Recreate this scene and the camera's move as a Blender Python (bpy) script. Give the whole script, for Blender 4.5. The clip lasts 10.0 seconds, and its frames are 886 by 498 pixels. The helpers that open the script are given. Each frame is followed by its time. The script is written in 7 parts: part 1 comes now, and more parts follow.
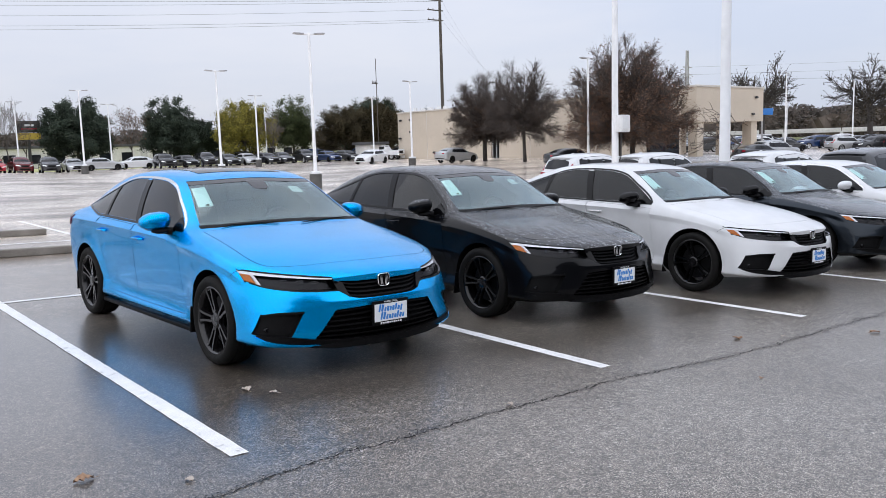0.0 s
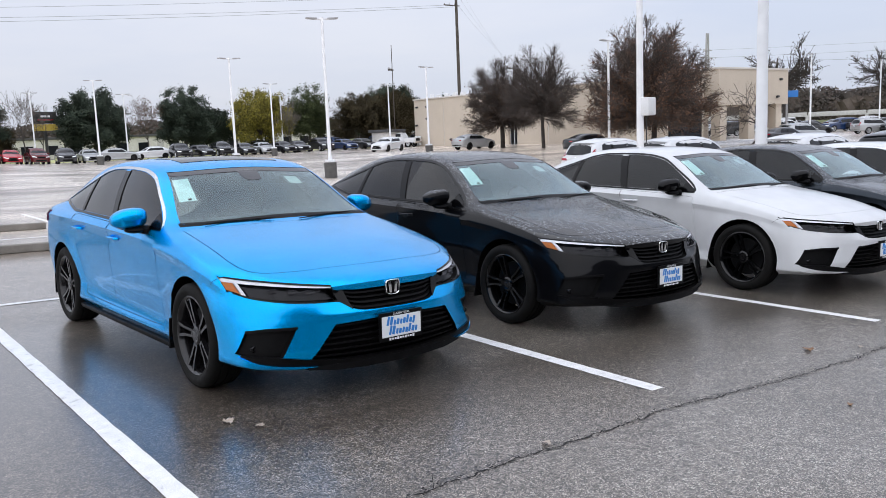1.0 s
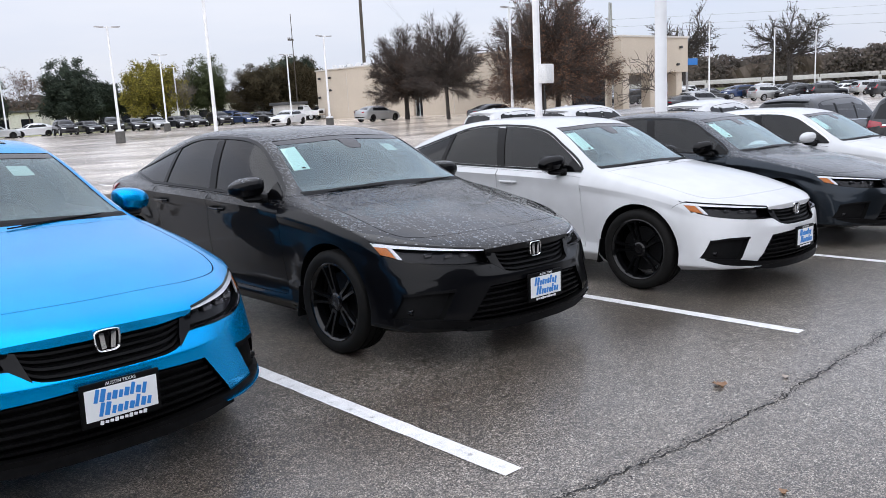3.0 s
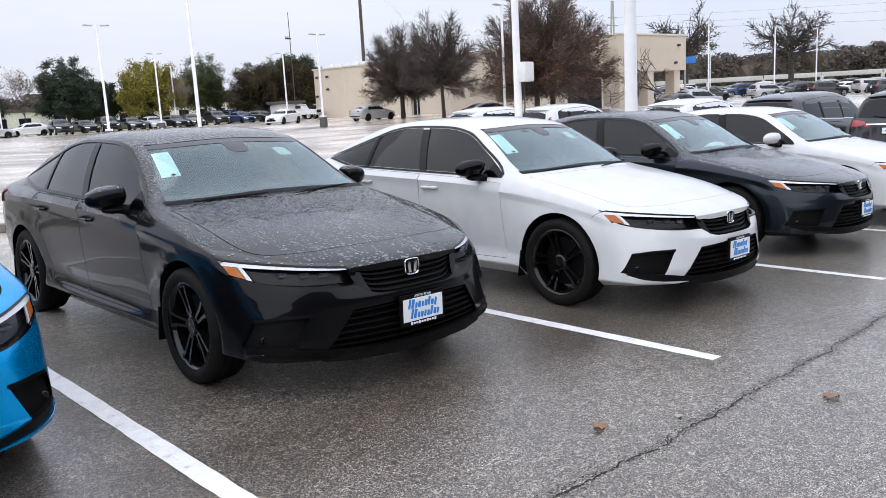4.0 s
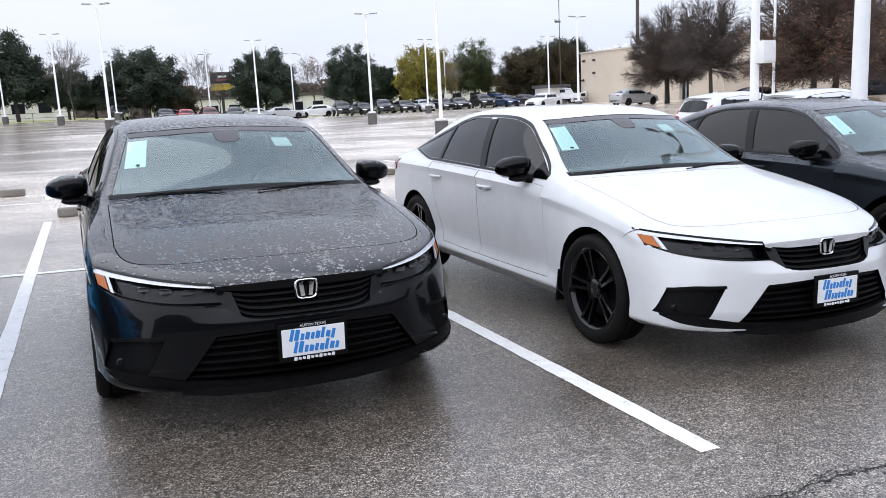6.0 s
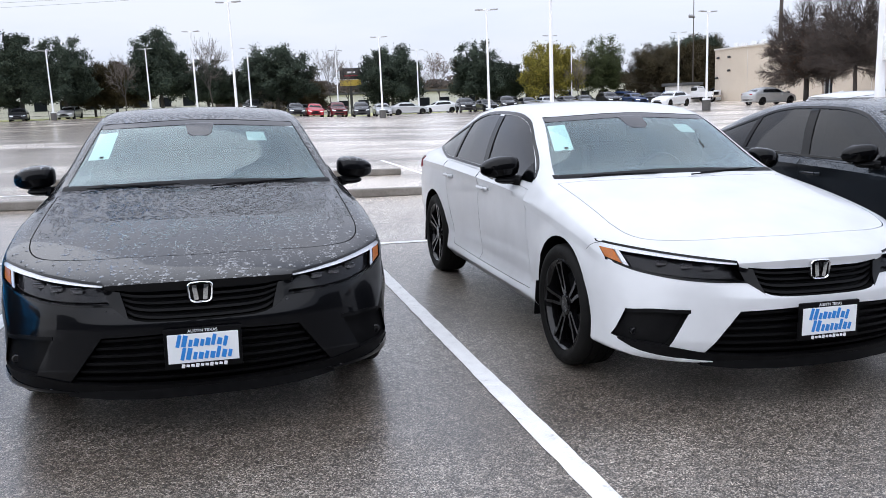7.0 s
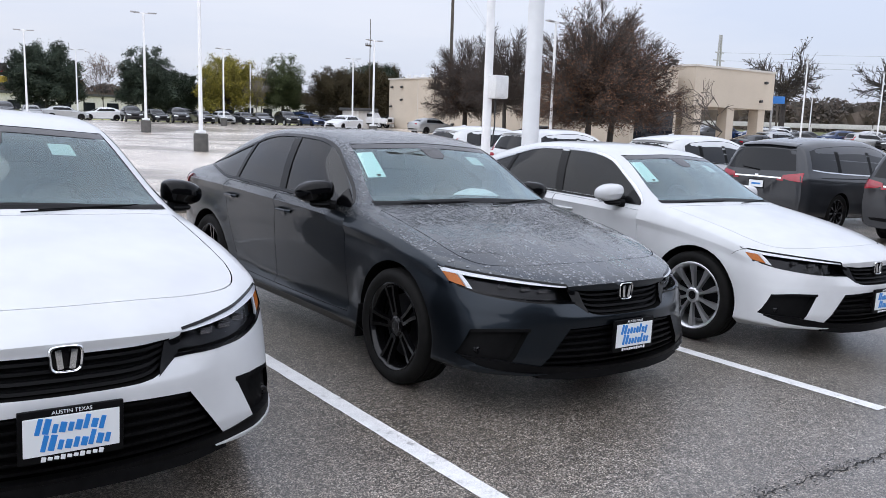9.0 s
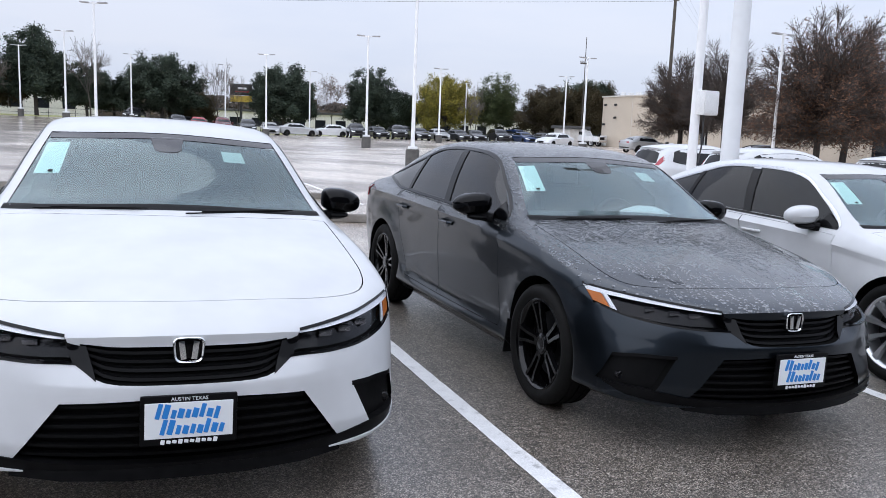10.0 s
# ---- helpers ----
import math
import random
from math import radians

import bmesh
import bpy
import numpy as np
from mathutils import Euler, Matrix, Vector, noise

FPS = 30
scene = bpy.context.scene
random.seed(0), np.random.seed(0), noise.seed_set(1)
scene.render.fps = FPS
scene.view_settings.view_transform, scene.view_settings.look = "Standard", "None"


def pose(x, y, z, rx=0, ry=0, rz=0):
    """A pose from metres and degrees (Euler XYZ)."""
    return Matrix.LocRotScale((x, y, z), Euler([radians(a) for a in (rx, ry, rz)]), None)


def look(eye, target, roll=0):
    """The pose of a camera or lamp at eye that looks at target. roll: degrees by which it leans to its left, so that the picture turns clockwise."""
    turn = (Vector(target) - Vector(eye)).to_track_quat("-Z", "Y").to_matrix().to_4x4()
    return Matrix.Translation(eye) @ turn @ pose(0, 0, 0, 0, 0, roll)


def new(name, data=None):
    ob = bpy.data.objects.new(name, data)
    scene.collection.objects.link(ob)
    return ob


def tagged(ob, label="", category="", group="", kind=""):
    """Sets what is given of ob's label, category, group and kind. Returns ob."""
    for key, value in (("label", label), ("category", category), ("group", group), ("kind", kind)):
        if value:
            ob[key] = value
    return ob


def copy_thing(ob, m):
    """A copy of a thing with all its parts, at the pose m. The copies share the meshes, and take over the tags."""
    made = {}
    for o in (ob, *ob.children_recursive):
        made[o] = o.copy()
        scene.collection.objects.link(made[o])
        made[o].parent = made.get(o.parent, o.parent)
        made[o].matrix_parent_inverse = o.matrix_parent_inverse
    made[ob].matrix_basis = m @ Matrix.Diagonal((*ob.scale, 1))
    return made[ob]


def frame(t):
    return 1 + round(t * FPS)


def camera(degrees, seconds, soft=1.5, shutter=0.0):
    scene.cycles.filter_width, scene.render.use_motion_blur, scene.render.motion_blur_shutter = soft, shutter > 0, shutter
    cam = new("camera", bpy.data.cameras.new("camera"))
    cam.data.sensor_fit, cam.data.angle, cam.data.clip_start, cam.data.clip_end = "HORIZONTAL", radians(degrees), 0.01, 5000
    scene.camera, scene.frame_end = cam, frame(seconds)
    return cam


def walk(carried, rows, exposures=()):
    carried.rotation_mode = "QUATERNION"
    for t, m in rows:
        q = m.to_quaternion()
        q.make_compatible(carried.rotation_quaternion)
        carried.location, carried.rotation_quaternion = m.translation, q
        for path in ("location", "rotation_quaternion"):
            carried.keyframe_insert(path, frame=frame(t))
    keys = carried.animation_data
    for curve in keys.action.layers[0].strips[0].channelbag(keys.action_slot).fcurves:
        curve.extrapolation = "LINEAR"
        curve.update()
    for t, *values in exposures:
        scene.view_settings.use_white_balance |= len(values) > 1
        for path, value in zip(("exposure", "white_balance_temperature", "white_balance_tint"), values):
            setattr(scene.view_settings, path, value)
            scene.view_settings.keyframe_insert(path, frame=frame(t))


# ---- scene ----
cam = camera(57.3, 10.0, 0.75)
METRES, EYE, TILT, LEAN, TURN = 9.202, 1.5, 0.0, 0.0, -37.6
ROWS = [
    (0.0, 0.0, 0.0, 0.0, -0.22, -7.26, 1.71),
    (0.5, -0.0036, 0.0517, -0.0035, 0.48, -7.67, 2.01),
    (1.0, -0.001, 0.1005, -0.0037, 0.97, -8.11, 2.31),
    (1.5, 0.0074, 0.1505, -0.0044, 0.8, -8.74, 2.49),
    (2.0, 0.0171, 0.1968, -0.0044, -0.87, -9.43, 2.65),
    (2.5, 0.0443, 0.2381, -0.0073, -2.98, -9.99, 2.82),
    (3.0, 0.0692, 0.2768, -0.0091, -5.3, -10.36, 2.99),
    (4.5, 0.2076, 0.354, -0.0153, -4.29, -10.58, 3.24),
    (5.0, 0.255, 0.38, -0.0175, 0.56, -10.63, 3.18),
    (5.5, 0.2961, 0.4124, -0.019, 6.95, -10.64, 3.14),
    (7.0, 0.4243, 0.5139, -0.0273, 23.4, -10.32, 2.35),
    (7.5, 0.4607, 0.5607, -0.0301, 19.38, -10.0, 1.45),
    (8.0, 0.5083, 0.6075, -0.0312, 8.81, -9.55, 0.71),
    (8.5, 0.5489, 0.645, -0.031, 2.54, -9.5, -0.23),
    (9.0, 0.5761, 0.6806, -0.0299, 2.27, -9.08, -1.88),
    (9.5, 0.6065, 0.6985, -0.0326, 7.74, -8.37, -2.63),
    (10.0, 0.6105, 0.6957, -0.0322, 17.17, -8.36, -2.16),
]
walk(cam, [(t, pose(0, 0, EYE, TILT, LEAN, TURN) @ pose(METRES * x, METRES * y, METRES * z, 90 + pitch, roll, yaw)) for t, x, y, z, yaw, pitch, roll in ROWS],
     [(0.0, -0.06, 6230, 10), (1.5, -0.04, 6230, 10), (2.5, 0.05, 6240, 10), (3.0, 0.09, 6260, 10), (4.5, 0.20, 6240, 10), (5.5, 0.24, 6200, 10), (7.0, 0.20, 6090, 10),
      (7.8, 0.14, 6080, 10), (8.5, 0.04, 6180, 10), (9.3, 0.02, 6080, 10), (10.0, 0.0, 5980, 10)])

# ---- light ----
world = bpy.data.worlds.new("overcast_sky")
scene.world = world
world.use_nodes = True
wn, wl = world.node_tree.nodes, world.node_tree.links
wn.clear()
w_out = wn.new("ShaderNodeOutputWorld")
w_sky = wn.new("ShaderNodeTexSky")
w_sky.sky_type, w_sky.sun_disc = "NISHITA", False
w_sky.sun_elevation, w_sky.sun_rotation = radians(34), radians(237)
w_sky.air_density, w_sky.dust_density = 1.0, 2.0
w_clear = wn.new("ShaderNodeBackground")
w_clear.inputs["Strength"].default_value = 0.11
wl.new(w_sky.outputs[0], w_clear.inputs["Color"])
w_co = wn.new("ShaderNodeTexCoord")
w_map = wn.new("ShaderNodeMapping")
w_map.inputs["Scale"].default_value = (1.0, 1.0, 4.5)
wl.new(w_co.outputs["Generated"], w_map.inputs["Vector"])
w_noise = wn.new("ShaderNodeTexNoise")
w_noise.inputs["Scale"].default_value, w_noise.inputs["Detail"].default_value = 1.6, 6.0
w_noise.inputs["Roughness"].default_value = 0.55
wl.new(w_map.outputs[0], w_noise.inputs["Vector"])
w_ramp = wn.new("ShaderNodeValToRGB")
w_ramp.color_ramp.elements[0].position, w_ramp.color_ramp.elements[1].position = 0.36, 0.66
w_ramp.color_ramp.elements[0].color = (0.76, 0.80, 0.93, 1)
w_ramp.color_ramp.elements[1].color = (0.90, 0.90, 0.97, 1)
wl.new(w_noise.outputs["Fac"], w_ramp.inputs["Fac"])
w_cloud = wn.new("ShaderNodeBackground")
# an overcast sky is brighter overhead than at the horizon
w_sep = wn.new("ShaderNodeSeparateXYZ")
wl.new(w_co.outputs["Generated"], w_sep.inputs[0])
w_up = wn.new("ShaderNodeMath")
w_up.operation, w_up.use_clamp = "MAXIMUM", False
w_up.inputs[1].default_value = 0.0
wl.new(w_sep.outputs["Z"], w_up.inputs[0])
w_gain = wn.new("ShaderNodeMath")
w_gain.operation = "MULTIPLY_ADD"
w_gain.inputs[1].default_value, w_gain.inputs[2].default_value = 0.75, 0.88
wl.new(w_up.outputs[0], w_gain.inputs[0])
wl.new(w_gain.outputs[0], w_cloud.inputs["Strength"])
wl.new(w_ramp.outputs["Color"], w_cloud.inputs["Color"])
w_mix = wn.new("ShaderNodeMixShader")
w_mix.inputs["Fac"].default_value = 0.88
wl.new(w_clear.outputs[0], w_mix.inputs[1])
wl.new(w_cloud.outputs[0], w_mix.inputs[2])
wl.new(w_mix.outputs[0], w_out.inputs["Surface"])

sun = new("sun", bpy.data.lights.new("sun", "SUN"))
sun.data.energy, sun.data.angle, sun.data.color = 2.1, radians(160), (1.0, 0.98, 0.95)
sun.matrix_world = look((-20, -13, 16), (0, 0, 0))

# ---- materials ----
def material(name, color, rough=0.5, metal=0.0, coat=0.0, spec=0.5):
    m = bpy.data.materials.new(name)
    m.use_nodes = True
    b = m.node_tree.nodes["Principled BSDF"]
    b.inputs["Base Color"].default_value = (*color, 1)
    b.inputs["Roughness"].default_value = rough
    b.inputs["Metallic"].default_value = metal
    b.inputs["Coat Weight"].default_value = coat
    b.inputs["Coat Roughness"].default_value = 0.03
    b.inputs["Specular IOR Level"].default_value = spec
    return m


def nodes_of(m):
    return m.node_tree.nodes, m.node_tree.links, m.node_tree.nodes["Principled BSDF"]


def noise_node(m, scale, detail=4.0, rough=0.55, space="Object", stretch=(1, 1, 1)):
    n, l, b = nodes_of(m)
    co = n.new("ShaderNodeTexCoord")
    mp = n.new("ShaderNodeMapping")
    mp.inputs["Scale"].default_value = stretch
    l.new(co.outputs[space], mp.inputs["Vector"])
    t = n.new("ShaderNodeTexNoise")
    t.inputs["Scale"].default_value, t.inputs["Detail"].default_value, t.inputs["Roughness"].default_value = scale, detail, rough
    l.new(mp.outputs[0], t.inputs["Vector"])
    return t


def ramp_node(m, source, stops):
    n, l, b = nodes_of(m)
    r = n.new("ShaderNodeValToRGB")
    els = r.color_ramp.elements
    while len(els) < len(stops):
        els.new(0.5)
    for e, (p, c) in zip(els, stops):
        e.position, e.color = p, (*c, 1) if len(c) == 3 else c
    l.new(source, r.inputs["Fac"])
    return r


def mix_node(m, fac, a, b, mode="MIX"):
    n, l, _ = nodes_of(m)
    x = n.new("ShaderNodeMix")
    x.data_type, x.blend_type = "RGBA", mode
    for sock, v in ((x.inputs[0], fac), (x.inputs[6], a), (x.inputs[7], b)):
        if isinstance(v, (int, float)):
            sock.default_value = v
        elif isinstance(v, tuple):
            sock.default_value = (*v, 1)
        else:
            l.new(v, sock)
    return x


def math_node(m, op, a, b=0.0, clamp=False):
    n, l, _ = nodes_of(m)
    x = n.new("ShaderNodeMath")
    x.operation, x.use_clamp = op, clamp
    for sock, v in ((x.inputs[0], a), (x.inputs[1], b)):
        if isinstance(v, (int, float)):
            sock.default_value = v
        else:
            l.new(v, sock)
    return x


def bump_node(m, height, strength=0.3, distance=0.01):
    n, l, b = nodes_of(m)
    x = n.new("ShaderNodeBump")
    x.inputs["Strength"].default_value, x.inputs["Distance"].default_value = strength, distance
    l.new(height, x.inputs["Height"])
    return x


def mottled(name, stops, scale, rough=(0.5, 0.8), bump=0.2, dist=0.005, fine=None, space="Object", stretch=(1, 1, 1), metal=0.0, spec=0.4):
    """A surface of two scales of grain: colour stops over a coarse noise, fine grain for relief and gloss."""
    m = material(name, stops[0][1], rough[0], metal, 0.0, spec)
    n, l, b = nodes_of(m)
    coarse = noise_node(m, scale, 5.0, 0.6, space, stretch)
    grain = noise_node(m, fine or scale * 14, 4.0, 0.65, space)
    r = ramp_node(m, coarse.outputs["Fac"], stops)
    g = ramp_node(m, grain.outputs["Fac"], [(0.3, (0.78, 0.78, 0.78)), (0.7, (1.12, 1.12, 1.12))])
    c = mix_node(m, 1.0, r.outputs["Color"], g.outputs["Color"], "MULTIPLY")
    l.new(c.outputs[2], b.inputs["Base Color"])
    rr = ramp_node(m, coarse.outputs["Fac"], [(0.3, (rough[0],) * 3), (0.7, (rough[1],) * 3)])
    l.new(rr.outputs["Color"], b.inputs["Roughness"])
    l.new(bump_node(m, grain.outputs["Fac"], bump, dist).outputs[0], b.inputs["Normal"])
    return m


def car_paint(name, color, rough=0.32, flake=0.0, drops=0.0, metal=0.0, coat=1.0, ior=1.5):
    """Clear-coated paint; drops: how wet with standing rain beads its upward faces are."""
    m = material(name, color, rough, metal, coat, 0.05)
    n, l, b = nodes_of(m)
    b.inputs["Coat IOR"].default_value = ior
    orange = noise_node(m, 3.0, 3.0)
    v = ramp_node(m, orange.outputs["Fac"], [(0.3, tuple(c * 0.93 for c in color)), (0.7, tuple(min(1, c * 1.05) for c in color))])
    l.new(v.outputs["Color"], b.inputs["Base Color"])
    if flake:
        f = noise_node(m, 900.0, 1.0)
        fr = ramp_node(m, f.outputs["Fac"], [(0.45, (rough,) * 3), (0.75, (max(0.08, rough - flake),) * 3)])
        l.new(fr.outputs["Color"], b.inputs["Roughness"])
    if drops:
        co = n.new("ShaderNodeTexCoord")
        vo = n.new("ShaderNodeTexVoronoi")
        vo.feature, vo.inputs["Scale"].default_value = "F1", 78.0
        vo.inputs["Randomness"].default_value = 1.0
        l.new(co.outputs["Object"], vo.inputs["Vector"])
        streak = noise_node(m, 7.0, 4.0, 0.6, "Object", (3.0, 0.6, 1.0))
        # the rain stands thickest on the hood's rear and on the roof, and has run off the front edge and the shoulders
        here = n.new("ShaderNodeSeparateXYZ")
        l.new(co.outputs["Object"], here.inputs[0])
        back = n.new("ShaderNodeMapRange")
        back.inputs["From Min"].default_value, back.inputs["From Max"].default_value = 0.42, 0.78
        back.inputs["To Min"].default_value, back.inputs["To Max"].default_value = -0.13, 0.06
        l.new(here.outputs["Y"], back.inputs["Value"])
        flank = n.new("ShaderNodeMapRange")
        flank.inputs["From Min"].default_value, flank.inputs["From Max"].default_value = 0.60, 0.76
        flank.inputs["To Min"].default_value, flank.inputs["To Max"].default_value = 0.03, -0.13
        l.new(math_node(m, "ABSOLUTE", here.outputs["X"]).outputs[0], flank.inputs["Value"])
        stood = math_node(m, "ADD", math_node(m, "ADD", streak.outputs["Fac"], back.outputs[0]).outputs[0], flank.outputs[0])
        size = ramp_node(m, stood.outputs[0], [(0.36, (0.24 * drops,) * 3), (0.50, (0.82 * drops,) * 3)])
        pick = n.new("ShaderNodeSeparateColor")
        l.new(vo.outputs["Color"], pick.inputs[0])
        own = math_node(m, "MULTIPLY", size.outputs["Color"], math_node(m, "ADD", math_node(m, "MULTIPLY", pick.outputs[0], 0.55).outputs[0], 0.5).outputs[0])
        d = math_node(m, "SUBTRACT", own.outputs[0], vo.outputs["Distance"], True)
        d2 = math_node(m, "POWER", d.outputs[0], 0.5)
        geo = n.new("ShaderNodeNewGeometry")
        sep = n.new("ShaderNodeSeparateXYZ")
        l.new(geo.outputs["Normal"], sep.inputs[0])
        up = ramp_node(m, sep.outputs["Z"], [(0.55, (0.0,) * 3), (0.88, (1,) * 3)])
        big = n.new("ShaderNodeTexVoronoi")
        big.feature, big.inputs["Scale"].default_value = "F1", 27.0
        l.new(co.outputs["Object"], big.inputs["Vector"])
        bd = math_node(m, "POWER", math_node(m, "SUBTRACT", 0.27, big.outputs["Distance"], True).outputs[0], 0.5)
        both = math_node(m, "MAXIMUM", d2.outputs[0], math_node(m, "MULTIPLY", bd.outputs[0], 1.5).outputs[0])
        h = math_node(m, "MULTIPLY", both.outputs[0], up.outputs["Color"])
        bp = bump_node(m, h.outputs[0], 1.0, 0.26 * drops)
        l.new(bp.outputs[0], b.inputs["Coat Normal"])
        # wet upward faces mirror more than the upright ones, and beads of water more again
        film = math_node(m, "MULTIPLY", up.outputs["Color"], 0.42)
        lens = math_node(m, "ADD", math_node(m, "MULTIPLY", h.outputs[0], 5.0).outputs[0], film.outputs[0])
        l.new(math_node(m, "ADD", lens.outputs[0], ior).outputs[0], b.inputs["Coat IOR"])
    return m


def glass(name, tint, reflect=0.045, gain=1.0, rough=0.0, gloss=(1, 1, 1)):
    """A pane: tinted see-through, with the mirror of the sky on it, stronger at slanting angles."""
    m = bpy.data.materials.new(name)
    m.use_nodes = True
    n, l = m.node_tree.nodes, m.node_tree.links
    n.clear()
    out = n.new("ShaderNodeOutputMaterial")
    tr = n.new("ShaderNodeBsdfTransparent")
    tr.inputs["Color"].default_value = (*tint, 1)
    gl = n.new("ShaderNodeBsdfGlossy")
    gl.inputs["Roughness"].default_value = rough
    gl.inputs["Color"].default_value = (*gloss, 1)
    lw = n.new("ShaderNodeLayerWeight")
    lw.inputs["Blend"].default_value = 0.5
    pw = n.new("ShaderNodeMath")
    pw.operation, pw.inputs[1].default_value = "POWER", 4.0
    l.new(lw.outputs["Facing"], pw.inputs[0])
    ma = n.new("ShaderNodeMath")
    ma.operation, ma.use_clamp = "MULTIPLY_ADD", True
    ma.inputs[1].default_value, ma.inputs[2].default_value = 0.9 * gain, reflect
    l.new(pw.outputs[0], ma.inputs[0])
    mx = n.new("ShaderNodeMixShader")
    l.new(ma.outputs[0], mx.inputs[0])
    l.new(tr.outputs[0], mx.inputs[1])
    l.new(gl.outputs[0], mx.inputs[2])
    l.new(mx.outputs[0], out.inputs["Surface"])
    return m


PAINT_BLUE = car_paint("blue_paint", (0.0, 0.37, 0.85), 0.27, metal=0.80, coat=0.5, ior=1.38)
PAINT_BLACK = car_paint("black_paint", (0.0026, 0.0028, 0.0038), 0.30, drops=0.85, ior=1.25)
PAINT_WHITE = car_paint("white_paint", (0.61, 0.62, 0.638), 0.3, coat=0.7, ior=1.45)
PAINT_GREY = car_paint("grey_paint", (0.023, 0.029, 0.037), 0.36, flake=0.10, drops=1.0, metal=0.95, ior=1.27)
PAINT_SILVER = car_paint("silver_paint", (0.38, 0.39, 0.40), 0.35, metal=0.5)
PAINT_MAROON = car_paint("maroon_paint", (0.10, 0.012, 0.015), 0.3)
PAINT_RED = car_paint("red_paint", (0.38, 0.02, 0.03), 0.3)
PAINT_DARK = car_paint("dark_paint", (0.014, 0.015, 0.018), 0.3)
PAINT_NAVY = car_paint("navy_paint", (0.012, 0.03, 0.09), 0.3)
PAINT_VAN = car_paint("dark_grey_van_paint", (0.030, 0.032, 0.037), 0.3, metal=0.3)

TRIM = mottled("black_trim_plastic", [(0.3, (0.0035, 0.0035, 0.004)), (0.7, (0.007, 0.007, 0.0075))], 20, (0.35, 0.5), 0.1, 0.001, spec=0.07)
GLOSS_BLACK = material("gloss_black_trim", (0.002, 0.002, 0.0025), 0.12, 0.0, 0.15, 0.12)
WELL = material("wheel_well_liner", (0.004, 0.004, 0.004), 0.9, 0.0, 0.0, 0.05)
RUBBER = mottled("tyre_rubber", [(0.3, (0.006, 0.006, 0.006)), (0.7, (0.013, 0.0125, 0.012))], 12, (0.55, 0.8), 0.3, 0.002, spec=0.12)
RIM_BLACK = material("black_rim", (0.003, 0.003, 0.0035), 0.2, 0.0, 0.5, 0.12)
RIM_GREY = material("dark_rim", (0.010, 0.0095, 0.0105), 0.25, 0.3, 0.4, 0.3)
RIM_SILVER = material("silver_rim", (0.62, 0.63, 0.65), 0.28, 0.85)
STEEL = material("steel", (0.030, 0.030, 0.032), 0.5, 1.0)
CHROME = material("chrome", (0.78, 0.79, 0.80), 0.08, 1.0)
SATIN = material("satin_silver_trim", (0.62, 0.63, 0.65), 0.22, 0.9)
AMBER = material("amber_reflector", (0.50, 0.145, 0.022), 0.25, 0.0, 0.3, 0.3)
TAIL_RED = material("red_tail_lamp", (0.30, 0.008, 0.022), 0.12, 0.0, 1.0)
DRL = material("lamp_light_guide", (0.78, 0.80, 0.82), 0.18, 0.1, 0.6)
LAMP_DARK = material("lamp_housing", (0.006, 0.006, 0.007), 0.16, 0.0, 0.0, 0.35)
LAMP_LENS = material("lamp_projector", (0.22, 0.225, 0.24), 0.10, 0.9, 0.5)
WINDOW_TRIM = material("window_beading", (0.004, 0.004, 0.005), 0.2, 0.0, 0.2, 0.2)
LAMP_CLEAR = glass("clear_lamp_lens", (0.93, 0.93, 0.94), 0.0, 0.012, 0.02)
WINDSHIELD = glass("windshield_glass", (0.85, 0.91, 0.905), 0.072, 0.95, 0.0, (0.89, 1.0, 1.02))
TINTED = glass("tinted_glass", (0.15, 0.16, 0.175), 0.032, 0.85)
CABIN = mottled("dark_cabin_fabric", [(0.3, (0.052, 0.054, 0.056)), (0.7, (0.074, 0.074, 0.077))], 15, (0.7, 0.9), 0.2, 0.002)
PAPER = material("paper_sticker", (0.62, 0.80, 0.76), 0.6)
PAPER_DULL = material("faded_paper_tag", (0.45, 0.55, 0.52), 0.7)
SHEET = mottled("white_plastic_film", [(0.3, (0.76, 0.82, 0.83)), (0.7, (0.84, 0.88, 0.88))], 8, (0.3, 0.5), 0.2, 0.002)
PLATE_WHITE = material("plate_white", (0.80, 0.82, 0.84), 0.35)
PLATE_BLUE = material("plate_blue", (0.03, 0.22, 0.62), 0.4)
MIRROR = material("mirror_glass", (0.75, 0.77, 0.79), 0.02, 1.0)
SEAT = mottled("dark_seat_cloth", [(0.3, (0.05, 0.051, 0.053)), (0.7, (0.068, 0.068, 0.07))], 15, (0.7, 0.9), 0.2, 0.002)
FRIT = material("windshield_frit", (0.036, 0.036, 0.039), 0.12, 0.0, 0.0, 0.7)

# ---- building tools ----
from mathutils.bvhtree import BVHTree


def mesh_of(name, verts, faces, mats=(), index=None, sharp=32.0):
    me = bpy.data.meshes.new(name)
    me.from_pydata([tuple(v) for v in verts], [], faces)
    for m in mats:
        me.materials.append(m)
    if index is not None:
        me.polygons.foreach_set("material_index", index)
    me.polygons.foreach_set("use_smooth", [True] * len(me.polygons))
    me.set_sharp_from_angle(angle=radians(sharp))
    return me


def mesh_bm(name, bm, mats=(), sharp=32.0):
    me = bpy.data.meshes.new(name)
    bm.to_mesh(me)
    bm.free()
    for m in mats:
        me.materials.append(m)
    me.polygons.foreach_set("use_smooth", [True] * len(me.polygons))
    me.set_sharp_from_angle(angle=radians(sharp))
    return me


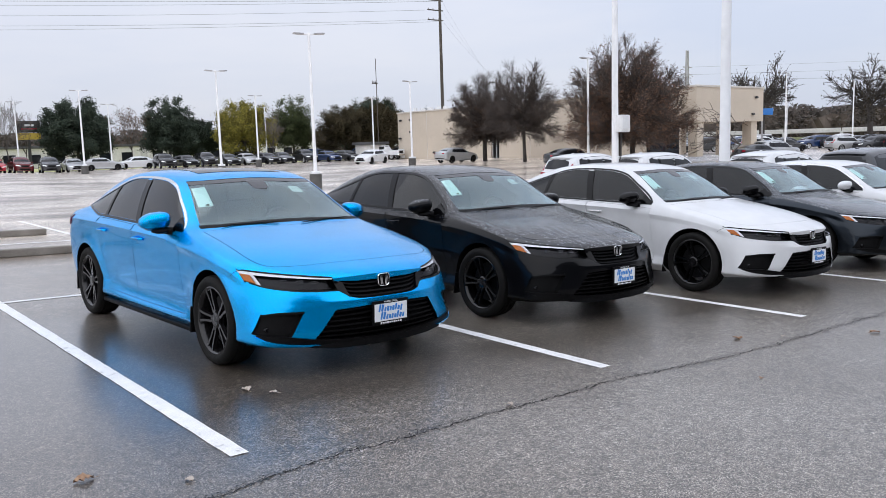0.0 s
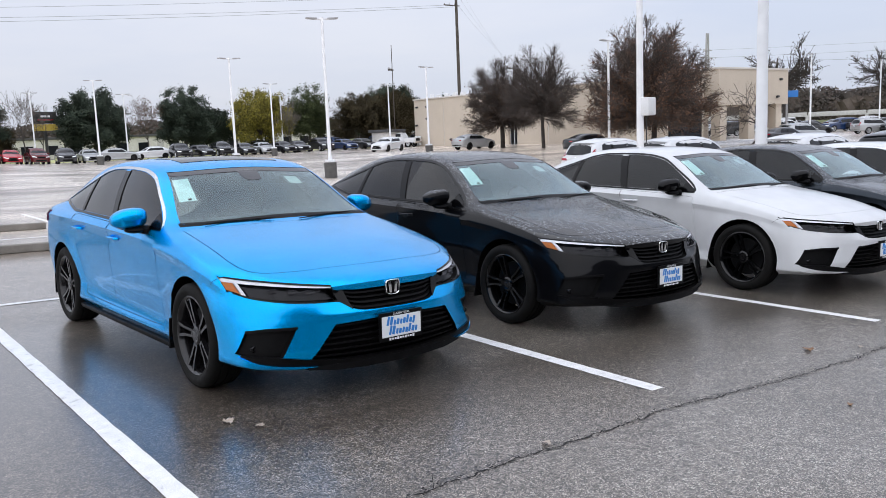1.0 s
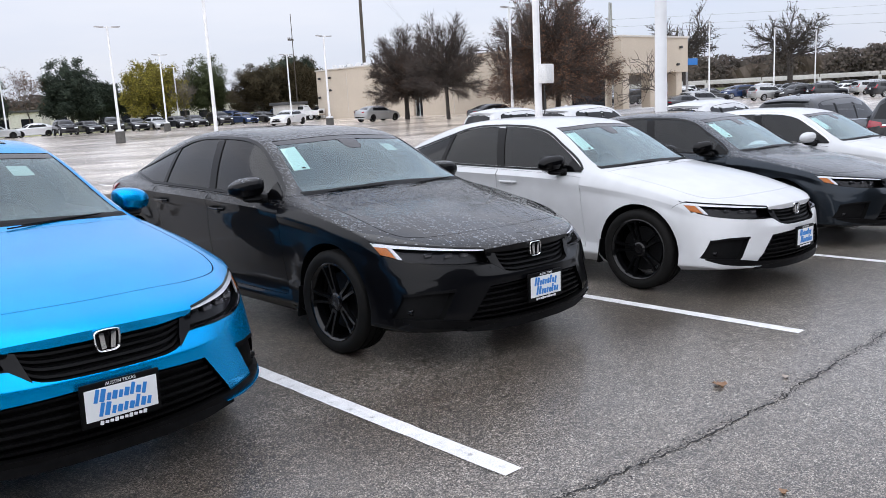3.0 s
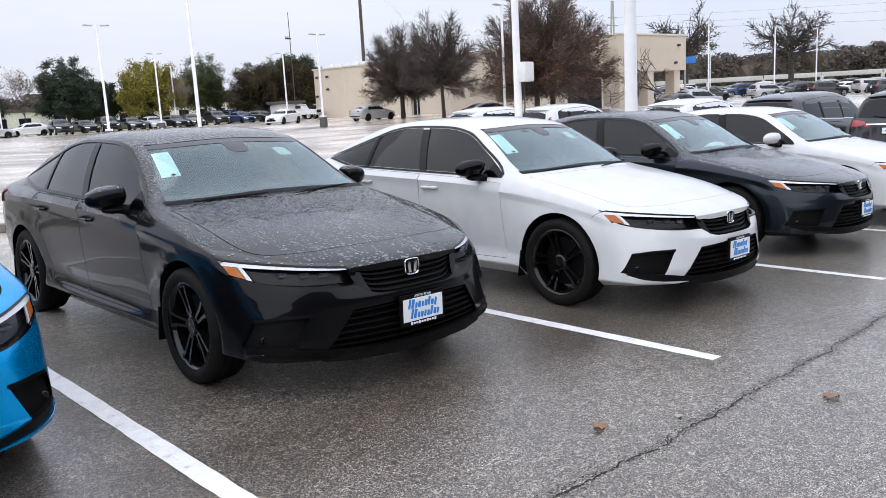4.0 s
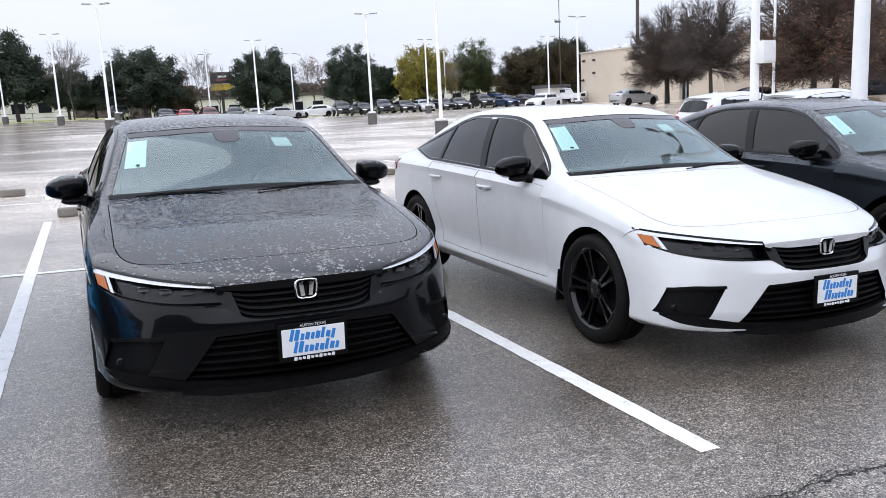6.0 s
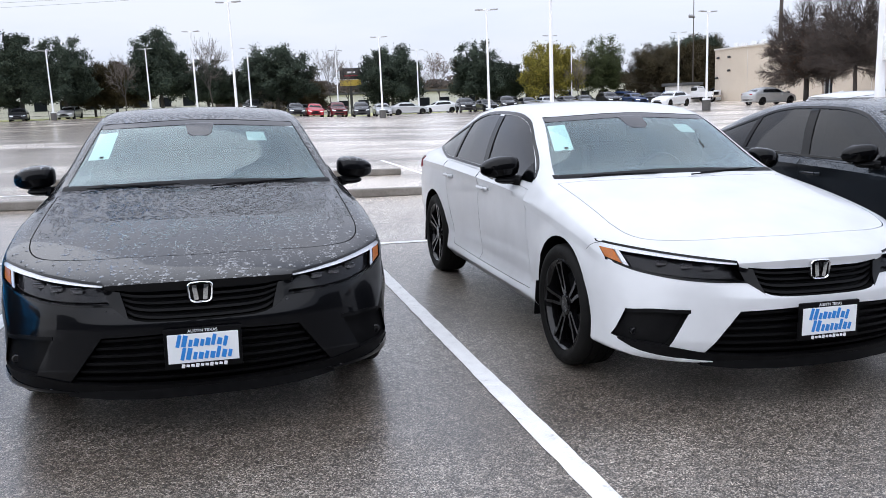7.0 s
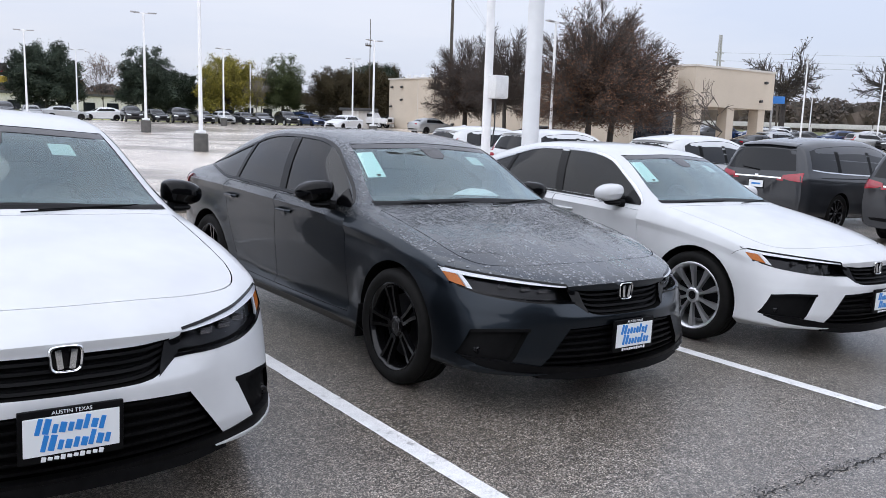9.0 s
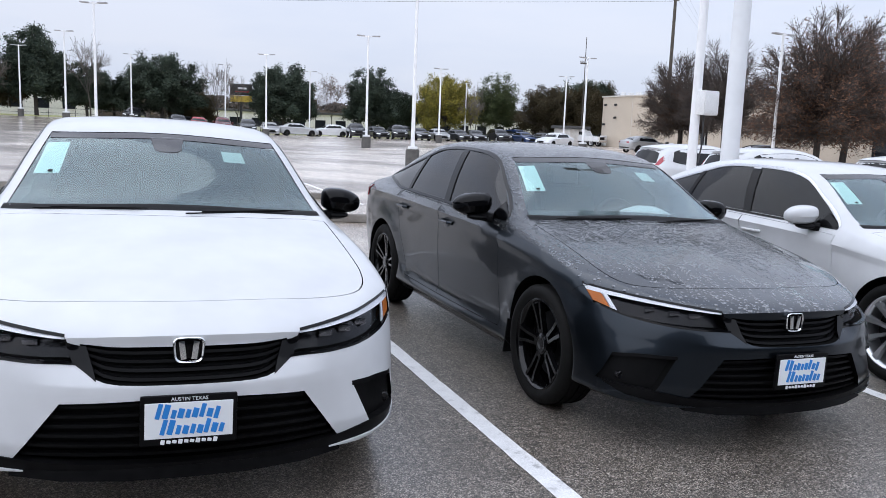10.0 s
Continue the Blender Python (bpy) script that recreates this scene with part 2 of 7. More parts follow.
def thing(name, label, category, m=None, group="", kind=""):
    """An empty at the base of a thing of several parts."""
    ob = new(name)
    ob.empty_display_size = 0.1
    if m is not None:
        ob.matrix_basis = m
    return tagged(ob, label, category, group, kind)


def part(name, data, mat, parent, label="", at=(0, 0, 0)):
    """Links a mesh or a bmesh as one part under a thing or a part."""
    me = data if isinstance(data, bpy.types.Mesh) else mesh_bm(name, data)
    if mat is not None and not me.materials:
        me.materials.append(mat)
    ob = new(name, me)
    ob.parent = parent
    ob.location = at
    return tagged(ob, label) if label else ob


def single(name, data, mat, m, label, category, group="", kind=""):
    """A thing that is one mesh."""
    me = data if isinstance(data, bpy.types.Mesh) else mesh_bm(name, data)
    if mat is not None and not me.materials:
        me.materials.append(mat)
    ob = new(name, me)
    ob.matrix_basis = m
    return tagged(ob, label, category, group, kind)


def add_box(bm, sx, sy, sz, at=(0, 0, 0), rot=(0, 0, 0), bevel=0.0, seg=2):
    m = pose(*at, *rot) @ Matrix.Diagonal((sx, sy, sz, 1))
    made = bmesh.ops.create_cube(bm, size=1.0, matrix=m)["verts"]
    if bevel:
        edges = list({e for v in made for e in v.link_edges})
        bmesh.ops.bevel(bm, geom=edges, offset=bevel, segments=seg, affect="EDGES", profile=0.6)
    return bm


def box(sx, sy, sz, at=(0, 0, 0), rot=(0, 0, 0), bevel=0.0, seg=2):
    return add_box(bmesh.new(), sx, sy, sz, at, rot, bevel, seg)


def add_tube(bm, p, q, r0, r1, sides=8, caps=True):
    p, q = Vector(p), Vector(q)
    d = q - p
    m = Matrix.Translation((p + q) / 2) @ d.to_track_quat("Z", "Y").to_matrix().to_4x4()
    bmesh.ops.create_cone(bm, cap_ends=caps, segments=sides, radius1=r0, radius2=r1, depth=d.length, matrix=m)
    return bm


def lathe(profile, steps=48, axis="x"):
    """A turned shape: profile of (along, radius) about an axis."""
    v, f = [], []
    n = len(profile)
    for i in range(steps):
        a = 2 * math.pi * i / steps
        for s, r in profile:
            c, d = r * math.cos(a), r * math.sin(a)
            v.append((s, c, d) if axis == "x" else (c, d, s))
    for i in range(steps):
        j = (i + 1) % steps
        for k in range(n - 1):
            f.append((i * n + k, i * n + k + 1, j * n + k + 1, j * n + k))
    return v, f


def turned(profile, steps=48, axis="x"):
    v, f = lathe(profile, steps, axis)
    bm = bmesh.new()
    vs = [bm.verts.new(p) for p in v]
    for q in f:
        bm.faces.new([vs[i] for i in q])
    bmesh.ops.remove_doubles(bm, verts=bm.verts, dist=1e-5)
    bmesh.ops.recalc_face_normals(bm, faces=bm.faces)
    return bm


def curve_fn(pts):
    """A smooth curve through (s, value) knots, without overshoot."""
    x = np.array([p[0] for p in pts], float)
    y = np.array([p[1] for p in pts], float)
    h, d = np.diff(x), np.diff(y) / np.diff(x)
    m = np.zeros_like(y)
    m[0], m[-1] = d[0], d[-1]
    for i in range(1, len(x) - 1):
        if d[i - 1] * d[i] > 0:
            w1, w2 = 2 * h[i] + h[i - 1], h[i] + 2 * h[i - 1]
            m[i] = (w1 + w2) / (w1 / d[i - 1] + w2 / d[i])

    def at(s):
        s = min(max(s, x[0]), x[-1])
        i = min(max(int(np.searchsorted(x, s)) - 1, 0), len(h) - 1)
        t = (s - x[i]) / h[i]
        return float((1 + 2 * t) * (1 - t) ** 2 * y[i] + t * (1 - t) ** 2 * h[i] * m[i] + t * t * (3 - 2 * t) * y[i + 1] + t * t * (t - 1) * h[i] * m[i + 1])
    return at


def spread(pts, n):
    """n + 1 points evenly along a smooth line through 2D points."""
    p = np.array(pts, float)
    s = np.concatenate([[0], np.cumsum(np.hypot(*np.diff(p, axis=0).T))])
    if len(p) > 2:
        fx, fy = curve_fn(list(zip(s, p[:, 0]))), curve_fn(list(zip(s, p[:, 1])))
        t = np.linspace(0, s[-1], n + 1)
        return np.array([(fx(a), fy(a)) for a in t])
    t = np.linspace(0, 1, n + 1)[:, None]
    return p[0] * (1 - t) + p[1] * t


def strip(a, b, n, m):
    """A grid of 2D points between two lines."""
    pa, pb = spread(a, n), spread(b, n)
    return np.array([pa * (1 - j / m) + pb * (j / m) for j in range(m + 1)])


def slab_of(front, back):
    """A closed solid between two grids of 3D points."""
    r, c, _ = front.shape
    v = np.concatenate([front.reshape(-1, 3), back.reshape(-1, 3)])
    k = r * c
    f = []
    for j in range(r - 1):
        for i in range(c - 1):
            a = j * c + i
            f.append((a, a + 1, a + c + 1, a + c))
            f.append((k + a, k + a + c, k + a + c + 1, k + a + 1))
    rim = [i for i in range(c)] + [j * c + c - 1 for j in range(1, r)] + [(r - 1) * c + i for i in range(c - 2, -1, -1)] + [j * c for j in range(r - 2, 0, -1)]
    for a, b in zip(rim, rim[1:] + rim[:1]):
        f.append((b, a, k + a, k + b))
    return v, f


def bm_of(v, f):
    bm = bmesh.new()
    vs = [bm.verts.new(tuple(p)) for p in v]
    for q in f:
        bm.faces.new([vs[i] for i in q])
    bmesh.ops.remove_doubles(bm, verts=bm.verts, dist=1e-6)
    bmesh.ops.recalc_face_normals(bm, faces=bm.faces)
    return bm


def joined(solids):
    """Several (verts, faces) as one."""
    v, f, k = [], [], 0
    for a, b in solids:
        v.extend(tuple(p) for p in a)
        f.extend(tuple(i + k for i in q) for q in b)
        k += len(a)
    return v, f


def cut_away(me, cutters):
    """Takes solids (verts, faces, material) away from a mesh, one group after another; returns the new mesh."""
    base = new("work", me)
    tools = []
    for v, f, mat in cutters:
        bm = bm_of(v, f)
        cm = bpy.data.meshes.new("tool")
        bm.to_mesh(cm)
        bm.free()
        cm.materials.append(mat)
        tool = new("tool", cm)
        mod = base.modifiers.new("cut", "BOOLEAN")
        mod.operation, mod.solver, mod.object, mod.material_mode = "DIFFERENCE", "EXACT", tool, "TRANSFER"
        tools.append(tool)
    bpy.context.view_layer.update()
    dg = bpy.context.evaluated_depsgraph_get()
    out = bpy.data.meshes.new_from_object(base.evaluated_get(dg))
    for tool in tools:
        old = tool.data
        bpy.data.objects.remove(tool)
        bpy.data.meshes.remove(old)
    bpy.data.objects.remove(base)
    return out


# the lot falls gently towards +x near the row, and levels out far off
def lot_z(x, y):
    s = 0.014 - 0.027 * max(-10.0, min(24.0, x))
    d = min(1.0, max(0.0, (y - 24.0) / 42.0))
    k = d * d * (3 - 2 * d)
    # far off the lot climbs towards its west side
    w = min(1.0, max(0.0, (20.0 - x) / 17.0))
    climb = 0.0145 * max(0.0, min(y, 110.0) - 24.0) * w * w * (3 - 2 * w)
    return s * (1 - k) + (-0.08) * k + climb


def stand(x, y, turn=0.0):
    """The pose of a thing that stands on the lot."""
    e = 0.4
    nx, ny = -(lot_z(x + e, y) - lot_z(x - e, y)) / (2 * e), -(lot_z(x, y + e) - lot_z(x, y - e)) / (2 * e)
    q = Vector((0, 0, 1)).rotation_difference(Vector((nx, ny, 1)).normalized())
    return Matrix.Translation((x, y, lot_z(x, y))) @ q.to_matrix().to_4x4() @ pose(0, 0, 0, 0, 0, turn)

# ---- sedans ----
# how far the skin bows out on its way down to each design line
BOW = {"belt": 0.045, "shoulder": 0.05, "side": 0.02, "rocker": 0.0}


class Shell:
    """The outer skin of a vehicle, lofted from its design lines. y runs from the nose (0) to the tail."""

    def __init__(self, length, lines, nose, tail, axles, arch, steps=8, dense=1.0):
        self.length, self.axles, self.arch = length, axles, arch
        fn = {k: (curve_fn([(p[0], p[1]) for p in v]), curve_fn([(p[0], p[2]) for p in v])) if len(v[0]) == 3 else curve_fn(v) for k, v in lines.items()}
        near = [0, 0.012, 0.03, 0.055, 0.085, 0.12, 0.16, 0.2]
        mid = np.linspace(0.25, length - 0.25, int((length - 0.5) / 0.07 * dense))
        ys = near + list(mid) + [length - s for s in reversed(near)]
        self.rows = []
        for y in ys:
            zt, zf = fn["top"](y), fn["floor"](y)
            keys = [k for k in ("edge", "belt", "shoulder", "under", "side", "tuck", "rocker") if k in fn]
            pts = [(0.0, zt)] + [(fn[k][0](y), fn[k][1](y)) for k in keys]
            pts += [(pts[-1][0] - 0.10, zf), (0.0, zf)]
            sec = []
            for i, (a, b) in enumerate(zip(pts, pts[1:])):
                for k in range(steps):
                    t = k / steps
                    if i == 0:
                        cx, cz = b[0] * 0.62, a[1]
                        x = 2 * t * (1 - t) * cx + t * t * b[0]
                        z = (1 - t) ** 2 * a[1] + 2 * t * (1 - t) * cz + t * t * b[1]
                    else:
                        x, z = a[0] + (b[0] - a[0]) * t, a[1] + (b[1] - a[1]) * t
                        bulge = BOW.get(keys[i] if i < len(keys) else "", 0.0) * 4 * t * (1 - t) * math.hypot(b[0] - a[0], b[1] - a[1])
                        dx, dz = b[1] - a[1], b[0] - a[0]
                        w = math.hypot(dx, dz) or 1
                        x, z = x - bulge * dx / w, z + bulge * dz / w
                    sec.append((x, z))
            sec.append(pts[-1])
            s = np.array(sec)
            soft = (s[:-2] + 2 * s[1:-1] + s[2:]) / 4
            crease = [steps * (keys.index(k) + 1) - 1 for k in ("shoulder", "tuck") if "under" in fn]
            soft[crease] = s[1:-1][crease]
            s[1:-1] = soft
            s[0, 0] = s[-1, 0] = 0
            self.rows.append(s)
        self.ys, self.nose, self.tail = ys, nose, tail

    def warp(self, x, y, z):
        w = max(0.0, 1 - y / 1.1) ** 2
        u = max(0.0, 1 - (self.length - y) / 1.0) ** 2
        out = y + self.nose(abs(x), z) * w - self.tail(abs(x), z) * u
        for ya in self.axles:
            d = math.hypot(out - ya, z - self.arch[1])
            if abs(x) > 0.7 and z > 0.1:
                x += math.copysign(0.011 * math.exp(-((d - self.arch[0] - 0.02) / 0.05) ** 2), x)
        return (x, out, z)

    def mesh(self, mats):
        n = len(self.rows[0])
        v, f = [], []
        for s, y in zip(self.rows, self.ys):
            v += [self.warp(x, y, z) for x, z in s]
        for j in range(len(self.ys) - 1):
            for i in range(n - 1):
                a = j * n + i
                f.append((a, a + 1, a + n + 1, a + n))
        cols = 14
        for row, y, flip in ((self.rows[0], self.ys[0], False), (self.rows[-1], self.ys[-1], True)):
            k = len(v)
            zt, zb = row[0][1], row[-1][1]
            for i, (x, z) in enumerate(row):
                zc = zt + (zb - zt) * i / (n - 1)
                v += [self.warp(x * c / cols, y, zc + (z - zc) * c / cols) for c in range(cols + 1)]
            for i in range(n - 1):
                for c in range(cols):
                    a = k + i * (cols + 1) + c
                    q = (a, a + cols + 1, a + cols + 2, a + 1)
                    f.append(q if flip else q[::-1])
        half = len(v)
        v += [(-x, y, z) for x, y, z in v]
        f += [tuple(i + half for i in q[::-1]) for q in f]
        bm = bmesh.new()
        vs = [bm.verts.new(p) for p in v]
        for q in f:
            bm.faces.new([vs[i] for i in q])
        bmesh.ops.remove_doubles(bm, verts=bm.verts, dist=2e-4)
        bmesh.ops.dissolve_degenerate(bm, edges=bm.edges, dist=1e-5)
        bmesh.ops.recalc_face_normals(bm, faces=bm.faces)
        self.tree = BVHTree.FromBMesh(bm)
        return mesh_bm("body", bm, mats, 50)

    WAYS = {"front": (0, 1, 0), "back": (0, -1, 0), "top": (0, 0, -1), "right": (-1, 0, 0), "left": (1, 0, 0)}

    def on(self, grid, side):
        """A grid of 2D points laid on the skin: (x, z) from the front or back, (y, z) from a side, (x, y) from above."""
        out = np.zeros((*grid.shape[:2], 3))
        d = Vector(self.WAYS[side])
        for j in range(grid.shape[0]):
            for i in range(grid.shape[1]):
                a, b = grid[j, i]
                p = {"front": (a, -3, b), "back": (a, self.length + 3, b), "top": (a, b, 4), "right": (3, a, b), "left": (-3, a, b)}[side]
                hit = self.tree.ray_cast(Vector(p), d)[0]
                if hit is None:
                    hit = self.tree.find_nearest(Vector(p) + d * 3.0)[0]
                out[j, i] = hit
        return out

    def slab(self, grid, side, proud, deep):
        p = self.on(grid, side)
        d = np.array(self.WAYS[side], float)
        return slab_of(p - d * proud, p + d * deep)

    def panel(self, a, b, n, m, side, proud, deep):
        return self.slab(strip(a, b, n, m), side, proud, deep)


def mirror_x(pts):
    return [(-x, z) for x, z in pts]


def cylinder_x(x0, x1, y, z, r, n=40):
    v = [(x, y + r * math.cos(2 * math.pi * i / n), z + r * math.sin(2 * math.pi * i / n)) for x in (x0, x1) for i in range(n)]
    f = [tuple(range(n)), tuple(range(2 * n - 1, n - 1, -1))]
    f += [(i, n + i, n + (i + 1) % n, (i + 1) % n) for i in range(n)]
    return v, f


def stack(sections):
    """A closed solid of stacked rectangles (x half width, y0, y1, z)."""
    v, f = [], []
    for hx, y0, y1, z in sections:
        v += [(-hx, y0, z), (hx, y0, z), (hx, y1, z), (-hx, y1, z)]
    for k in range(len(sections) - 1):
        for i in range(4):
            a, b = 4 * k + i, 4 * k + (i + 1) % 4
            f.append((a, b, b + 4, a + 4))
    f += [(3, 2, 1, 0), tuple(4 * (len(sections) - 1) + i for i in range(4))]
    return v, f


WHEEL_R = 0.330


def tyre_mesh(r, rim_r, half):
    p = [(-half * 0.85, rim_r - 0.004), (-half, rim_r + 0.02), (-half * 1.03, (r + rim_r) / 2), (-half * 0.93, r - 0.014), (-half * 0.78, r - 0.002)]
    for s in (-0.45, 0.0, 0.45):
        p += [(half * (s - 0.06), r), (half * (s - 0.045), r - 0.007), (half * (s + 0.045), r - 0.007), (half * (s + 0.06), r)]
    p += [(half * 0.78, r - 0.002), (half * 0.93, r - 0.014), (half * 1.03, (r + rim_r) / 2), (half, rim_r + 0.02), (half * 0.85, rim_r - 0.004)]
    return turned(p, 56)


def spoke_rim(rim_r, half, face, kind):
    """A cast wheel: barrel, lip and spokes; it faces +x."""
    bm = turned([(-half * 0.85, rim_r - 0.002), (-half * 0.8, rim_r - 0.022), (face - 0.03, rim_r - 0.03), (face - 0.004, rim_r - 0.017),
                 (face + 0.004, rim_r - 0.006), (face, rim_r + 0.004), (face - 0.015, rim_r)], 56)
    hub = turned([(face - 0.07, 0.001), (face - 0.07, 0.062), (face - 0.022, 0.058), (face - 0.014, 0.045), (face - 0.02, 0.001)], 30)
    tmp = bpy.data.meshes.new("tmp")
    hub.to_mesh(tmp)
    hub.free()
    bm.from_mesh(tmp)
    bpy.data.meshes.remove(tmp)

    def bar(a0, r0, a1, r1, w0, w1, d0, d1, tk=0.028):
        p0, p1 = Vector((0, r0 * math.cos(a0), r0 * math.sin(a0))), Vector((0, r1 * math.cos(a1), r1 * math.sin(a1)))
        s = (p1 - p0).normalized().cross(Vector((1, 0, 0)))
        vs = []
        for p, w, d in ((p0, w0, d0), (p1, w1, d1)):
            for sx, sw in ((0, -0.75), (0, 0.75), (-tk, 1.0), (-tk, -1.0)):
                vs.append(bm.verts.new(p + s * (w * sw) + Vector((face + d + sx, 0, 0))))
        for q in ((0, 1, 5, 4), (1, 2, 6, 5), (2, 3, 7, 6), (3, 0, 4, 7), (4, 5, 6, 7), (3, 2, 1, 0)):
            bm.faces.new([vs[i] for i in q])

    if kind == "twin":
        for k in range(5):
            a = 2 * math.pi * k / 5 + math.pi / 2
            bar(a, 0.03, a, 0.080, 0.028, 0.024, -0.026, -0.022)
            for s in (-1, 1):
                bar(a + s * 0.26, 0.066, a + s * 0.150, rim_r * 0.66, 0.0115, 0.0115, -0.024, -0.013)
                bar(a + s * 0.150, rim_r * 0.64, a + s * 0.165, rim_r - 0.008, 0.0115, 0.0135, -0.013, -0.003)
            bar(a - 0.15, rim_r * 0.93, a + 0.15, rim_r * 0.93, 0.010, 0.010, -0.008, -0.008, 0.018)
    else:
        for k in range(10):
            a = 2 * math.pi * k / 10
            bar(a, 0.050, a + 0.08, rim_r * 0.6, 0.009, 0.017, -0.02, -0.01)
            bar(a + 0.08, rim_r * 0.58, a + 0.12, rim_r - 0.012, 0.017, 0.029, -0.01, -0.004)
    bmesh.ops.recalc_face_normals(bm, faces=bm.faces)
    return bm


def add_wheels(car, axles, half_track, length, r, rim_r, mat_rim, kind, z=None):
    """Four wheels under a vehicle, each with tyre, rim, brake disc and hub cap."""
    tyre = mesh_bm("tyre", tyre_mesh(r, rim_r, 0.112), [RUBBER], 40)
    rim = mesh_bm("rim", spoke_rim(rim_r, 0.112, 0.098, kind), [mat_rim], 30)
    disc = mesh_bm("brake_disc", turned([(0.012, 0.06), (0.012, rim_r * 0.72), (-0.012, rim_r * 0.72), (-0.012, 0.06), (0.012, 0.06)], 36), [STEEL])
    cap = mesh_bm("hub_cap", turned([(0.074, 0.034), (0.083, 0.031), (0.085, 0.001)], 24), [RIM_GREY])
    for y in axles:
        for s in (1, -1):
            w = new("wheel")
            w.parent = car
            w.empty_display_size = 0.05
            w.location = (s * half_track, y - length / 2, z or r)
            w.rotation_euler = (0.3 * y, 0, 0 if s > 0 else math.pi)
            for nm, me in (("tyre", tyre), ("rim", rim), ("brake_disc", disc), ("hub_cap", cap)):
                part(nm, me, None, w)


def sedan_lines():
    top = [(0, 0.690), (0.05, 0.722), (0.15, 0.757), (0.3, 0.802), (0.6, 0.868), (0.9, 0.917), (1.15, 0.957), (1.27, 0.980), (1.36, 1.015), (1.97, 1.340), (2.12, 1.385), (2.45, 1.420),
           (2.8, 1.424), (3.2, 1.404), (3.5, 1.352), (3.7, 1.298), (3.9, 1.232), (4.15, 1.138), (4.4, 1.084), (4.58, 1.062), (4.674, 1.0)]
    edge = [(0, 0.56, 0.665), (0.03, 0.60, 0.690), (0.1, 0.645, 0.722), (0.3, 0.715, 0.762), (0.5, 0.755, 0.800), (0.9, 0.775, 0.868), (1.2, 0.772, 0.922), (1.38, 0.757, 0.955),
            (2.03, 0.614, 1.314), (2.2, 0.604, 1.360), (2.5, 0.602, 1.386), (2.9, 0.608, 1.383), (3.2, 0.616, 1.356), (3.5, 0.628, 1.286), (3.7, 0.638, 1.224), (3.9, 0.650, 1.150), (4.15, 0.684, 1.056),
            (4.45, 0.728, 1.000), (4.674, 0.67, 0.940)]
    belt = [(0, 0.60, 0.635), (0.03, 0.655, 0.655), (0.1, 0.718, 0.685), (0.3, 0.822, 0.727), (0.5, 0.866, 0.765), (0.9, 0.868, 0.832), (1.2, 0.850, 0.886), (1.4, 0.832, 0.922), (2.0, 0.826, 0.950),
            (3.0, 0.822, 0.974), (3.6, 0.808, 0.985), (4.0, 0.790, 1.000), (4.4, 0.795, 0.990), (4.6, 0.780, 0.965), (4.674, 0.72, 0.92)]
    shoulder = [(0, 0.64, 0.585), (0.03, 0.70, 0.598), (0.1, 0.768, 0.622), (0.3, 0.856, 0.668), (0.5, 0.886, 0.708), (0.9, 0.894, 0.768), (1.5, 0.890, 0.833), (2.0, 0.888, 0.874), (2.5, 0.888, 0.902),
                (3.3, 0.890, 0.920), (3.6, 0.892, 0.925), (4.2, 0.880, 0.928), (4.5, 0.852, 0.905), (4.674, 0.74, 0.86)]
    under = [(0, 0.652, 0.550), (0.03, 0.713, 0.560), (0.1, 0.780, 0.582), (0.3, 0.859, 0.622), (0.5, 0.882, 0.660), (0.9, 0.885, 0.718), (1.5, 0.874, 0.780), (2.0, 0.871, 0.820), (2.5, 0.871, 0.848),
             (3.3, 0.875, 0.866), (3.6, 0.884, 0.871), (4.2, 0.874, 0.875), (4.5, 0.850, 0.850), (4.674, 0.743, 0.80)]
    side = [(0, 0.685, 0.46), (0.03, 0.745, 0.46), (0.1, 0.808, 0.47), (0.3, 0.866, 0.49), (0.5, 0.890, 0.51), (0.9, 0.894, 0.54), (1.5, 0.868, 0.55), (2.5, 0.860, 0.56), (3.1, 0.866, 0.57), (3.6, 0.896, 0.58),
            (4.2, 0.890, 0.6), (4.5, 0.860, 0.58), (4.674, 0.75, 0.55)]
    tuck = [(0, 0.692, 0.34), (0.03, 0.751, 0.34), (0.1, 0.812, 0.34), (0.3, 0.866, 0.345), (0.9, 0.888, 0.36), (1.4, 0.852, 0.35), (2.0, 0.838, 0.345), (2.8, 0.838, 0.36), (3.2, 0.854, 0.40), (3.6, 0.888, 0.42),
            (4.2, 0.874, 0.44), (4.5, 0.84, 0.45), (4.674, 0.72, 0.45)]
    rocker = [(0, 0.70, 0.245), (0.03, 0.757, 0.240), (0.1, 0.815, 0.238), (0.3, 0.866, 0.240), (0.9, 0.885, 0.25), (1.4, 0.882, 0.262), (3.0, 0.884, 0.266), (3.6, 0.882, 0.27), (4.2, 0.86, 0.32), (4.5, 0.82, 0.34), (4.674, 0.69, 0.36)]
    floor = [(0, 0.226), (0.3, 0.20), (1.0, 0.17), (3.4, 0.17), (4.2, 0.25), (4.674, 0.30)]
    return dict(top=top, edge=edge, belt=belt, shoulder=shoulder, under=under, side=side, tuck=tuck, rocker=rocker, floor=floor)


def sedan_nose(x, z):
    plan = 0.215 * (x / 0.72) ** 2.5
    up = max(0.0, z - 0.50)
    low = max(0.0, 0.33 - z)
    plan *= 1 - 0.22 * min(1.0, max(0.0, (0.52 - z) / 0.25))
    # the skin draws back under the hood's lip, above the grille
    lip = min(1.0, max(0.0, (0.694 - z) / 0.042)) * min(1.0, max(0.0, (z - 0.53) / 0.06)) * min(1.0, max(0.0, (0.50 - x) / 0.10))
    return plan + 0.02 * (up / 0.10) ** 1.6 + 0.03 * (low / 0.1) + 0.026 * lip


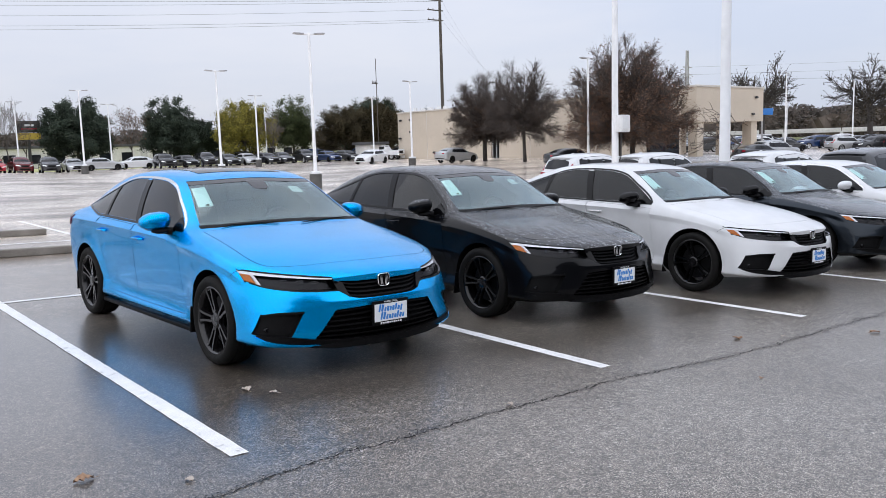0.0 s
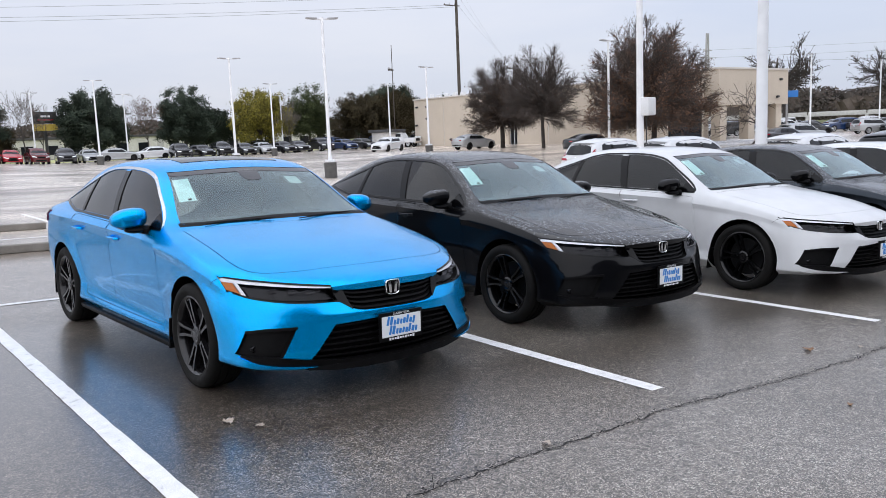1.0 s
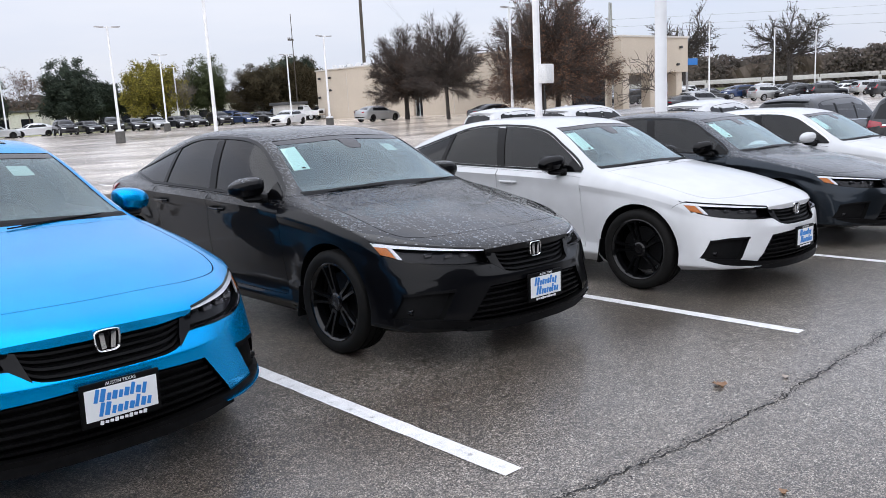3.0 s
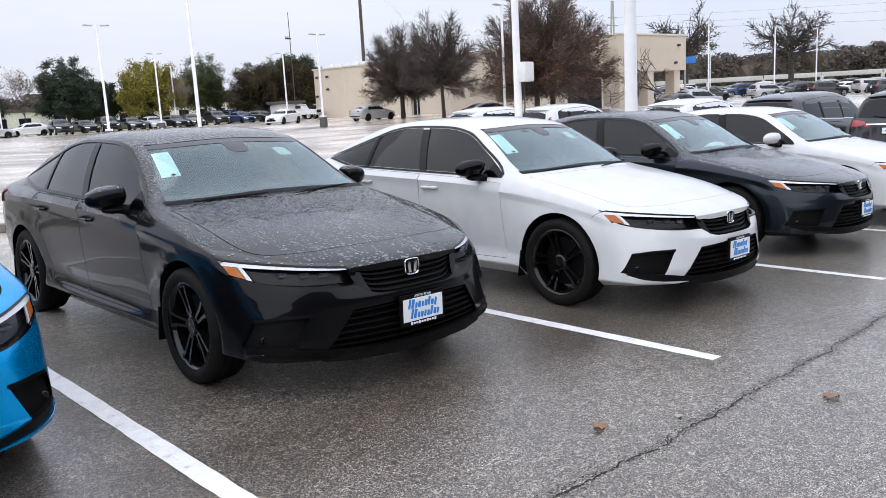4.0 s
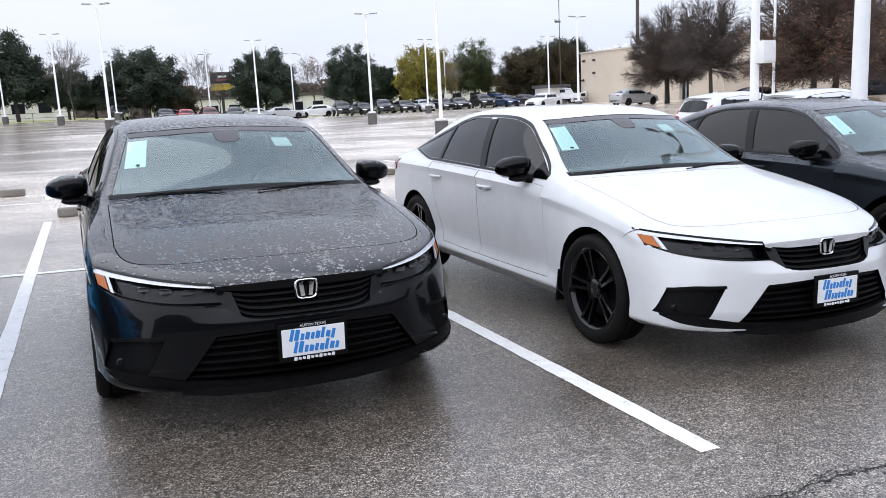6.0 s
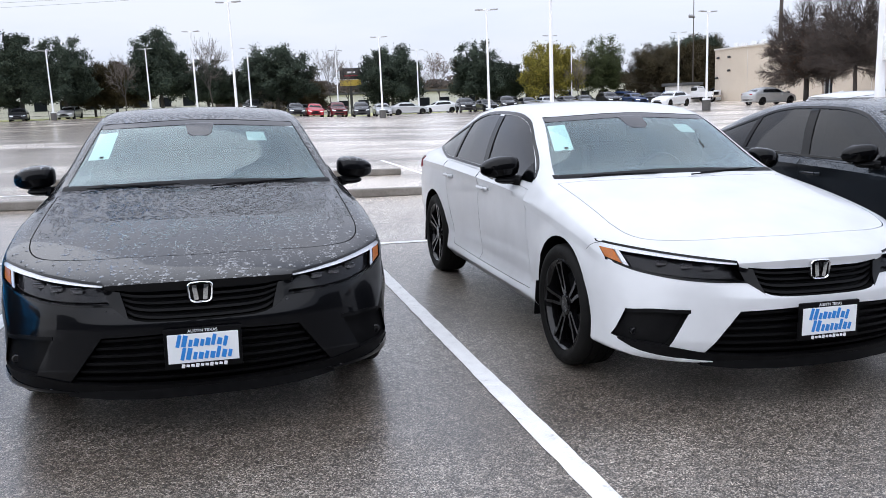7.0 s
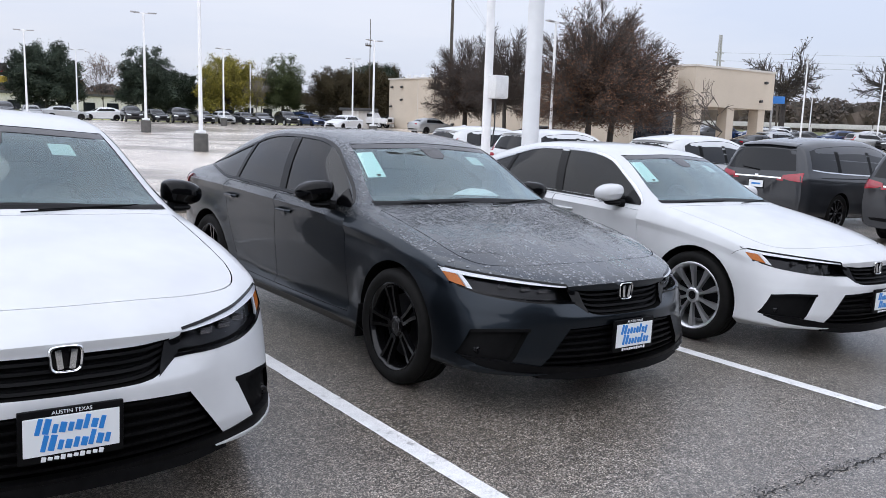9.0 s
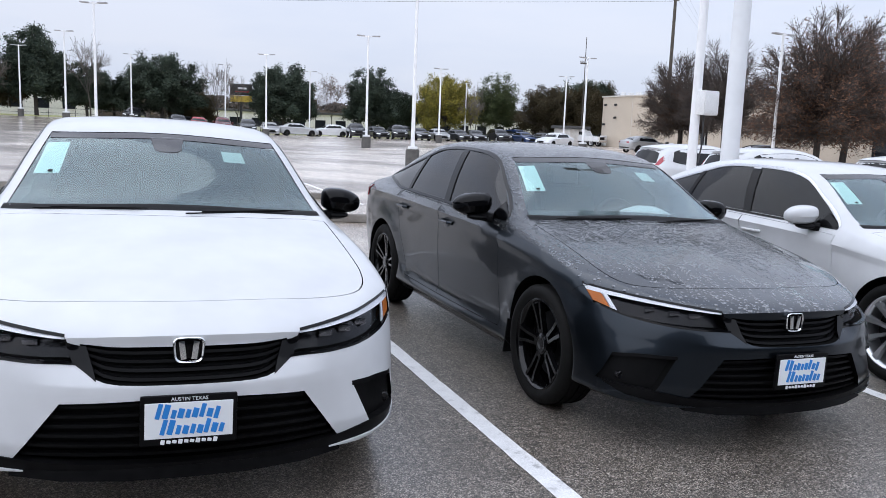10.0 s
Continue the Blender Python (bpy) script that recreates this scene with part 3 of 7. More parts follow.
def sedan_tail(x, z):
    return 0.16 * (x / 0.7) ** 2.4 + 0.04 * abs(z - 0.75) / 0.25


def plate(parent, y, z, tilt, at):
    """A dealer plate in a black frame: coloured marks stand for the trade name, a white rule below."""
    holder = part("plate_frame", box(0.315, 0.018, 0.172, (0, y, z), (tilt, 0, 0), 0.006), TRIM, parent, "black number plate frame", at)
    m = pose(0, y, z, tilt)

    def flat(name, boxes, mat, label):
        bm = bmesh.new()
        for bx, bz, w, h, lean in boxes:
            add_box(bm, w, 0.004, h, (bx, 0, bz), (0, lean, 0), 0.0012, 1)
        bmesh.ops.transform(bm, matrix=m, verts=bm.verts)
        part(name, bm, mat, holder, label)
    m = m @ pose(0, -0.0095, 0)
    flat("plate", [(0, 0.001, 0.286, 0.124, 0)], PLATE_WHITE, "white paper dealer plate")
    marks = []
    for x0, zz, heights in ((-0.108, 0.026, (54, 50, 30, 34, 30, 34, 48, 30, 44)), (-0.092, -0.030, (54, 52, 32, 30, 34, 30, 50, 34, 32))):
        for k, h in enumerate(heights):
            w = 0.019 if k % 2 else 0.015
            marks.append((x0 + 0.0235 * k + 0.010, zz + (h * 0.001 - 0.036) * (0.5 if k < 8 or zz < 0 else -0.5), w, h * 0.001, 14))
    m0 = m
    m = m0 @ pose(0, -0.0024, 0)
    flat("plate_script", marks, PLATE_BLUE, "slanting blue bars in two rows")
    rule = [(-0.085 + 0.019 * k, -0.074, 0.014, 0.011 if k % 3 else 0.016, 10) for k in range(10)]
    m = m0 @ pose(0, 0.0, 0)
    flat("frame_script", rule, PLATE_WHITE, "white marks on the frame's lower edge")
    m = m0 @ pose(0, -0.001, 0)
    cu = bpy.data.curves.new("city_text", "FONT")
    cu.body, cu.size, cu.align_x, cu.align_y, cu.extrude = "AUSTIN TEXAS", 0.018, "CENTER", "CENTER", 0.0006
    tmp = new("tmp_text", cu)
    bpy.context.view_layer.update()
    me = bpy.data.meshes.new_from_object(tmp.evaluated_get(bpy.context.evaluated_depsgraph_get()))
    bpy.data.objects.remove(tmp)
    me.transform(m0 @ pose(0, 0.0, 0.074) @ pose(0, 0, 0, 90))
    me.materials.clear()
    me.materials.append(PLATE_WHITE)
    part("city_text", me, None, holder, "small white capital letters")


SHELLS = {}


def build_sedan(name, label, m, paint):
    """A compact sedan with all its parts; its origin is on the ground under its middle."""
    L = 4.674
    car = thing(name, label, "car", m, "sedans in the row")
    sh = Shell(L, sedan_lines(), sedan_nose, sedan_tail, (0.955, 3.69), (0.372, 0.328))
    skin = sh.mesh([paint])
    at = (0, -L / 2, 0)

    hood_rear = [(-0.752, 1.335), (-0.4, 1.255), (0, 1.225), (0.4, 1.255), (0.752, 1.335)]
    hood_front = [(-0.764, 0.66), (-0.752, 0.56), (-0.715, 0.465), (-0.62, 0.375), (-0.4, 0.290), (0, 0.250), (0.4, 0.290), (0.62, 0.375), (0.715, 0.465), (0.752, 0.56), (0.764, 0.66)]
    lamp_top = [(0.392, 0.684), (0.62, 0.708), (0.79, 0.728), (0.866, 0.741)]
    lamp_low = [(0.355, 0.600), (0.60, 0.610), (0.77, 0.632), (0.856, 0.668)]
    grille_top = [(-0.345, 0.660), (-0.22, 0.650), (0, 0.650), (0.22, 0.650), (0.345, 0.660)]
    grille_low = [(-0.340, 0.586), (-0.285, 0.546), (-0.20, 0.534), (0, 0.532), (0.20, 0.534), (0.285, 0.546), (0.340, 0.586)]
    mouth_top = [(-0.405, 0.472), (0, 0.486), (0.405, 0.472)]
    mouth_low = [(-0.56, 0.262), (0, 0.250), (0.56, 0.262)]
    vent_top = [(0.606, 0.470), (0.72, 0.466), (0.822, 0.446)]
    vent_low = [(0.692, 0.300), (0.78, 0.290), (0.860, 0.312)]
    glass_top = [(-0.575, 1.318), (0, 1.342), (0.575, 1.318)]
    glass_low = [(-0.722, 0.985), (0, 1.010), (0.722, 0.985)]
    back_top = [(-0.53, 1.285), (0, 1.325), (0.53, 1.285)]
    back_low = [(-0.585, 1.085), (0, 1.13), (0.585, 1.085)]
    pane_a = ([(1.585, 0.980), (1.85, 1.150), (2.10, 1.283), (2.33, 1.325), (2.590, 1.336)], [(1.560, 0.956), (1.8, 0.962), (2.05, 0.967), (2.3, 0.972), (2.465, 0.976)])
    pane_b = ([(2.675, 1.337), (2.88, 1.334), (3.08, 1.310), (3.238, 1.268)], [(2.545, 0.978), (2.8, 0.984), (3.05, 0.990), (3.298, 0.996)])
    pane_c = ([(3.278, 1.256), (3.52, 1.190), (3.78, 1.118), (3.975, 1.074)], [(3.336, 0.997), (3.505, 0.998), (3.74, 1.030), (3.972, 1.064)])
    door_a = ([(1.548, 0.900), (1.85, 0.922), (2.2, 0.938), (2.515, 0.948)], [(1.49, 0.305), (1.85, 0.300), (2.2, 0.300), (2.515, 0.302)])
    door_b = ([(2.523, 0.948), (2.8, 0.956), (3.1, 0.964), (3.43, 0.970)], [(2.523, 0.302), (2.75, 0.305), (2.95, 0.310), (3.16, 0.318)])

    cabin = stack([(0.66, 1.62, 3.55, 0.40), (0.72, 1.50, 3.70, 0.93), (0.53, 2.14, 3.20, 1.345)])
    openings = [sh.panel(glass_top, glass_low, 10, 4, "front", 0.3, 0.35), sh.panel(back_top, back_low, 10, 4, "back", 0.4, 0.25)]
    for side in ("right", "left"):
        for a, b in (pane_a, pane_b, pane_c):
            openings.append(sh.panel(a, b, 10, 3, side, 0.2, 0.12 if a is not pane_c[0] else 0.03))
    pockets = [sh.panel(hood_rear, hood_front, 44, 10, "top", 0.08, 0.035), sh.panel(grille_top, grille_low, 16, 3, "front", 0.1, 0.07), sh.panel(mouth_top, mouth_low, 16, 4, "front", 0.1, 0.09)]
    for s, side in ((1, "right"), (-1, "left")):
        k = [(s * x, z) for x, z in lamp_top], [(s * x, z) for x, z in lamp_low]
        pockets.append(sh.panel(*k, 14, 3, "front", 0.10, 0.075))
        pockets.append(sh.panel([(s * x, z) for x, z in vent_top], [(s * x, z) for x, z in vent_low], 10, 4, "front", 0.10, 0.05))
        pockets.append(sh.panel(*door_a, 12, 8, side, 0.06, 0.03))
        pockets.append(sh.panel(*door_b, 10, 8, side, 0.06, 0.03))
        for y in sh.axles:
            pockets.append(cylinder_x(s * 0.60, s * 1.2, y, 0.328, 0.378))
    body = cut_away(skin, [(*cabin, CABIN)] + [(*o, TRIM) for o in openings] + [(*o, WELL) for o in pockets])
    body.polygons.foreach_set("use_smooth", [True] * len(body.polygons))
    body.set_sharp_from_angle(angle=radians(38))
    part("body", body, None, car, "", at)

    def lay(nm, a, b, n, mm, side, proud, deep, mat, parent=car, text="", sharp=35, loc=at):
        v, f = sh.panel(a, b, n, mm, side, proud, deep)
        bm = bm_of(v, f)
        return part(nm, mesh_bm(nm, bm, [mat], sharp), None, parent, text, loc)

    # panels that open, each a gap's width smaller than its opening
    g = 0.0032
    hood = lay("hood", [(x * 0.9938, y - g) for x, y in hood_rear], [(x * 0.9938, y + g) for x, y in hood_front], 44, 16, "top", 0.0, 0.022, paint)
    for s, side in ((1, "right"), (-1, "left")):
        for nm, (a, b), hy, hz in (("front_door", door_a, 2.372, 0.832), ("rear_door", door_b, 3.268, 0.852)):
            da = [(a[0][0] + g, a[0][1] - g)] + [(y, z - g) for y, z in a[1:-1]] + [(a[-1][0] - g, a[-1][1] - g)]
            db = [(b[0][0] + g, b[0][1] + g)] + [(y, z + g) for y, z in b[1:-1]] + [(b[-1][0] - g, b[-1][1] + g)]
            door = lay(nm, da, db, 20, 14, side, 0.0, 0.018, paint)
            # handle: a cupped recess shade, and a grip bowed over it
            cup = sh.on(np.array([[(hy, hz)]]), side)[0, 0]
            bm = bmesh.new()
            bmesh.ops.create_uvsphere(bm, u_segments=16, v_segments=8, radius=1.0, matrix=pose(cup[0] - s * 0.004, hy, hz - 0.012) @ Matrix.Diagonal((0.007, 0.066, 0.032, 1)))
            part("handle_cup", bm, paint, door)
            bm = bmesh.new()
            for y0, y1, x0, x1 in ((-0.105, -0.07, 0.002, 0.024), (-0.07, 0.07, 0.024, 0.026), (0.07, 0.10, 0.026, 0.004)):
                add_tube(bm, (cup[0] + s * x0, hy + y0, hz + 0.004), (cup[0] + s * x1, hy + y1, hz + 0.004), 0.012, 0.012, 10)
            part("door_handle", bm, paint, door)
    # glass
    lay("windshield", glass_top, glass_low, 20, 8, "front", -0.006, 0.011, WINDSHIELD)
    lay("rear_window", back_top, back_low, 14, 5, "back", -0.006, 0.011, TINTED)
    for side in ("right", "left"):
        for nm, (a, b) in (("front_side_window", pane_a), ("rear_side_window", pane_b), ("quarter_window", pane_c)):
            lay(nm, a, b, 14, 4, side, -0.004, 0.009, TINTED)
        # black beading round the side glass
        rim = [(1.556, 0.950)] + list(pane_a[0]) + list(pane_b[0]) + list(pane_c[0]) + [(4.005, 1.062)]
        lay("window_trim", [(y, z + 0.022) for y, z in rim], [(y, z + 0.004) for y, z in rim], 40, 1, side, 0.004, 0.004, WINDOW_TRIM)
        low = list(pane_a[1]) + list(pane_b[1]) + list(pane_c[1]) + [(4.000, 1.066)]
        lay("belt_trim", [(y, z - 0.001) for y, z in low], [(y, z - 0.017) for y, z in low], 40, 1, side, 0.005, 0.004, GLOSS_BLACK)
        lay("centre_pillar", [(2.584, 1.354), (2.682, 1.354)], [(2.460, 0.975), (2.550, 0.978)], 3, 8, side, 0.0025, 0.004, GLOSS_BLACK)
        lay("rear_pillar_trim", [(3.232, 1.284), (3.284, 1.270)], [(3.290, 0.996), (3.342, 0.997)], 3, 6, side, 0.0025, 0.004, GLOSS_BLACK)
    # black band and wipers at the foot of the windshield
    lay("cowl", [(-0.735, 0.988), (0, 1.012), (0.735, 0.988)], [(-0.742, 0.968), (-0.4, 0.984), (0, 0.990), (0.4, 0.984), (0.742, 0.968)], 24, 2, "front", 0.0035, 0.01, TRIM)
    lay("roof_header_band", [(-0.585, 1.333), (0, 1.356), (0.585, 1.333)], [(-0.578, 1.288), (0, 1.312), (0.578, 1.288)], 20, 2, "front", -0.0045, 0.004, FRIT)
    for x0, x1 in ((-0.60, -0.14), (0.06, 0.56)):
        foot = sh.on(np.array([[(x0, 0.976), (x1, 0.988)]]), "front")[0]
        bm = bmesh.new()
        a, b = Vector(foot[0]) + Vector((0, -0.012, 0.006)), Vector(foot[1]) + Vector((0, -0.012, 0.006))
        add_tube(bm, a, b, 0.0038, 0.003, 8)
        add_tube(bm, a.lerp(b, 0.15) + Vector((0, 0.006, 0.006)), b + Vector((0.03, 0.006, 0.004)), 0.003, 0.0025, 6)
        part("wiper", bm, TRIM, car, "black wiper", at)
    # head lamps
    for s in (1, -1):
        fx = [(s * x, z) for x, z in lamp_top], [(s * x, z) for x, z in lamp_low]
        lamp = lay("headlight", *fx, 16, 4, "front", -0.058, 0.066, LAMP_DARK, text="dark-lensed slim LED headlight")
        lay("light_guide", [(s * x, z - 0.004) for x, z in lamp_top], [(s * x, z - 0.011 - 0.013 * (x - 0.385) / 0.48) for x, z in lamp_top], 20, 1, "front", -0.006, 0.03, DRL, lamp, "white light guide along the upper edge", loc=(0, 0, 0))
        lay("amber_reflector", [(s * 0.822, 0.716), (s * 0.861, 0.727)], [(s * 0.808, 0.652), (s * 0.850, 0.671)], 4, 3, "front", -0.012, 0.03, AMBER, lamp, "amber corner reflector", loc=(0, 0, 0))
        lay("reflector_divider", [(s * 0.804, 0.712), (s * 0.817, 0.714)], [(s * 0.788, 0.643), (s * 0.803, 0.648)], 2, 3, "front", -0.012, 0.03, DRL, lamp, loc=(0, 0, 0))
        for x in (0.50, 0.585, 0.67):
            c = sh.on(np.array([[(s * x, 0.655 + (x - 0.5) * 0.06)]]), "front")[0, 0]
            bm = bmesh.new()
            add_box(bm, 0.052, 0.02, 0.026, (c[0], c[1] + 0.045, c[2]), (0, 0, s * 14), 0.006)
            part("projector", bm, LAMP_LENS, lamp)
        lay("lens", *fx, 20, 4, "front", -0.0015, 0.004, LAMP_CLEAR, lamp, "clear outer lens", loc=(0, 0, 0))
        # side vent with its fog lamp
        vt, vl = [(s * x, z) for x, z in vent_top], [(s * x, z) for x, z in vent_low]
        vent = lay("bumper_vent", vt, vl, 10, 4, "front", -0.040, 0.046, TRIM, text="black bumper corner vent")
        c = sh.on(np.array([[(s * 0.792, 0.345)]]), "front")[0, 0]
        part("fog_lamp", turned([(0, 0.001), (0.003, 0.014), (0.0, 0.019), (-0.02, 0.019)], 20), LAMP_DARK, vent, "", (c[0], c[1] + 0.034, c[2])).rotation_euler = (0, 0, -math.pi / 2)
        lay("vent_border", [(x, z + 0.004) for x, z in vt], [(x, z - 0.012) for x, z in vt], 10, 1, "front", 0.003, 0.02, TRIM, vent, loc=(0, 0, 0))
        # mud flap and skirt
        part("mud_flap", box(0.20, 0.012, 0.21, (s * 0.79, 0.955 + 0.378, 0.285), (8, 0, 0), 0.004), TRIM, car, "", at)
        part("mud_flap", box(0.20, 0.012, 0.19, (s * 0.79, 3.69 + 0.378, 0.30), (8, 0, 0), 0.004), TRIM, car, "", at)
    # grille bars between the lamps
    grille = lay("grille", grille_top, grille_low, 16, 3, "front", -0.055, 0.06, TRIM, text="black grille with level bars")
    for k in range(4):
        t = 0.14 + 0.24 * k
        ga = [(x * 0.97, z + (zl - z) * t) for (x, z), (_, zl) in zip(spread(grille_top, 8), spread(grille_low, 8))]
        lay("grille_bar", ga, [(x, z - 0.010) for x, z in ga], 20, 1, "front", -0.012 - 0.004 * k, 0.04, TRIM, grille, loc=(0, 0, 0))
    mouth = lay("lower_grille", mouth_top, mouth_low, 16, 4, "front", -0.080, 0.086, TRIM, text="wide black lower grille with level slats")
    for k in range(6):
        t = 0.06 + 0.155 * k
        ga = [(xt + (xl - xt) * t, zt + (zl - zt) * t) for (xt, zt), (xl, zl) in zip(mouth_top, mouth_low)]
        lay("slat", [(x * 0.985, z) for x, z in ga], [(x * 0.985, z - 0.011) for x, z in ga], 20, 1, "front", -0.020, 0.05, TRIM, mouth, loc=(0, 0, 0))
    chin_t = [(0.846, 0.308), (0.80, 0.306), (0.74, 0.306), (0.69, 0.302), (0.62, 0.291), (0.56, 0.281), (0.3, 0.260)]
    chin_l = [(0.846, 0.298), (0.80, 0.270), (0.74, 0.254), (0.69, 0.248), (0.62, 0.242), (0.53, 0.234), (0.3, 0.229)]
    lay("chin_spoiler", mirror_x(chin_t) + [(0, 0.254)] + chin_t[::-1], mirror_x(chin_l) + [(0, 0.228)] + chin_l[::-1], 44, 2, "front", 0.008, 0.04, TRIM, text="black chin band sweeping up under the vents")
    for s in (1, -1):
        blade = [(0.856, 0.298), (0.80, 0.270), (0.72, 0.256), (0.62, 0.247), (0.515, 0.239)]
        bl_t, bl_l = [(s * x, z) for x, z in blade], [(s * x, z - 0.046 + 0.044 * k / 4) for k, (x, z) in enumerate(blade)]
        lay("bumper_blade", bl_t, bl_l, 16, 2, "front", 0.020, 0.03, paint, text="body-coloured blade under the bumper corner")
    for side in ("right", "left"):
        lay("bumper_seam", [(0.545, 0.744), (0.60, 0.722), (0.645, 0.690)], [(0.545, 0.741), (0.60, 0.719), (0.645, 0.687)], 8, 1, side, 0.0012, 0.01, TRIM)
    lip_x = [-0.56, -0.40, -0.2, 0.0, 0.2, 0.40, 0.56]
    foot = sh.on(np.array([[(x, 0.236) for x in lip_x]]), "front")[0]
    lv, lf = [], []
    for p in foot:
        drop = 0.028 * (1 - (abs(p[0]) / 0.60) ** 4)
        lv += [(p[0], p[1] - 0.012, 0.240), (p[0], p[1] - 0.016, 0.226 - drop), (p[0], p[1] + 0.10, 0.222 - drop), (p[0], p[1] + 0.10, 0.240)]
    for k in range(len(foot) - 1):
        lf += [(4 * k + q, 4 * k + (q + 1) % 4, 4 * k + 4 + (q + 1) % 4, 4 * k + 4 + q) for q in range(4)]
    lf += [(0, 1, 2, 3), tuple(len(lv) - 1 - q for q in range(4))]
    part("chin_lip", bm_of(lv, lf), TRIM, car, "", at)
    for s in (1, -1):
        # gloss black bezel that joins lamp and grille
        lay("bezel", [(s * 0.325, 0.652), (s * 0.36, 0.657), (s * 0.392, 0.667)], [(s * 0.292, 0.545), (s * 0.328, 0.572), (s * 0.366, 0.598)], 10, 5, "front", 0.0015, 0.012, GLOSS_BLACK, text="black bezel beside the grille")
        lay("lamp_border", [(s * x, z + 0.007) for x, z in lamp_top], [(s * x, z - 0.001) for x, z in lamp_top], 20, 1, "front", 0.002, 0.02, GLOSS_BLACK)
        lay("lamp_border", [(s * x, z + 0.001) for x, z in lamp_low], [(s * x, z - 0.007) for x, z in lamp_low], 20, 1, "front", 0.002, 0.02, GLOSS_BLACK)
    # badge: a ring and two upright bars
    ey = sh.on(np.array([[(0.0, 0.640)]]), "front")[0, 0][1] - 0.002
    v, f = [], []
    ring_n = 32
    for dy, k in ((-0.010, 1.0), (-0.014, 0.94), (-0.010, 0.84), (0.01, 0.84), (0.01, 1.0)):
        for i in range(ring_n):
            a = 2 * math.pi * i / ring_n
            cx, cz = math.copysign(abs(math.cos(a)) ** 0.45, math.cos(a)), math.copysign(abs(math.sin(a)) ** 0.45, math.sin(a))
            v.append((cx * 0.056 * k * (0.93 + 0.07 * cz), ey + dy, 0.640 + cz * 0.046 * k))
    for j in range(5):
        for i in range(ring_n):
            a, b = j * ring_n + i, j * ring_n + (i + 1) % ring_n
            c, d = ((j + 1) % 5) * ring_n + (i + 1) % ring_n, ((j + 1) % 5) * ring_n + i
            f.append((a, b, c, d))
    badge = part("badge", bm_of(v, f), CHROME, car, "chrome badge of plain shapes in a rounded ring", at)
    bm = bmesh.new()
    for s in (1, -1):
        add_box(bm, 0.020, 0.008, 0.066, (s * 0.021, ey - 0.010, 0.640), (0, s * 7, 0), 0.003)
    part("badge_bar", bm, CHROME, badge)
    part("badge_back", box(0.096, 0.010, 0.080, (0, ey + 0.002, 0.640), (0, 0, 0), 0.02), GLOSS_BLACK, badge)
    py = sh.on(np.array([[(0.0, 0.42)]]), "front")[0, 0][1]
    plate(car, py - 0.022, 0.420, 0, at)
    # mirrors
    for s in (1, -1):
        bm = bmesh.new()
        bmesh.ops.create_uvsphere(bm, u_segments=24, v_segments=14, radius=1.0)
        for v_ in bm.verts:
            x, y, z = (math.copysign(abs(c) ** 0.60, c) for c in v_.co)
            y = y if y < 0 else y * 0.40
            taper = (1.0 - 0.34 * max(0, x) ** 1.5) * (0.82 if z < 0 else 1.0)
            v_.co = (s * (0.950 + 0.116 * x), 1.800 + 0.105 * y * taper + 0.03 * max(0, x), 1.003 + 0.076 * z * taper + 0.010 * (1 - x))
        bmesh.ops.recalc_face_normals(bm, faces=bm.faces)
        mir = part("mirror", bm, paint, car, "wing mirror", at)
        bm = bmesh.new()
        bmesh.ops.create_uvsphere(bm, u_segments=20, v_segments=8, radius=1.0, matrix=pose(s * 0.950, 1.835, 0.996) @ Matrix.Diagonal((0.095, 0.014, 0.060, 1)))
        part("mirror_glass", bm, MIRROR, mir)
        bm = bmesh.new()
        add_tube(bm, (s * 0.900, 1.765, 0.945), (s * 0.835, 1.72, 0.935), 0.028, 0.034, 10)
        bmesh.ops.create_uvsphere(bm, u_segments=14, v_segments=8, radius=1.0, matrix=pose(s * 0.915, 1.770, 0.940) @ Matrix.Diagonal((0.075, 0.07, 0.024, 1)))
        part("mirror_foot", bm, TRIM, mir, "black mirror foot")
        lay("mirror_sail", [(1.57, 0.968), (1.70, 1.045)], [(1.57, 0.955), (1.74, 0.960)], 3, 3, "right" if s > 0 else "left", 0.008, 0.006, GLOSS_BLACK)
        # tail lamps wrap round the rear corners
        lay("tail_lamp", [(4.16, 0.962), (4.40, 0.955), (4.60, 0.945)], [(4.24, 0.862), (4.42, 0.842), (4.60, 0.832)], 10, 3, "right" if s > 0 else "left", 0.012, 0.03, TAIL_RED, text="red tail lamp")
    # cabin
    part("dashboard", box(1.36, 0.55, 0.20, (0, 1.78, 0.845), (6, 0, 0), 0.06, 3), CABIN, car, "", at)
    wheel = turned([(0.016, 0.185), (0.0, 0.201), (-0.016, 0.185), (0.0, 0.169), (0.016, 0.185)], 32, "z")
    add_box(wheel, 0.34, 0.05, 0.02, (0, 0, 0), (0, 0, 0), 0.008)
    bmesh.ops.create_uvsphere(wheel, u_segments=14, v_segments=8, radius=0.07, matrix=Matrix.Diagonal((1, 1, 0.35, 1)))
    st = part("steering_wheel", wheel, TRIM, car, "", (0.36, 2.08 - L / 2, 0.88))
    st.rotation_euler = (radians(65), 0, 0)
    for x in (-0.36, 0.36):
        seat = part("seat", box(0.52, 0.52, 0.20, (x, 2.50, 0.50), (4, 0, 0), 0.07, 3), SEAT, car, "dark cloth seat", at)
        part("seat_back", box(0.50, 0.15, 0.62, (x, 2.82, 0.80), (-16, 0, 0), 0.06, 3), SEAT, seat)
        part("head_rest", box(0.26, 0.10, 0.17, (x, 2.93, 1.17), (-10, 0, 0), 0.04, 3), SEAT, seat)
    part("rear_bench", box(1.28, 0.16, 0.60, (0, 3.55, 0.74), (-22, 0, 0), 0.05, 3), CABIN, car, "", at)
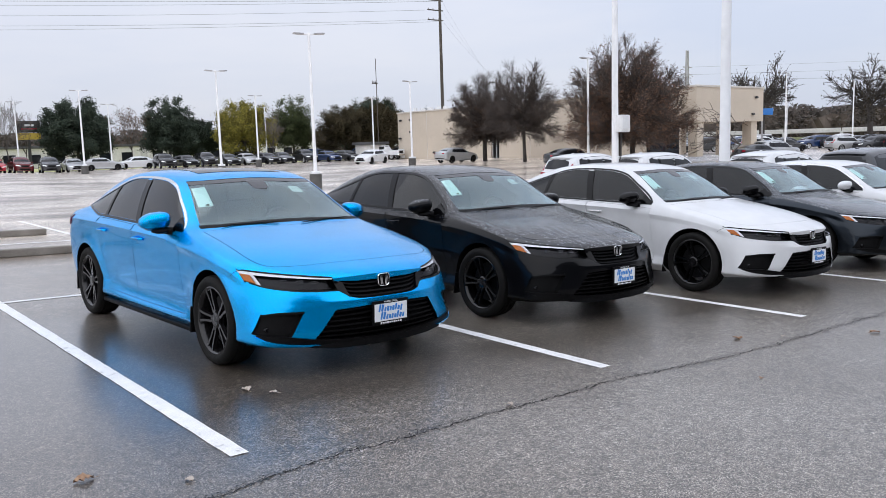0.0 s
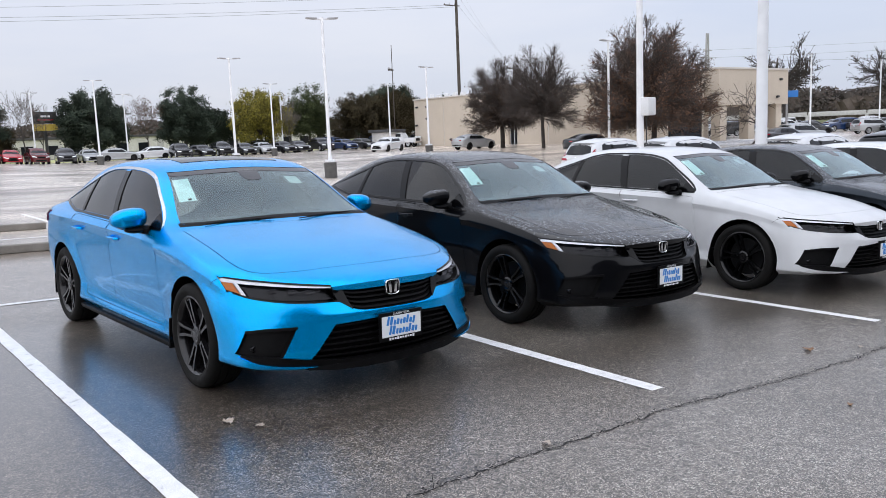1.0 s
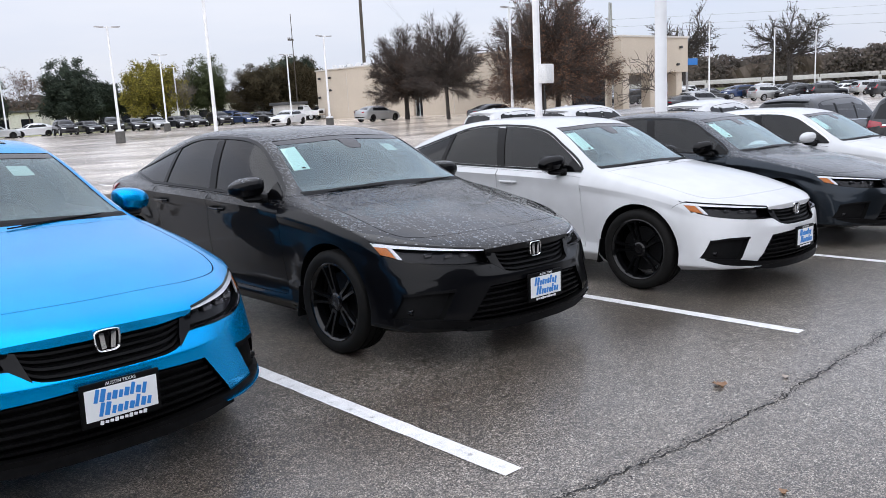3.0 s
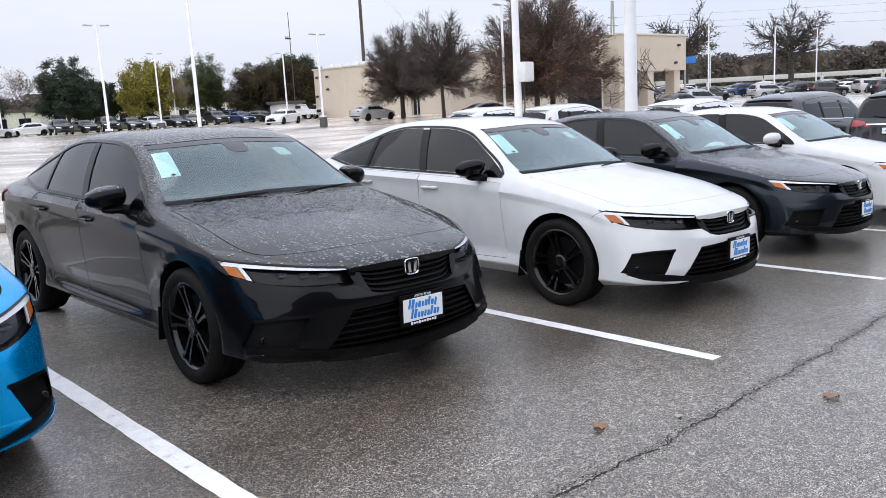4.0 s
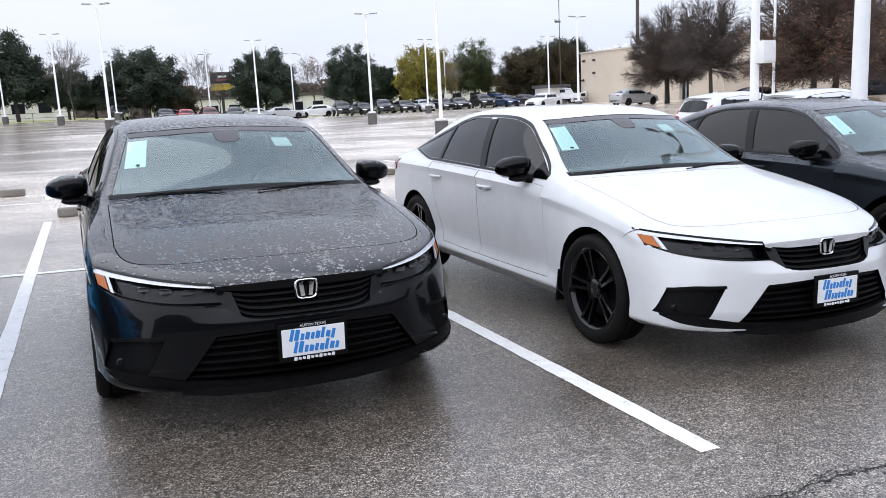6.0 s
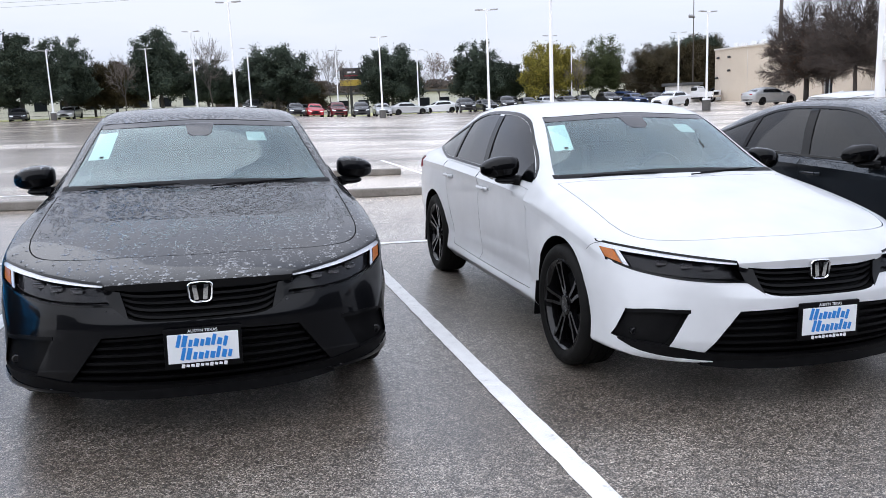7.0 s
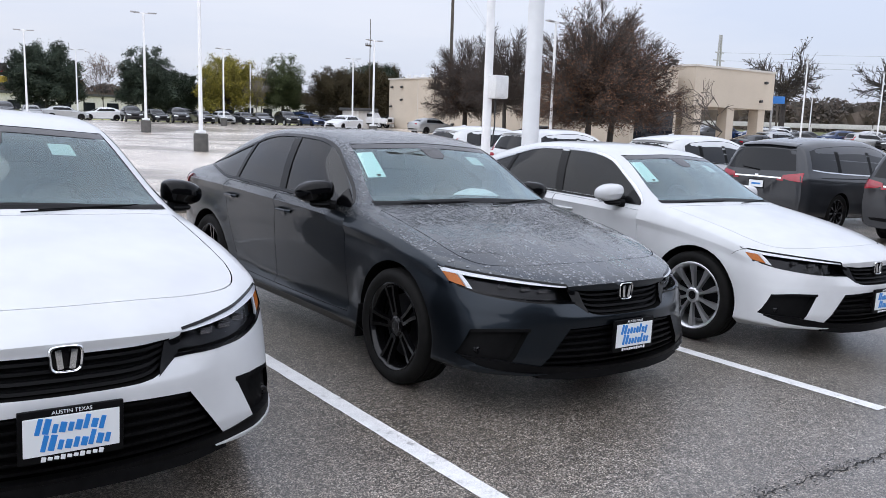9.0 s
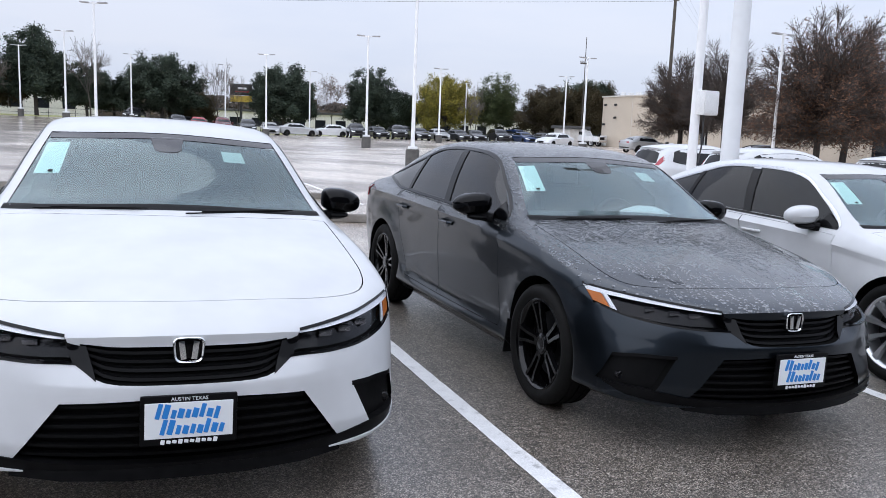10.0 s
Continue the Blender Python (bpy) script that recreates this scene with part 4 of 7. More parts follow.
    # behind the glass: the camera housing, the mirror, papers
    lay("camera_housing", [(-0.085, 1.318), (-0.04, 1.322), (0.04, 1.322), (0.085, 1.318)], [(-0.070, 1.262), (-0.04, 1.248), (0.04, 1.248), (0.070, 1.262)], 12, 4, "front", -0.0045, 0.004, FRIT, text="dark camera housing behind the windshield")
    lay("price_sheet", [(-0.585, 1.262), (-0.476, 1.272)], [(-0.632, 1.116), (-0.515, 1.124)], 3, 4, "front", -0.013, 0.0145, PAPER, text="pale green price sheet inside the glass")
    lay("sheet_mark", [(-0.565, 1.138), (-0.545, 1.139)], [(-0.568, 1.130), (-0.548, 1.131)], 2, 2, "front", -0.0115, 0.001, STEEL, text="small grey printed bar on the price sheet")
    lay("stock_tag", [(0.275, 1.262), (0.385, 1.258)], [(0.285, 1.210), (0.400, 1.206)], 2, 2, "front", -0.02, 0.0215, PAPER_DULL, text="faded paper tag inside the glass")
    lay("corner_sticker", [(0.520, 1.318), (0.565, 1.312)], [(0.535, 1.288), (0.582, 1.280)], 2, 2, "front", -0.013, 0.0145, PLATE_WHITE, text="small white corner sticker")
    add_wheels(car, sh.axles, 0.785, L, WHEEL_R, 0.250, RIM_BLACK, "twin")
    SHELLS["sedan"] = sh
    return car


def repaint(car, swaps):
    """Gives a copied vehicle its own finishes: old material to new."""
    for o in car.children_recursive:
        for slot in o.material_slots:
            if slot.material in swaps:
                new_mat = swaps[slot.material]
                slot.link = "OBJECT"
                slot.material = new_mat
    return car


def recolour_mirrors(car, mat):
    for o in car.children:
        if o.name.split(".")[0] == "mirror":
            o.material_slots[0].link = "OBJECT"
            o.material_slots[0].material = mat


ROW = {"blue": (3.125, 4.73), "black": (5.757, 4.815), "white": (8.494, 4.42), "grey": (11.295, 4.57), "plain": (13.86, 4.51)}


YAW = {"blue": 3.1, "black": 1.1, "white": 0.66, "grey": 1.8, "plain": 0.2}


def bay(key):
    x, y = ROW[key]
    a = radians(YAW.get(key, 0.0))
    return stand(x - math.sin(a) * 2.337, y + math.cos(a) * 2.337, YAW.get(key, 0.0))


first = build_sedan("sedan", "bright blue compact sedan with dark alloy wheels on wet asphalt", bay("blue"), PAINT_BLUE)
sedan_black = tagged(repaint(copy_thing(first, bay("black")), {PAINT_BLUE: PAINT_BLACK}), "black compact sedan beaded with rain, black wheels")
sedan_white = tagged(repaint(copy_thing(first, bay("white")), {PAINT_BLUE: PAINT_WHITE}), "white compact sedan with black mirrors and black wheels")
sedan_grey = tagged(repaint(copy_thing(first, bay("grey")), {PAINT_BLUE: PAINT_GREY}), "dark grey metallic compact sedan beaded with rain")
sedan_plain = tagged(repaint(copy_thing(first, bay("plain")), {PAINT_BLUE: PAINT_WHITE, RIM_BLACK: RIM_SILVER}), "white compact sedan with body-coloured mirrors and silver wheels")


def dash_sheet(m):
    """A crumpled thin sheet, humped in its middle, on a dashboard."""
    rng = random.Random(41)
    nx, ny, front, back = 15, 9, [], []
    for j in range(ny):
        for i in range(nx):
            u, v = 2 * i / (nx - 1) - 1, 2 * j / (ny - 1) - 1
            hump = max(0.0, 1 - u * u) * max(0.0, 1 - v * v)
            x = 0.25 * u * (1 - 0.25 * v * v) + rng.uniform(-0.006, 0.006)
            y, z = 0.115 * v * (1 - 0.2 * u * u), 0.095 * hump ** 0.7 + rng.uniform(0, 0.008) * hump
            front.append((x, y, z + 0.003))
            back.append((x, y, z))
    grid = np.array(front).reshape(ny, nx, 3), np.array(back).reshape(ny, nx, 3)
    single("plastic_sheet", mesh_bm("plastic_sheet", bm_of(*slab_of(*grid)), [], 60), SHEET, m, "crumpled thin white plastic sheet on the dashboard", "plastic sheet")


dash_sheet(bay("grey") @ pose(0.30, 1.715 - 4.674 / 2, 0.944, 6))
repaint(first, {RIM_BLACK: RIM_GREY, WINDOW_TRIM: SATIN})
repaint(sedan_plain, {WINDOW_TRIM: SATIN})
for s in (1, -1):
    part("side_skirt", box(0.035, 1.98, 0.035, (s * 0.868, 2.32, 0.205), (0, s * 12, 0), 0.010), TRIM, first, "", (0, -2.337, 0))
sunroof = strip([(-0.40, 2.18), (0.40, 2.18)], [(-0.40, 2.72), (0.40, 2.72)], 10, 6)
part("sunroof", mesh_bm("sunroof", bm_of(*SHELLS["sedan"].slab(sunroof, "top", 0.003, 0.01)), [GLOSS_BLACK]), None, first, "dark glass sunroof", (0, -2.337, 0))
fan = mesh_bm("rim", spoke_rim(0.250, 0.112, 0.098, "fan"), [RIM_SILVER], 30)
for o in sedan_plain.children_recursive:
    if o.name.split(".")[0] == "rim":
        o.material_slots[0].link = "DATA"
        o.data = fan
recolour_mirrors(sedan_white, GLOSS_BLACK)
recolour_mirrors(sedan_grey, GLOSS_BLACK)

# ---- ground ----
def asphalt():
    m = material("wet_asphalt", (0.06, 0.06, 0.06), 0.4)
    n, l, b = nodes_of(m)
    co = n.new("ShaderNodeTexCoord")
    stone = n.new("ShaderNodeTexVoronoi")
    stone.inputs["Scale"].default_value = 190.0
    l.new(co.outputs["Object"], stone.inputs["Vector"])
    sep = n.new("ShaderNodeSeparateColor")
    l.new(stone.outputs["Color"], sep.inputs[0])
    chips = ramp_node(m, sep.outputs[0], [(0.0, (0.015, 0.013, 0.011)), (0.34, (0.150, 0.130, 0.108)), (0.70, (0.48, 0.425, 0.362)), (1.0, (1.0, 0.94, 0.85))])
    pits = ramp_node(m, stone.outputs["Distance"], [(0.0, (1, 1, 1)), (0.55, (0.35, 0.35, 0.35))])
    c1 = mix_node(m, 0.8, chips.outputs["Color"], pits.outputs["Color"], "MULTIPLY")
    patch = noise_node(m, 0.55, 5.0, 0.6)
    tone = ramp_node(m, patch.outputs["Fac"], [(0.3, (0.74, 0.71, 0.68)), (0.7, (1.14, 1.14, 1.16))])
    lump = noise_node(m, 38.0, 2.0, 0.6)
    lumps = ramp_node(m, lump.outputs["Fac"], [(0.34, (0.66, 0.66, 0.65)), (0.66, (1.26, 1.25, 1.23))])
    c1 = mix_node(m, 1.0, c1.outputs[2], lumps.outputs["Color"], "MULTIPLY")
    c2 = mix_node(m, 1.0, c1.outputs[2], tone.outputs["Color"], "MULTIPLY")
    # standing damp: wide, soft-edged, darker and glossier
    damp = noise_node(m, 0.16, 6.0, 0.62, "Object", (0.55, 1.5, 1.0))
    here = n.new("ShaderNodeSeparateXYZ")
    l.new(co.outputs["Object"], here.inputs[0])
    east = n.new("ShaderNodeMapRange")
    east.inputs["From Min"].default_value, east.inputs["From Max"].default_value = 1.0, 4.6
    east.inputs["To Min"].default_value, east.inputs["To Max"].default_value = 0.11, -0.03
    l.new(here.outputs["X"], east.inputs["Value"])
    # the bays are wetter than the lane, and darkened to imitate shade round cars
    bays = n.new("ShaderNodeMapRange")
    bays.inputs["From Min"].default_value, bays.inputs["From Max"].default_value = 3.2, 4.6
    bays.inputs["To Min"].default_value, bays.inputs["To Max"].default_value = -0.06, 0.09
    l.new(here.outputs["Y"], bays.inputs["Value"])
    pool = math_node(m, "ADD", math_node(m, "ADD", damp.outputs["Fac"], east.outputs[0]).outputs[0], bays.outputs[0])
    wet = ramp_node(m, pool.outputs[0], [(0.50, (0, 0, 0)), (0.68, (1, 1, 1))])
    soak_shade = mix_node(m, 1.0, c2.outputs[2], (0.46, 0.43, 0.40), "MULTIPLY")
    c3 = mix_node(m, wet.outputs["Color"], c2.outputs[2], soak_shade.outputs[2])
    # beyond the lot the sheet is winter grass
    pos = n.new("ShaderNodeSeparateXYZ")
    l.new(co.outputs["Object"], pos.inputs[0])
    edge1 = math_node(m, "GREATER_THAN", pos.outputs["Y"], 98.0)
    edge2 = math_node(m, "GREATER_THAN", math_node(m, "ADD", math_node(m, "MULTIPLY", pos.outputs["X"], 0.883).outputs[0], math_node(m, "MULTIPLY", pos.outputs["Y"], 0.469).outputs[0]).outputs[0], 137.0)
    grassy = math_node(m, "MAXIMUM", edge1.outputs[0], edge2.outputs[0])
    turf = ramp_node(m, noise_node(m, 0.8, 6.0).outputs["Fac"], [(0.3, (0.07, 0.085, 0.03)), (0.7, (0.15, 0.14, 0.07))])
    clod = ramp_node(m, noise_node(m, 13.0, 3.0, 0.6).outputs["Fac"], [(0.35, (0.74, 0.74, 0.74)), (0.65, (1.08, 1.08, 1.08))])
    c3 = mix_node(m, 1.0, c3.outputs[2], clod.outputs["Color"], "MULTIPLY")
    c4 = mix_node(m, grassy.outputs[0], c3.outputs[2], turf.outputs["Color"])
    b.inputs["Specular IOR Level"].default_value = 0.6
    # a film of water lies over the stones, thicker in the damp
    b.inputs["Coat IOR"].default_value = 1.33
    # old ramps up behind the bays, where the sky's sheen is painted pale
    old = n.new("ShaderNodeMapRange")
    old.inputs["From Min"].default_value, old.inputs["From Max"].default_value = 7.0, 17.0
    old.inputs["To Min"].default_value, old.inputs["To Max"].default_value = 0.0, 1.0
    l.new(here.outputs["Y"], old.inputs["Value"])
    film = ramp_node(m, pool.outputs[0], [(0.38, (0.85,) * 3), (0.68, (1.0,) * 3)])
    lies = mix_node(m, old.outputs[0], film.outputs["Color"], (0.9, 0.9, 0.9))
    l.new(math_node(m, "MULTIPLY", lies.outputs[2], math_node(m, "SUBTRACT", 1.0, grassy.outputs[0]).outputs[0]).outputs[0], b.inputs["Coat Weight"])
    sheen = ramp_node(m, pool.outputs[0], [(0.36, (0.26,) * 3), (0.68, (0.13,) * 3)])
    l.new(sheen.outputs["Color"], b.inputs["Coat Roughness"])
    # far asphalt colour multiplied up, imitating wet sky reflection
    sky_sheen = mix_node(m, old.outputs[0], (1.0, 1.0, 1.0), (4.5, 4.45, 4.45))
    c4 = mix_node(m, 1.0, c4.outputs[2], sky_sheen.outputs[2], "MULTIPLY")
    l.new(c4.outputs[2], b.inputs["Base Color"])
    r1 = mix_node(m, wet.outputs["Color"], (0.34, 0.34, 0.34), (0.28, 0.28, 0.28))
    r2 = mix_node(m, grassy.outputs[0], r1.outputs[2], (0.9, 0.9, 0.9))
    l.new(r2.outputs[2], b.inputs["Roughness"])
    keep = math_node(m, "SUBTRACT", 1.0, math_node(m, "MULTIPLY", wet.outputs["Color"], 0.8).outputs[0])
    h = math_node(m, "MULTIPLY", pits.outputs["Color"], keep.outputs[0])
    l.new(bump_node(m, h.outputs[0], 0.5, 0.004).outputs[0], b.inputs["Normal"])
    l.new(bump_node(m, h.outputs[0], 0.62, 0.004).outputs[0], b.inputs["Coat Normal"])
    return m


ASPHALT = asphalt()
LINE = mottled("line_paint", [(0.28, (0.42, 0.42, 0.42)), (0.38, (0.72, 0.72, 0.72)), (0.7, (0.84, 0.84, 0.84))], 14, (0.35, 0.55), 0.4, 0.003, 160)
TAR = mottled("crack_tar", [(0.3, (0.010, 0.010, 0.010)), (0.7, (0.022, 0.021, 0.020))], 20, (0.5, 0.9), 0.5, 0.004)
CONCRETE = mottled("concrete", [(0.3, (0.13, 0.115, 0.098)), (0.7, (0.24, 0.222, 0.198))], 3, (0.7, 0.9), 0.4, 0.006, 60)
DARK_CONCRETE = mottled("dark_concrete", [(0.3, (0.07, 0.068, 0.066)), (0.7, (0.12, 0.116, 0.11))], 4, (0.7, 0.9), 0.4, 0.006, 60)


def ground_sheet():
    def axis(lo, hi):
        a = [float(v) for v in np.arange(lo, hi + 0.1, 4.0)]
        far = [30, 80, 200, 600, 2000]
        return [lo - d for d in reversed(far)] + a + [hi + d for d in far]
    xs, ys = axis(-60, 120), axis(-40, 140)
    v = [(x, y, lot_z(x, y)) for y in ys for x in xs]
    n = len(xs)
    f = [(j * n + i, j * n + i + 1, (j + 1) * n + i + 1, (j + 1) * n + i) for j in range(len(ys) - 1) for i in range(n - 1)]
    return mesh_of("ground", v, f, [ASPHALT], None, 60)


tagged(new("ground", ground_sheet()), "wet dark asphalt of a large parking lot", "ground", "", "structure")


def ribbon(pts, width, lift=0.004):
    """A flat strip over the lot along plan points."""
    v, f = [], []
    for i, (x, y) in enumerate(pts):
        a, b = pts[max(0, i - 1)], pts[min(len(pts) - 1, i + 1)]
        dx, dy = b[0] - a[0], b[1] - a[1]
        w = math.hypot(dx, dy) or 1
        h = (width[i] if isinstance(width, list) else width) / 2
        for s in (1, -1):
            px, py = x - s * dy / w * h, y + s * dx / w * h
            v.append((px, py, lot_z(px, py) + lift))
    for i in range(len(pts) - 1):
        f.append((2 * i, 2 * i + 1, 2 * i + 3, 2 * i + 2)[::-1])
    return v, f


def bay_line(x0, y0, x1, y1, width=0.104, lift=0.004, label="worn white painted bay line on asphalt"):
    n = max(8, int(math.hypot(x1 - x0, y1 - y0) / 0.12))
    rng = random.Random(int(x0 * 100 + y0 * 7))
    pts = [(x0 + (x1 - x0) * k / n, y0 + (y1 - y0) * k / n) for k in range(n + 1)]
    v, f = ribbon(pts, [width + rng.uniform(-0.006, 0.006) for _ in pts], lift)
    tagged(new("parking_line", mesh_of("parking_line", v, f, [LINE])), label, "parking line", "bay lines", "structure")


for x, y0, lean in ((1.575, 3.79, 0.26), (4.338, 3.77, 0.06), (7.160, 3.82, 0.19), (9.982, 3.90, 0.18), (12.675, 3.86, 0.20), (15.45, 3.9, 0.18)):
    bay_line(x, y0, x - lean, 13.75)
bay_line(-8.0, 9.66, 16.5, 9.60, 0.10, 0.0045, "worn white painted line across the bay heads")
for x in (-1.3, 4.14, 6.9, 9.75, 12.5):
    bay_line(x, 17.2, x - 0.06, 23.0, 0.10)
bay_line(-10, 16.3, 4.0, 16.6, 0.10, 0.0045, "worn white painted line across the lot")


def crack(pts, base, seed):
    """A wandering crack in the asphalt, a dark ragged strip with finer side cracks."""
    rng = random.Random(seed)
    line, widths = [], []
    wob = 0.0
    for (x0, y0), (x1, y1) in zip(pts, pts[1:]):
        n = max(2, int(math.hypot(x1 - x0, y1 - y0) / 0.022))
        for k in range(n):
            wob = wob * 0.75 + rng.uniform(-0.013, 0.013)
            line.append((x0 + (x1 - x0) * k / n, y0 + (y1 - y0) * k / n + wob))
            widths.append(base * rng.uniform(0.15, 1.2))
    out = [ribbon(line, widths, 0.003)]
    # broken strands beside the main line, short side cracks, and crumbled pits
    for off in (-0.022, 0.018, 0.034):
        k = rng.randint(0, 10)
        while k < len(line) - 12:
            n = rng.randint(4, 14)
            seg = [(line[q][0], line[q][1] + off + rng.uniform(-0.009, 0.009)) for q in range(k, min(k + n, len(line)))]
            if len(seg) > 2:
                out.append(ribbon(seg, [base * rng.uniform(0.08, 0.35) for _ in seg], 0.0034))
            k += n + rng.randint(3, 16)
    for k in range(10, len(line) - 10, 31):
        x, y = line[k]
        a = rng.choice((-1, 1)) * rng.uniform(0.3, 1.6)
        side, ws = [], []
        for q in range(rng.randint(3, 6)):
            side.append((x + 0.03 * q, y + 0.03 * q * a + rng.uniform(-0.010, 0.010)))
            ws.append(base * 0.4 * (1 - q / 7))
        out.append(ribbon(side, ws, 0.0036))
    for _ in range(len(line) * 3):
        x, y = line[rng.randrange(len(line))]
        x, y = x + rng.uniform(-0.03, 0.03), y + rng.gauss(0.004, 0.024)
        r = rng.uniform(0.002, 0.0075)
        a0 = rng.uniform(0, 3)
        v = [(x + r * rng.uniform(0.6, 1.2) * math.cos(a0 + 1.2566 * q), y + r * rng.uniform(0.6, 1.2) * math.sin(a0 + 1.2566 * q)) for q in range(5)]
        out.append(([(px, py, lot_z(px, py) + 0.0038) for px, py in v], [(0, 1, 2, 3, 4)]))
    return joined(out)


v, f = crack([(-8, 3.2), (-3, 3.5), (0.3, 3.28), (1.33, 3.38), (1.97, 3.47), (3.14, 3.48), (4.19, 3.50), (5.34, 3.38), (6.14, 3.38), (7.4, 3.42), (9.32, 3.49), (11.06, 3.53), (11.8, 3.49), (16, 3.6), (24, 3.4)], 0.0105, 3)
tagged(new("pavement_crack", mesh_of("pavement_crack", v, f, [TAR])), "long dark ragged crack across the wet asphalt", "crack", "", "structure")


# wheel stops at the heads of the bays behind
stop_bm = box(1.83, 0.15, 0.13, (0, 0, 0.065), (0, 0, 0), 0.03, 3)
stop_me = mesh_bm("wheel_stop", stop_bm, [CONCRETE])
for x, y in ((-0.3, 14.3), (2.35, 14.3), (5.3, 14.3), (8.35, 14.15), (11.2, 14.1), (14.0, 14.1), (-0.2, 18.3), (2.80, 18.3), (5.6, 18.3), (8.35, 18.25), (11.2, 18.2), (14.0, 18.2)):
    single("wheel_stop", stop_me, None, stand(x, y), "weathered concrete wheel stop on the asphalt", "wheel stop", "wheel stops")

# ---- fallen leaves ----
LEAF_DRY = mottled("dry_leaf", [(0.3, (0.20, 0.10, 0.055)), (0.7, (0.34, 0.22, 0.13))], 30, (0.6, 0.8), 0.3, 0.002)
LEAF_PALE = mottled("pale_leaf", [(0.3, (0.36, 0.30, 0.25)), (0.7, (0.50, 0.44, 0.38))], 30, (0.6, 0.8), 0.3, 0.002)


def leaf_mesh(size, seed, mat):
    rng = random.Random(seed)
    v, f = [], []
    n = 9
    for i in range(n):
        t = i / (n - 1)
        w = size * 0.42 * math.sin(math.pi * min(1, t * 0.92 + 0.05)) * (1 + 0.35 * ((i % 2) - 0.5))
        z = 0.006 + size * 0.12 * math.sin(t * 3.1) * rng.uniform(0.6, 1.3)
        for s in (-1, 0, 1):
            v.append((s * w, size * (t - 0.5), z + abs(s) * size * rng.uniform(0.04, 0.16)))
    for i in range(n - 1):
        for k in range(2):
            a = 3 * i + k
            f.append((a, a + 1, a + 4, a + 3))
    k = len(v)
    v += [(x, y, z - 0.0015) for x, y, z in v]
    f += [tuple(q + k for q in p[::-1]) for p in f]
    bm = bm_of(v, f)
    add_tube(bm, (0, -size * 0.5, 0.006), (0.1 * size, -size * 0.85, 0.004), 0.0015, 0.001, 5)
    return mesh_bm("leaf", bm, [mat], 60)


for i, (x, y, size, pale) in enumerate(((2.09, 4.86, 0.075, 1), (2.2, 4.69, 0.055, 1), (0.86, 3.93, 0.09, 0), (5.85, 3.68, 0.085, 0), (3.2, 3.54, 0.05, 1), (6.93, 3.08, 0.085, 0), (6.21, 3.49, 0.045, 1),
                                        (10.32, 3.67, 0.065, 0), (1.25, 3.62, 0.05, 1), (7.3, 2.85, 0.04, 0), (4.9, 2.9, 0.04, 0), (8.6, 3.3, 0.045, 1), (12.1, 3.3, 0.06, 0), (0.4, 5.4, 0.04, 0), (9.2, 2.7, 0.05, 0))):
    single("leaf", leaf_mesh(size, i, LEAF_PALE if pale else LEAF_DRY), None, stand(x, y, 47 * i), "curled pale dry leaf on the asphalt" if pale else "curled brown dry leaf on the asphalt", "leaf", "fallen leaves")

# ---- building ----
STUCCO = mottled("beige_stucco", [(0.3, (0.50, 0.435, 0.355)), (0.7, (0.56, 0.49, 0.405))], 0.35, (0.8, 0.9), 0.3, 0.01, 30)
COPING = mottled("roof_coping", [(0.3, (0.52, 0.49, 0.45)), (0.7, (0.60, 0.57, 0.53))], 2, (0.6, 0.8), 0.2, 0.005)
ALU = mottled("aluminium_frame", [(0.3, (0.55, 0.56, 0.57)), (0.7, (0.66, 0.67, 0.68))], 6, (0.3, 0.45), 0.1, 0.002, metal=0.6)
SHOP_GLASS = material("dark_shop_glass", (0.012, 0.014, 0.018), 0.06)
FITTING = mottled("dark_fitting", [(0.3, (0.03, 0.03, 0.032)), (0.7, (0.05, 0.05, 0.052))], 10, (0.5, 0.7), 0.1, 0.002)
WHITE_METAL = mottled("white_metal", [(0.3, (0.66, 0.67, 0.68)), (0.7, (0.76, 0.77, 0.78))], 4, (0.4, 0.6), 0.1, 0.002)

# the long wall runs from its near end (y = 0) to the far corner (y = 35.1)
hall = thing("building", "low beige stucco building with a flat roof and shop door", "building", pose(62.3, 53.4, -0.3, 0, 0, 1.63))
DOOR = 16.6
part("wall", box(9, DOOR - 0.7, 6.1, (4.5, (DOOR - 0.7) / 2, 3.05)), STUCCO, hall, "beige stucco wall")
part("wall", box(9, 34.4 - DOOR, 6.1, (4.5, (35.1 + DOOR + 0.7) / 2, 3.05)), STUCCO, hall, "beige stucco wall")
part("wall", box(9, 1.4, 3.4, (4.5, DOOR, 4.4)), STUCCO, hall, "beige stucco wall over the shop door")
part("wall", box(16, 20.0, 6.1, (17.0, 25.0, 3.05)), STUCCO, hall, "beige stucco rear wing")
part("coping", box(9.3, 35.3, 0.16, (4.5, 17.55, 6.18), (0, 0, 0), 0.02), COPING, hall)
for y in (5.0, 11.0, 22.5, 29.0):
    part("wall_joint", box(0.03, 0.06, 5.9, (-0.012, y, 3.0)), COPING, hall, "thin pale joint in the stucco")
shop = part("shop_front", box(0.10, 1.4, 2.7, (0.35, DOOR, 1.35)), SHOP_GLASS, hall, "dark glass shop door")
for y in (DOOR - 0.64, DOOR, DOOR + 0.64):
    part("mullion", box(0.14, 0.10, 2.7, (0.30, y, 1.35)), ALU, shop, "white metal door frame")
part("mullion", box(0.14, 1.4, 0.10, (0.30, DOOR, 2.62)), ALU, shop)
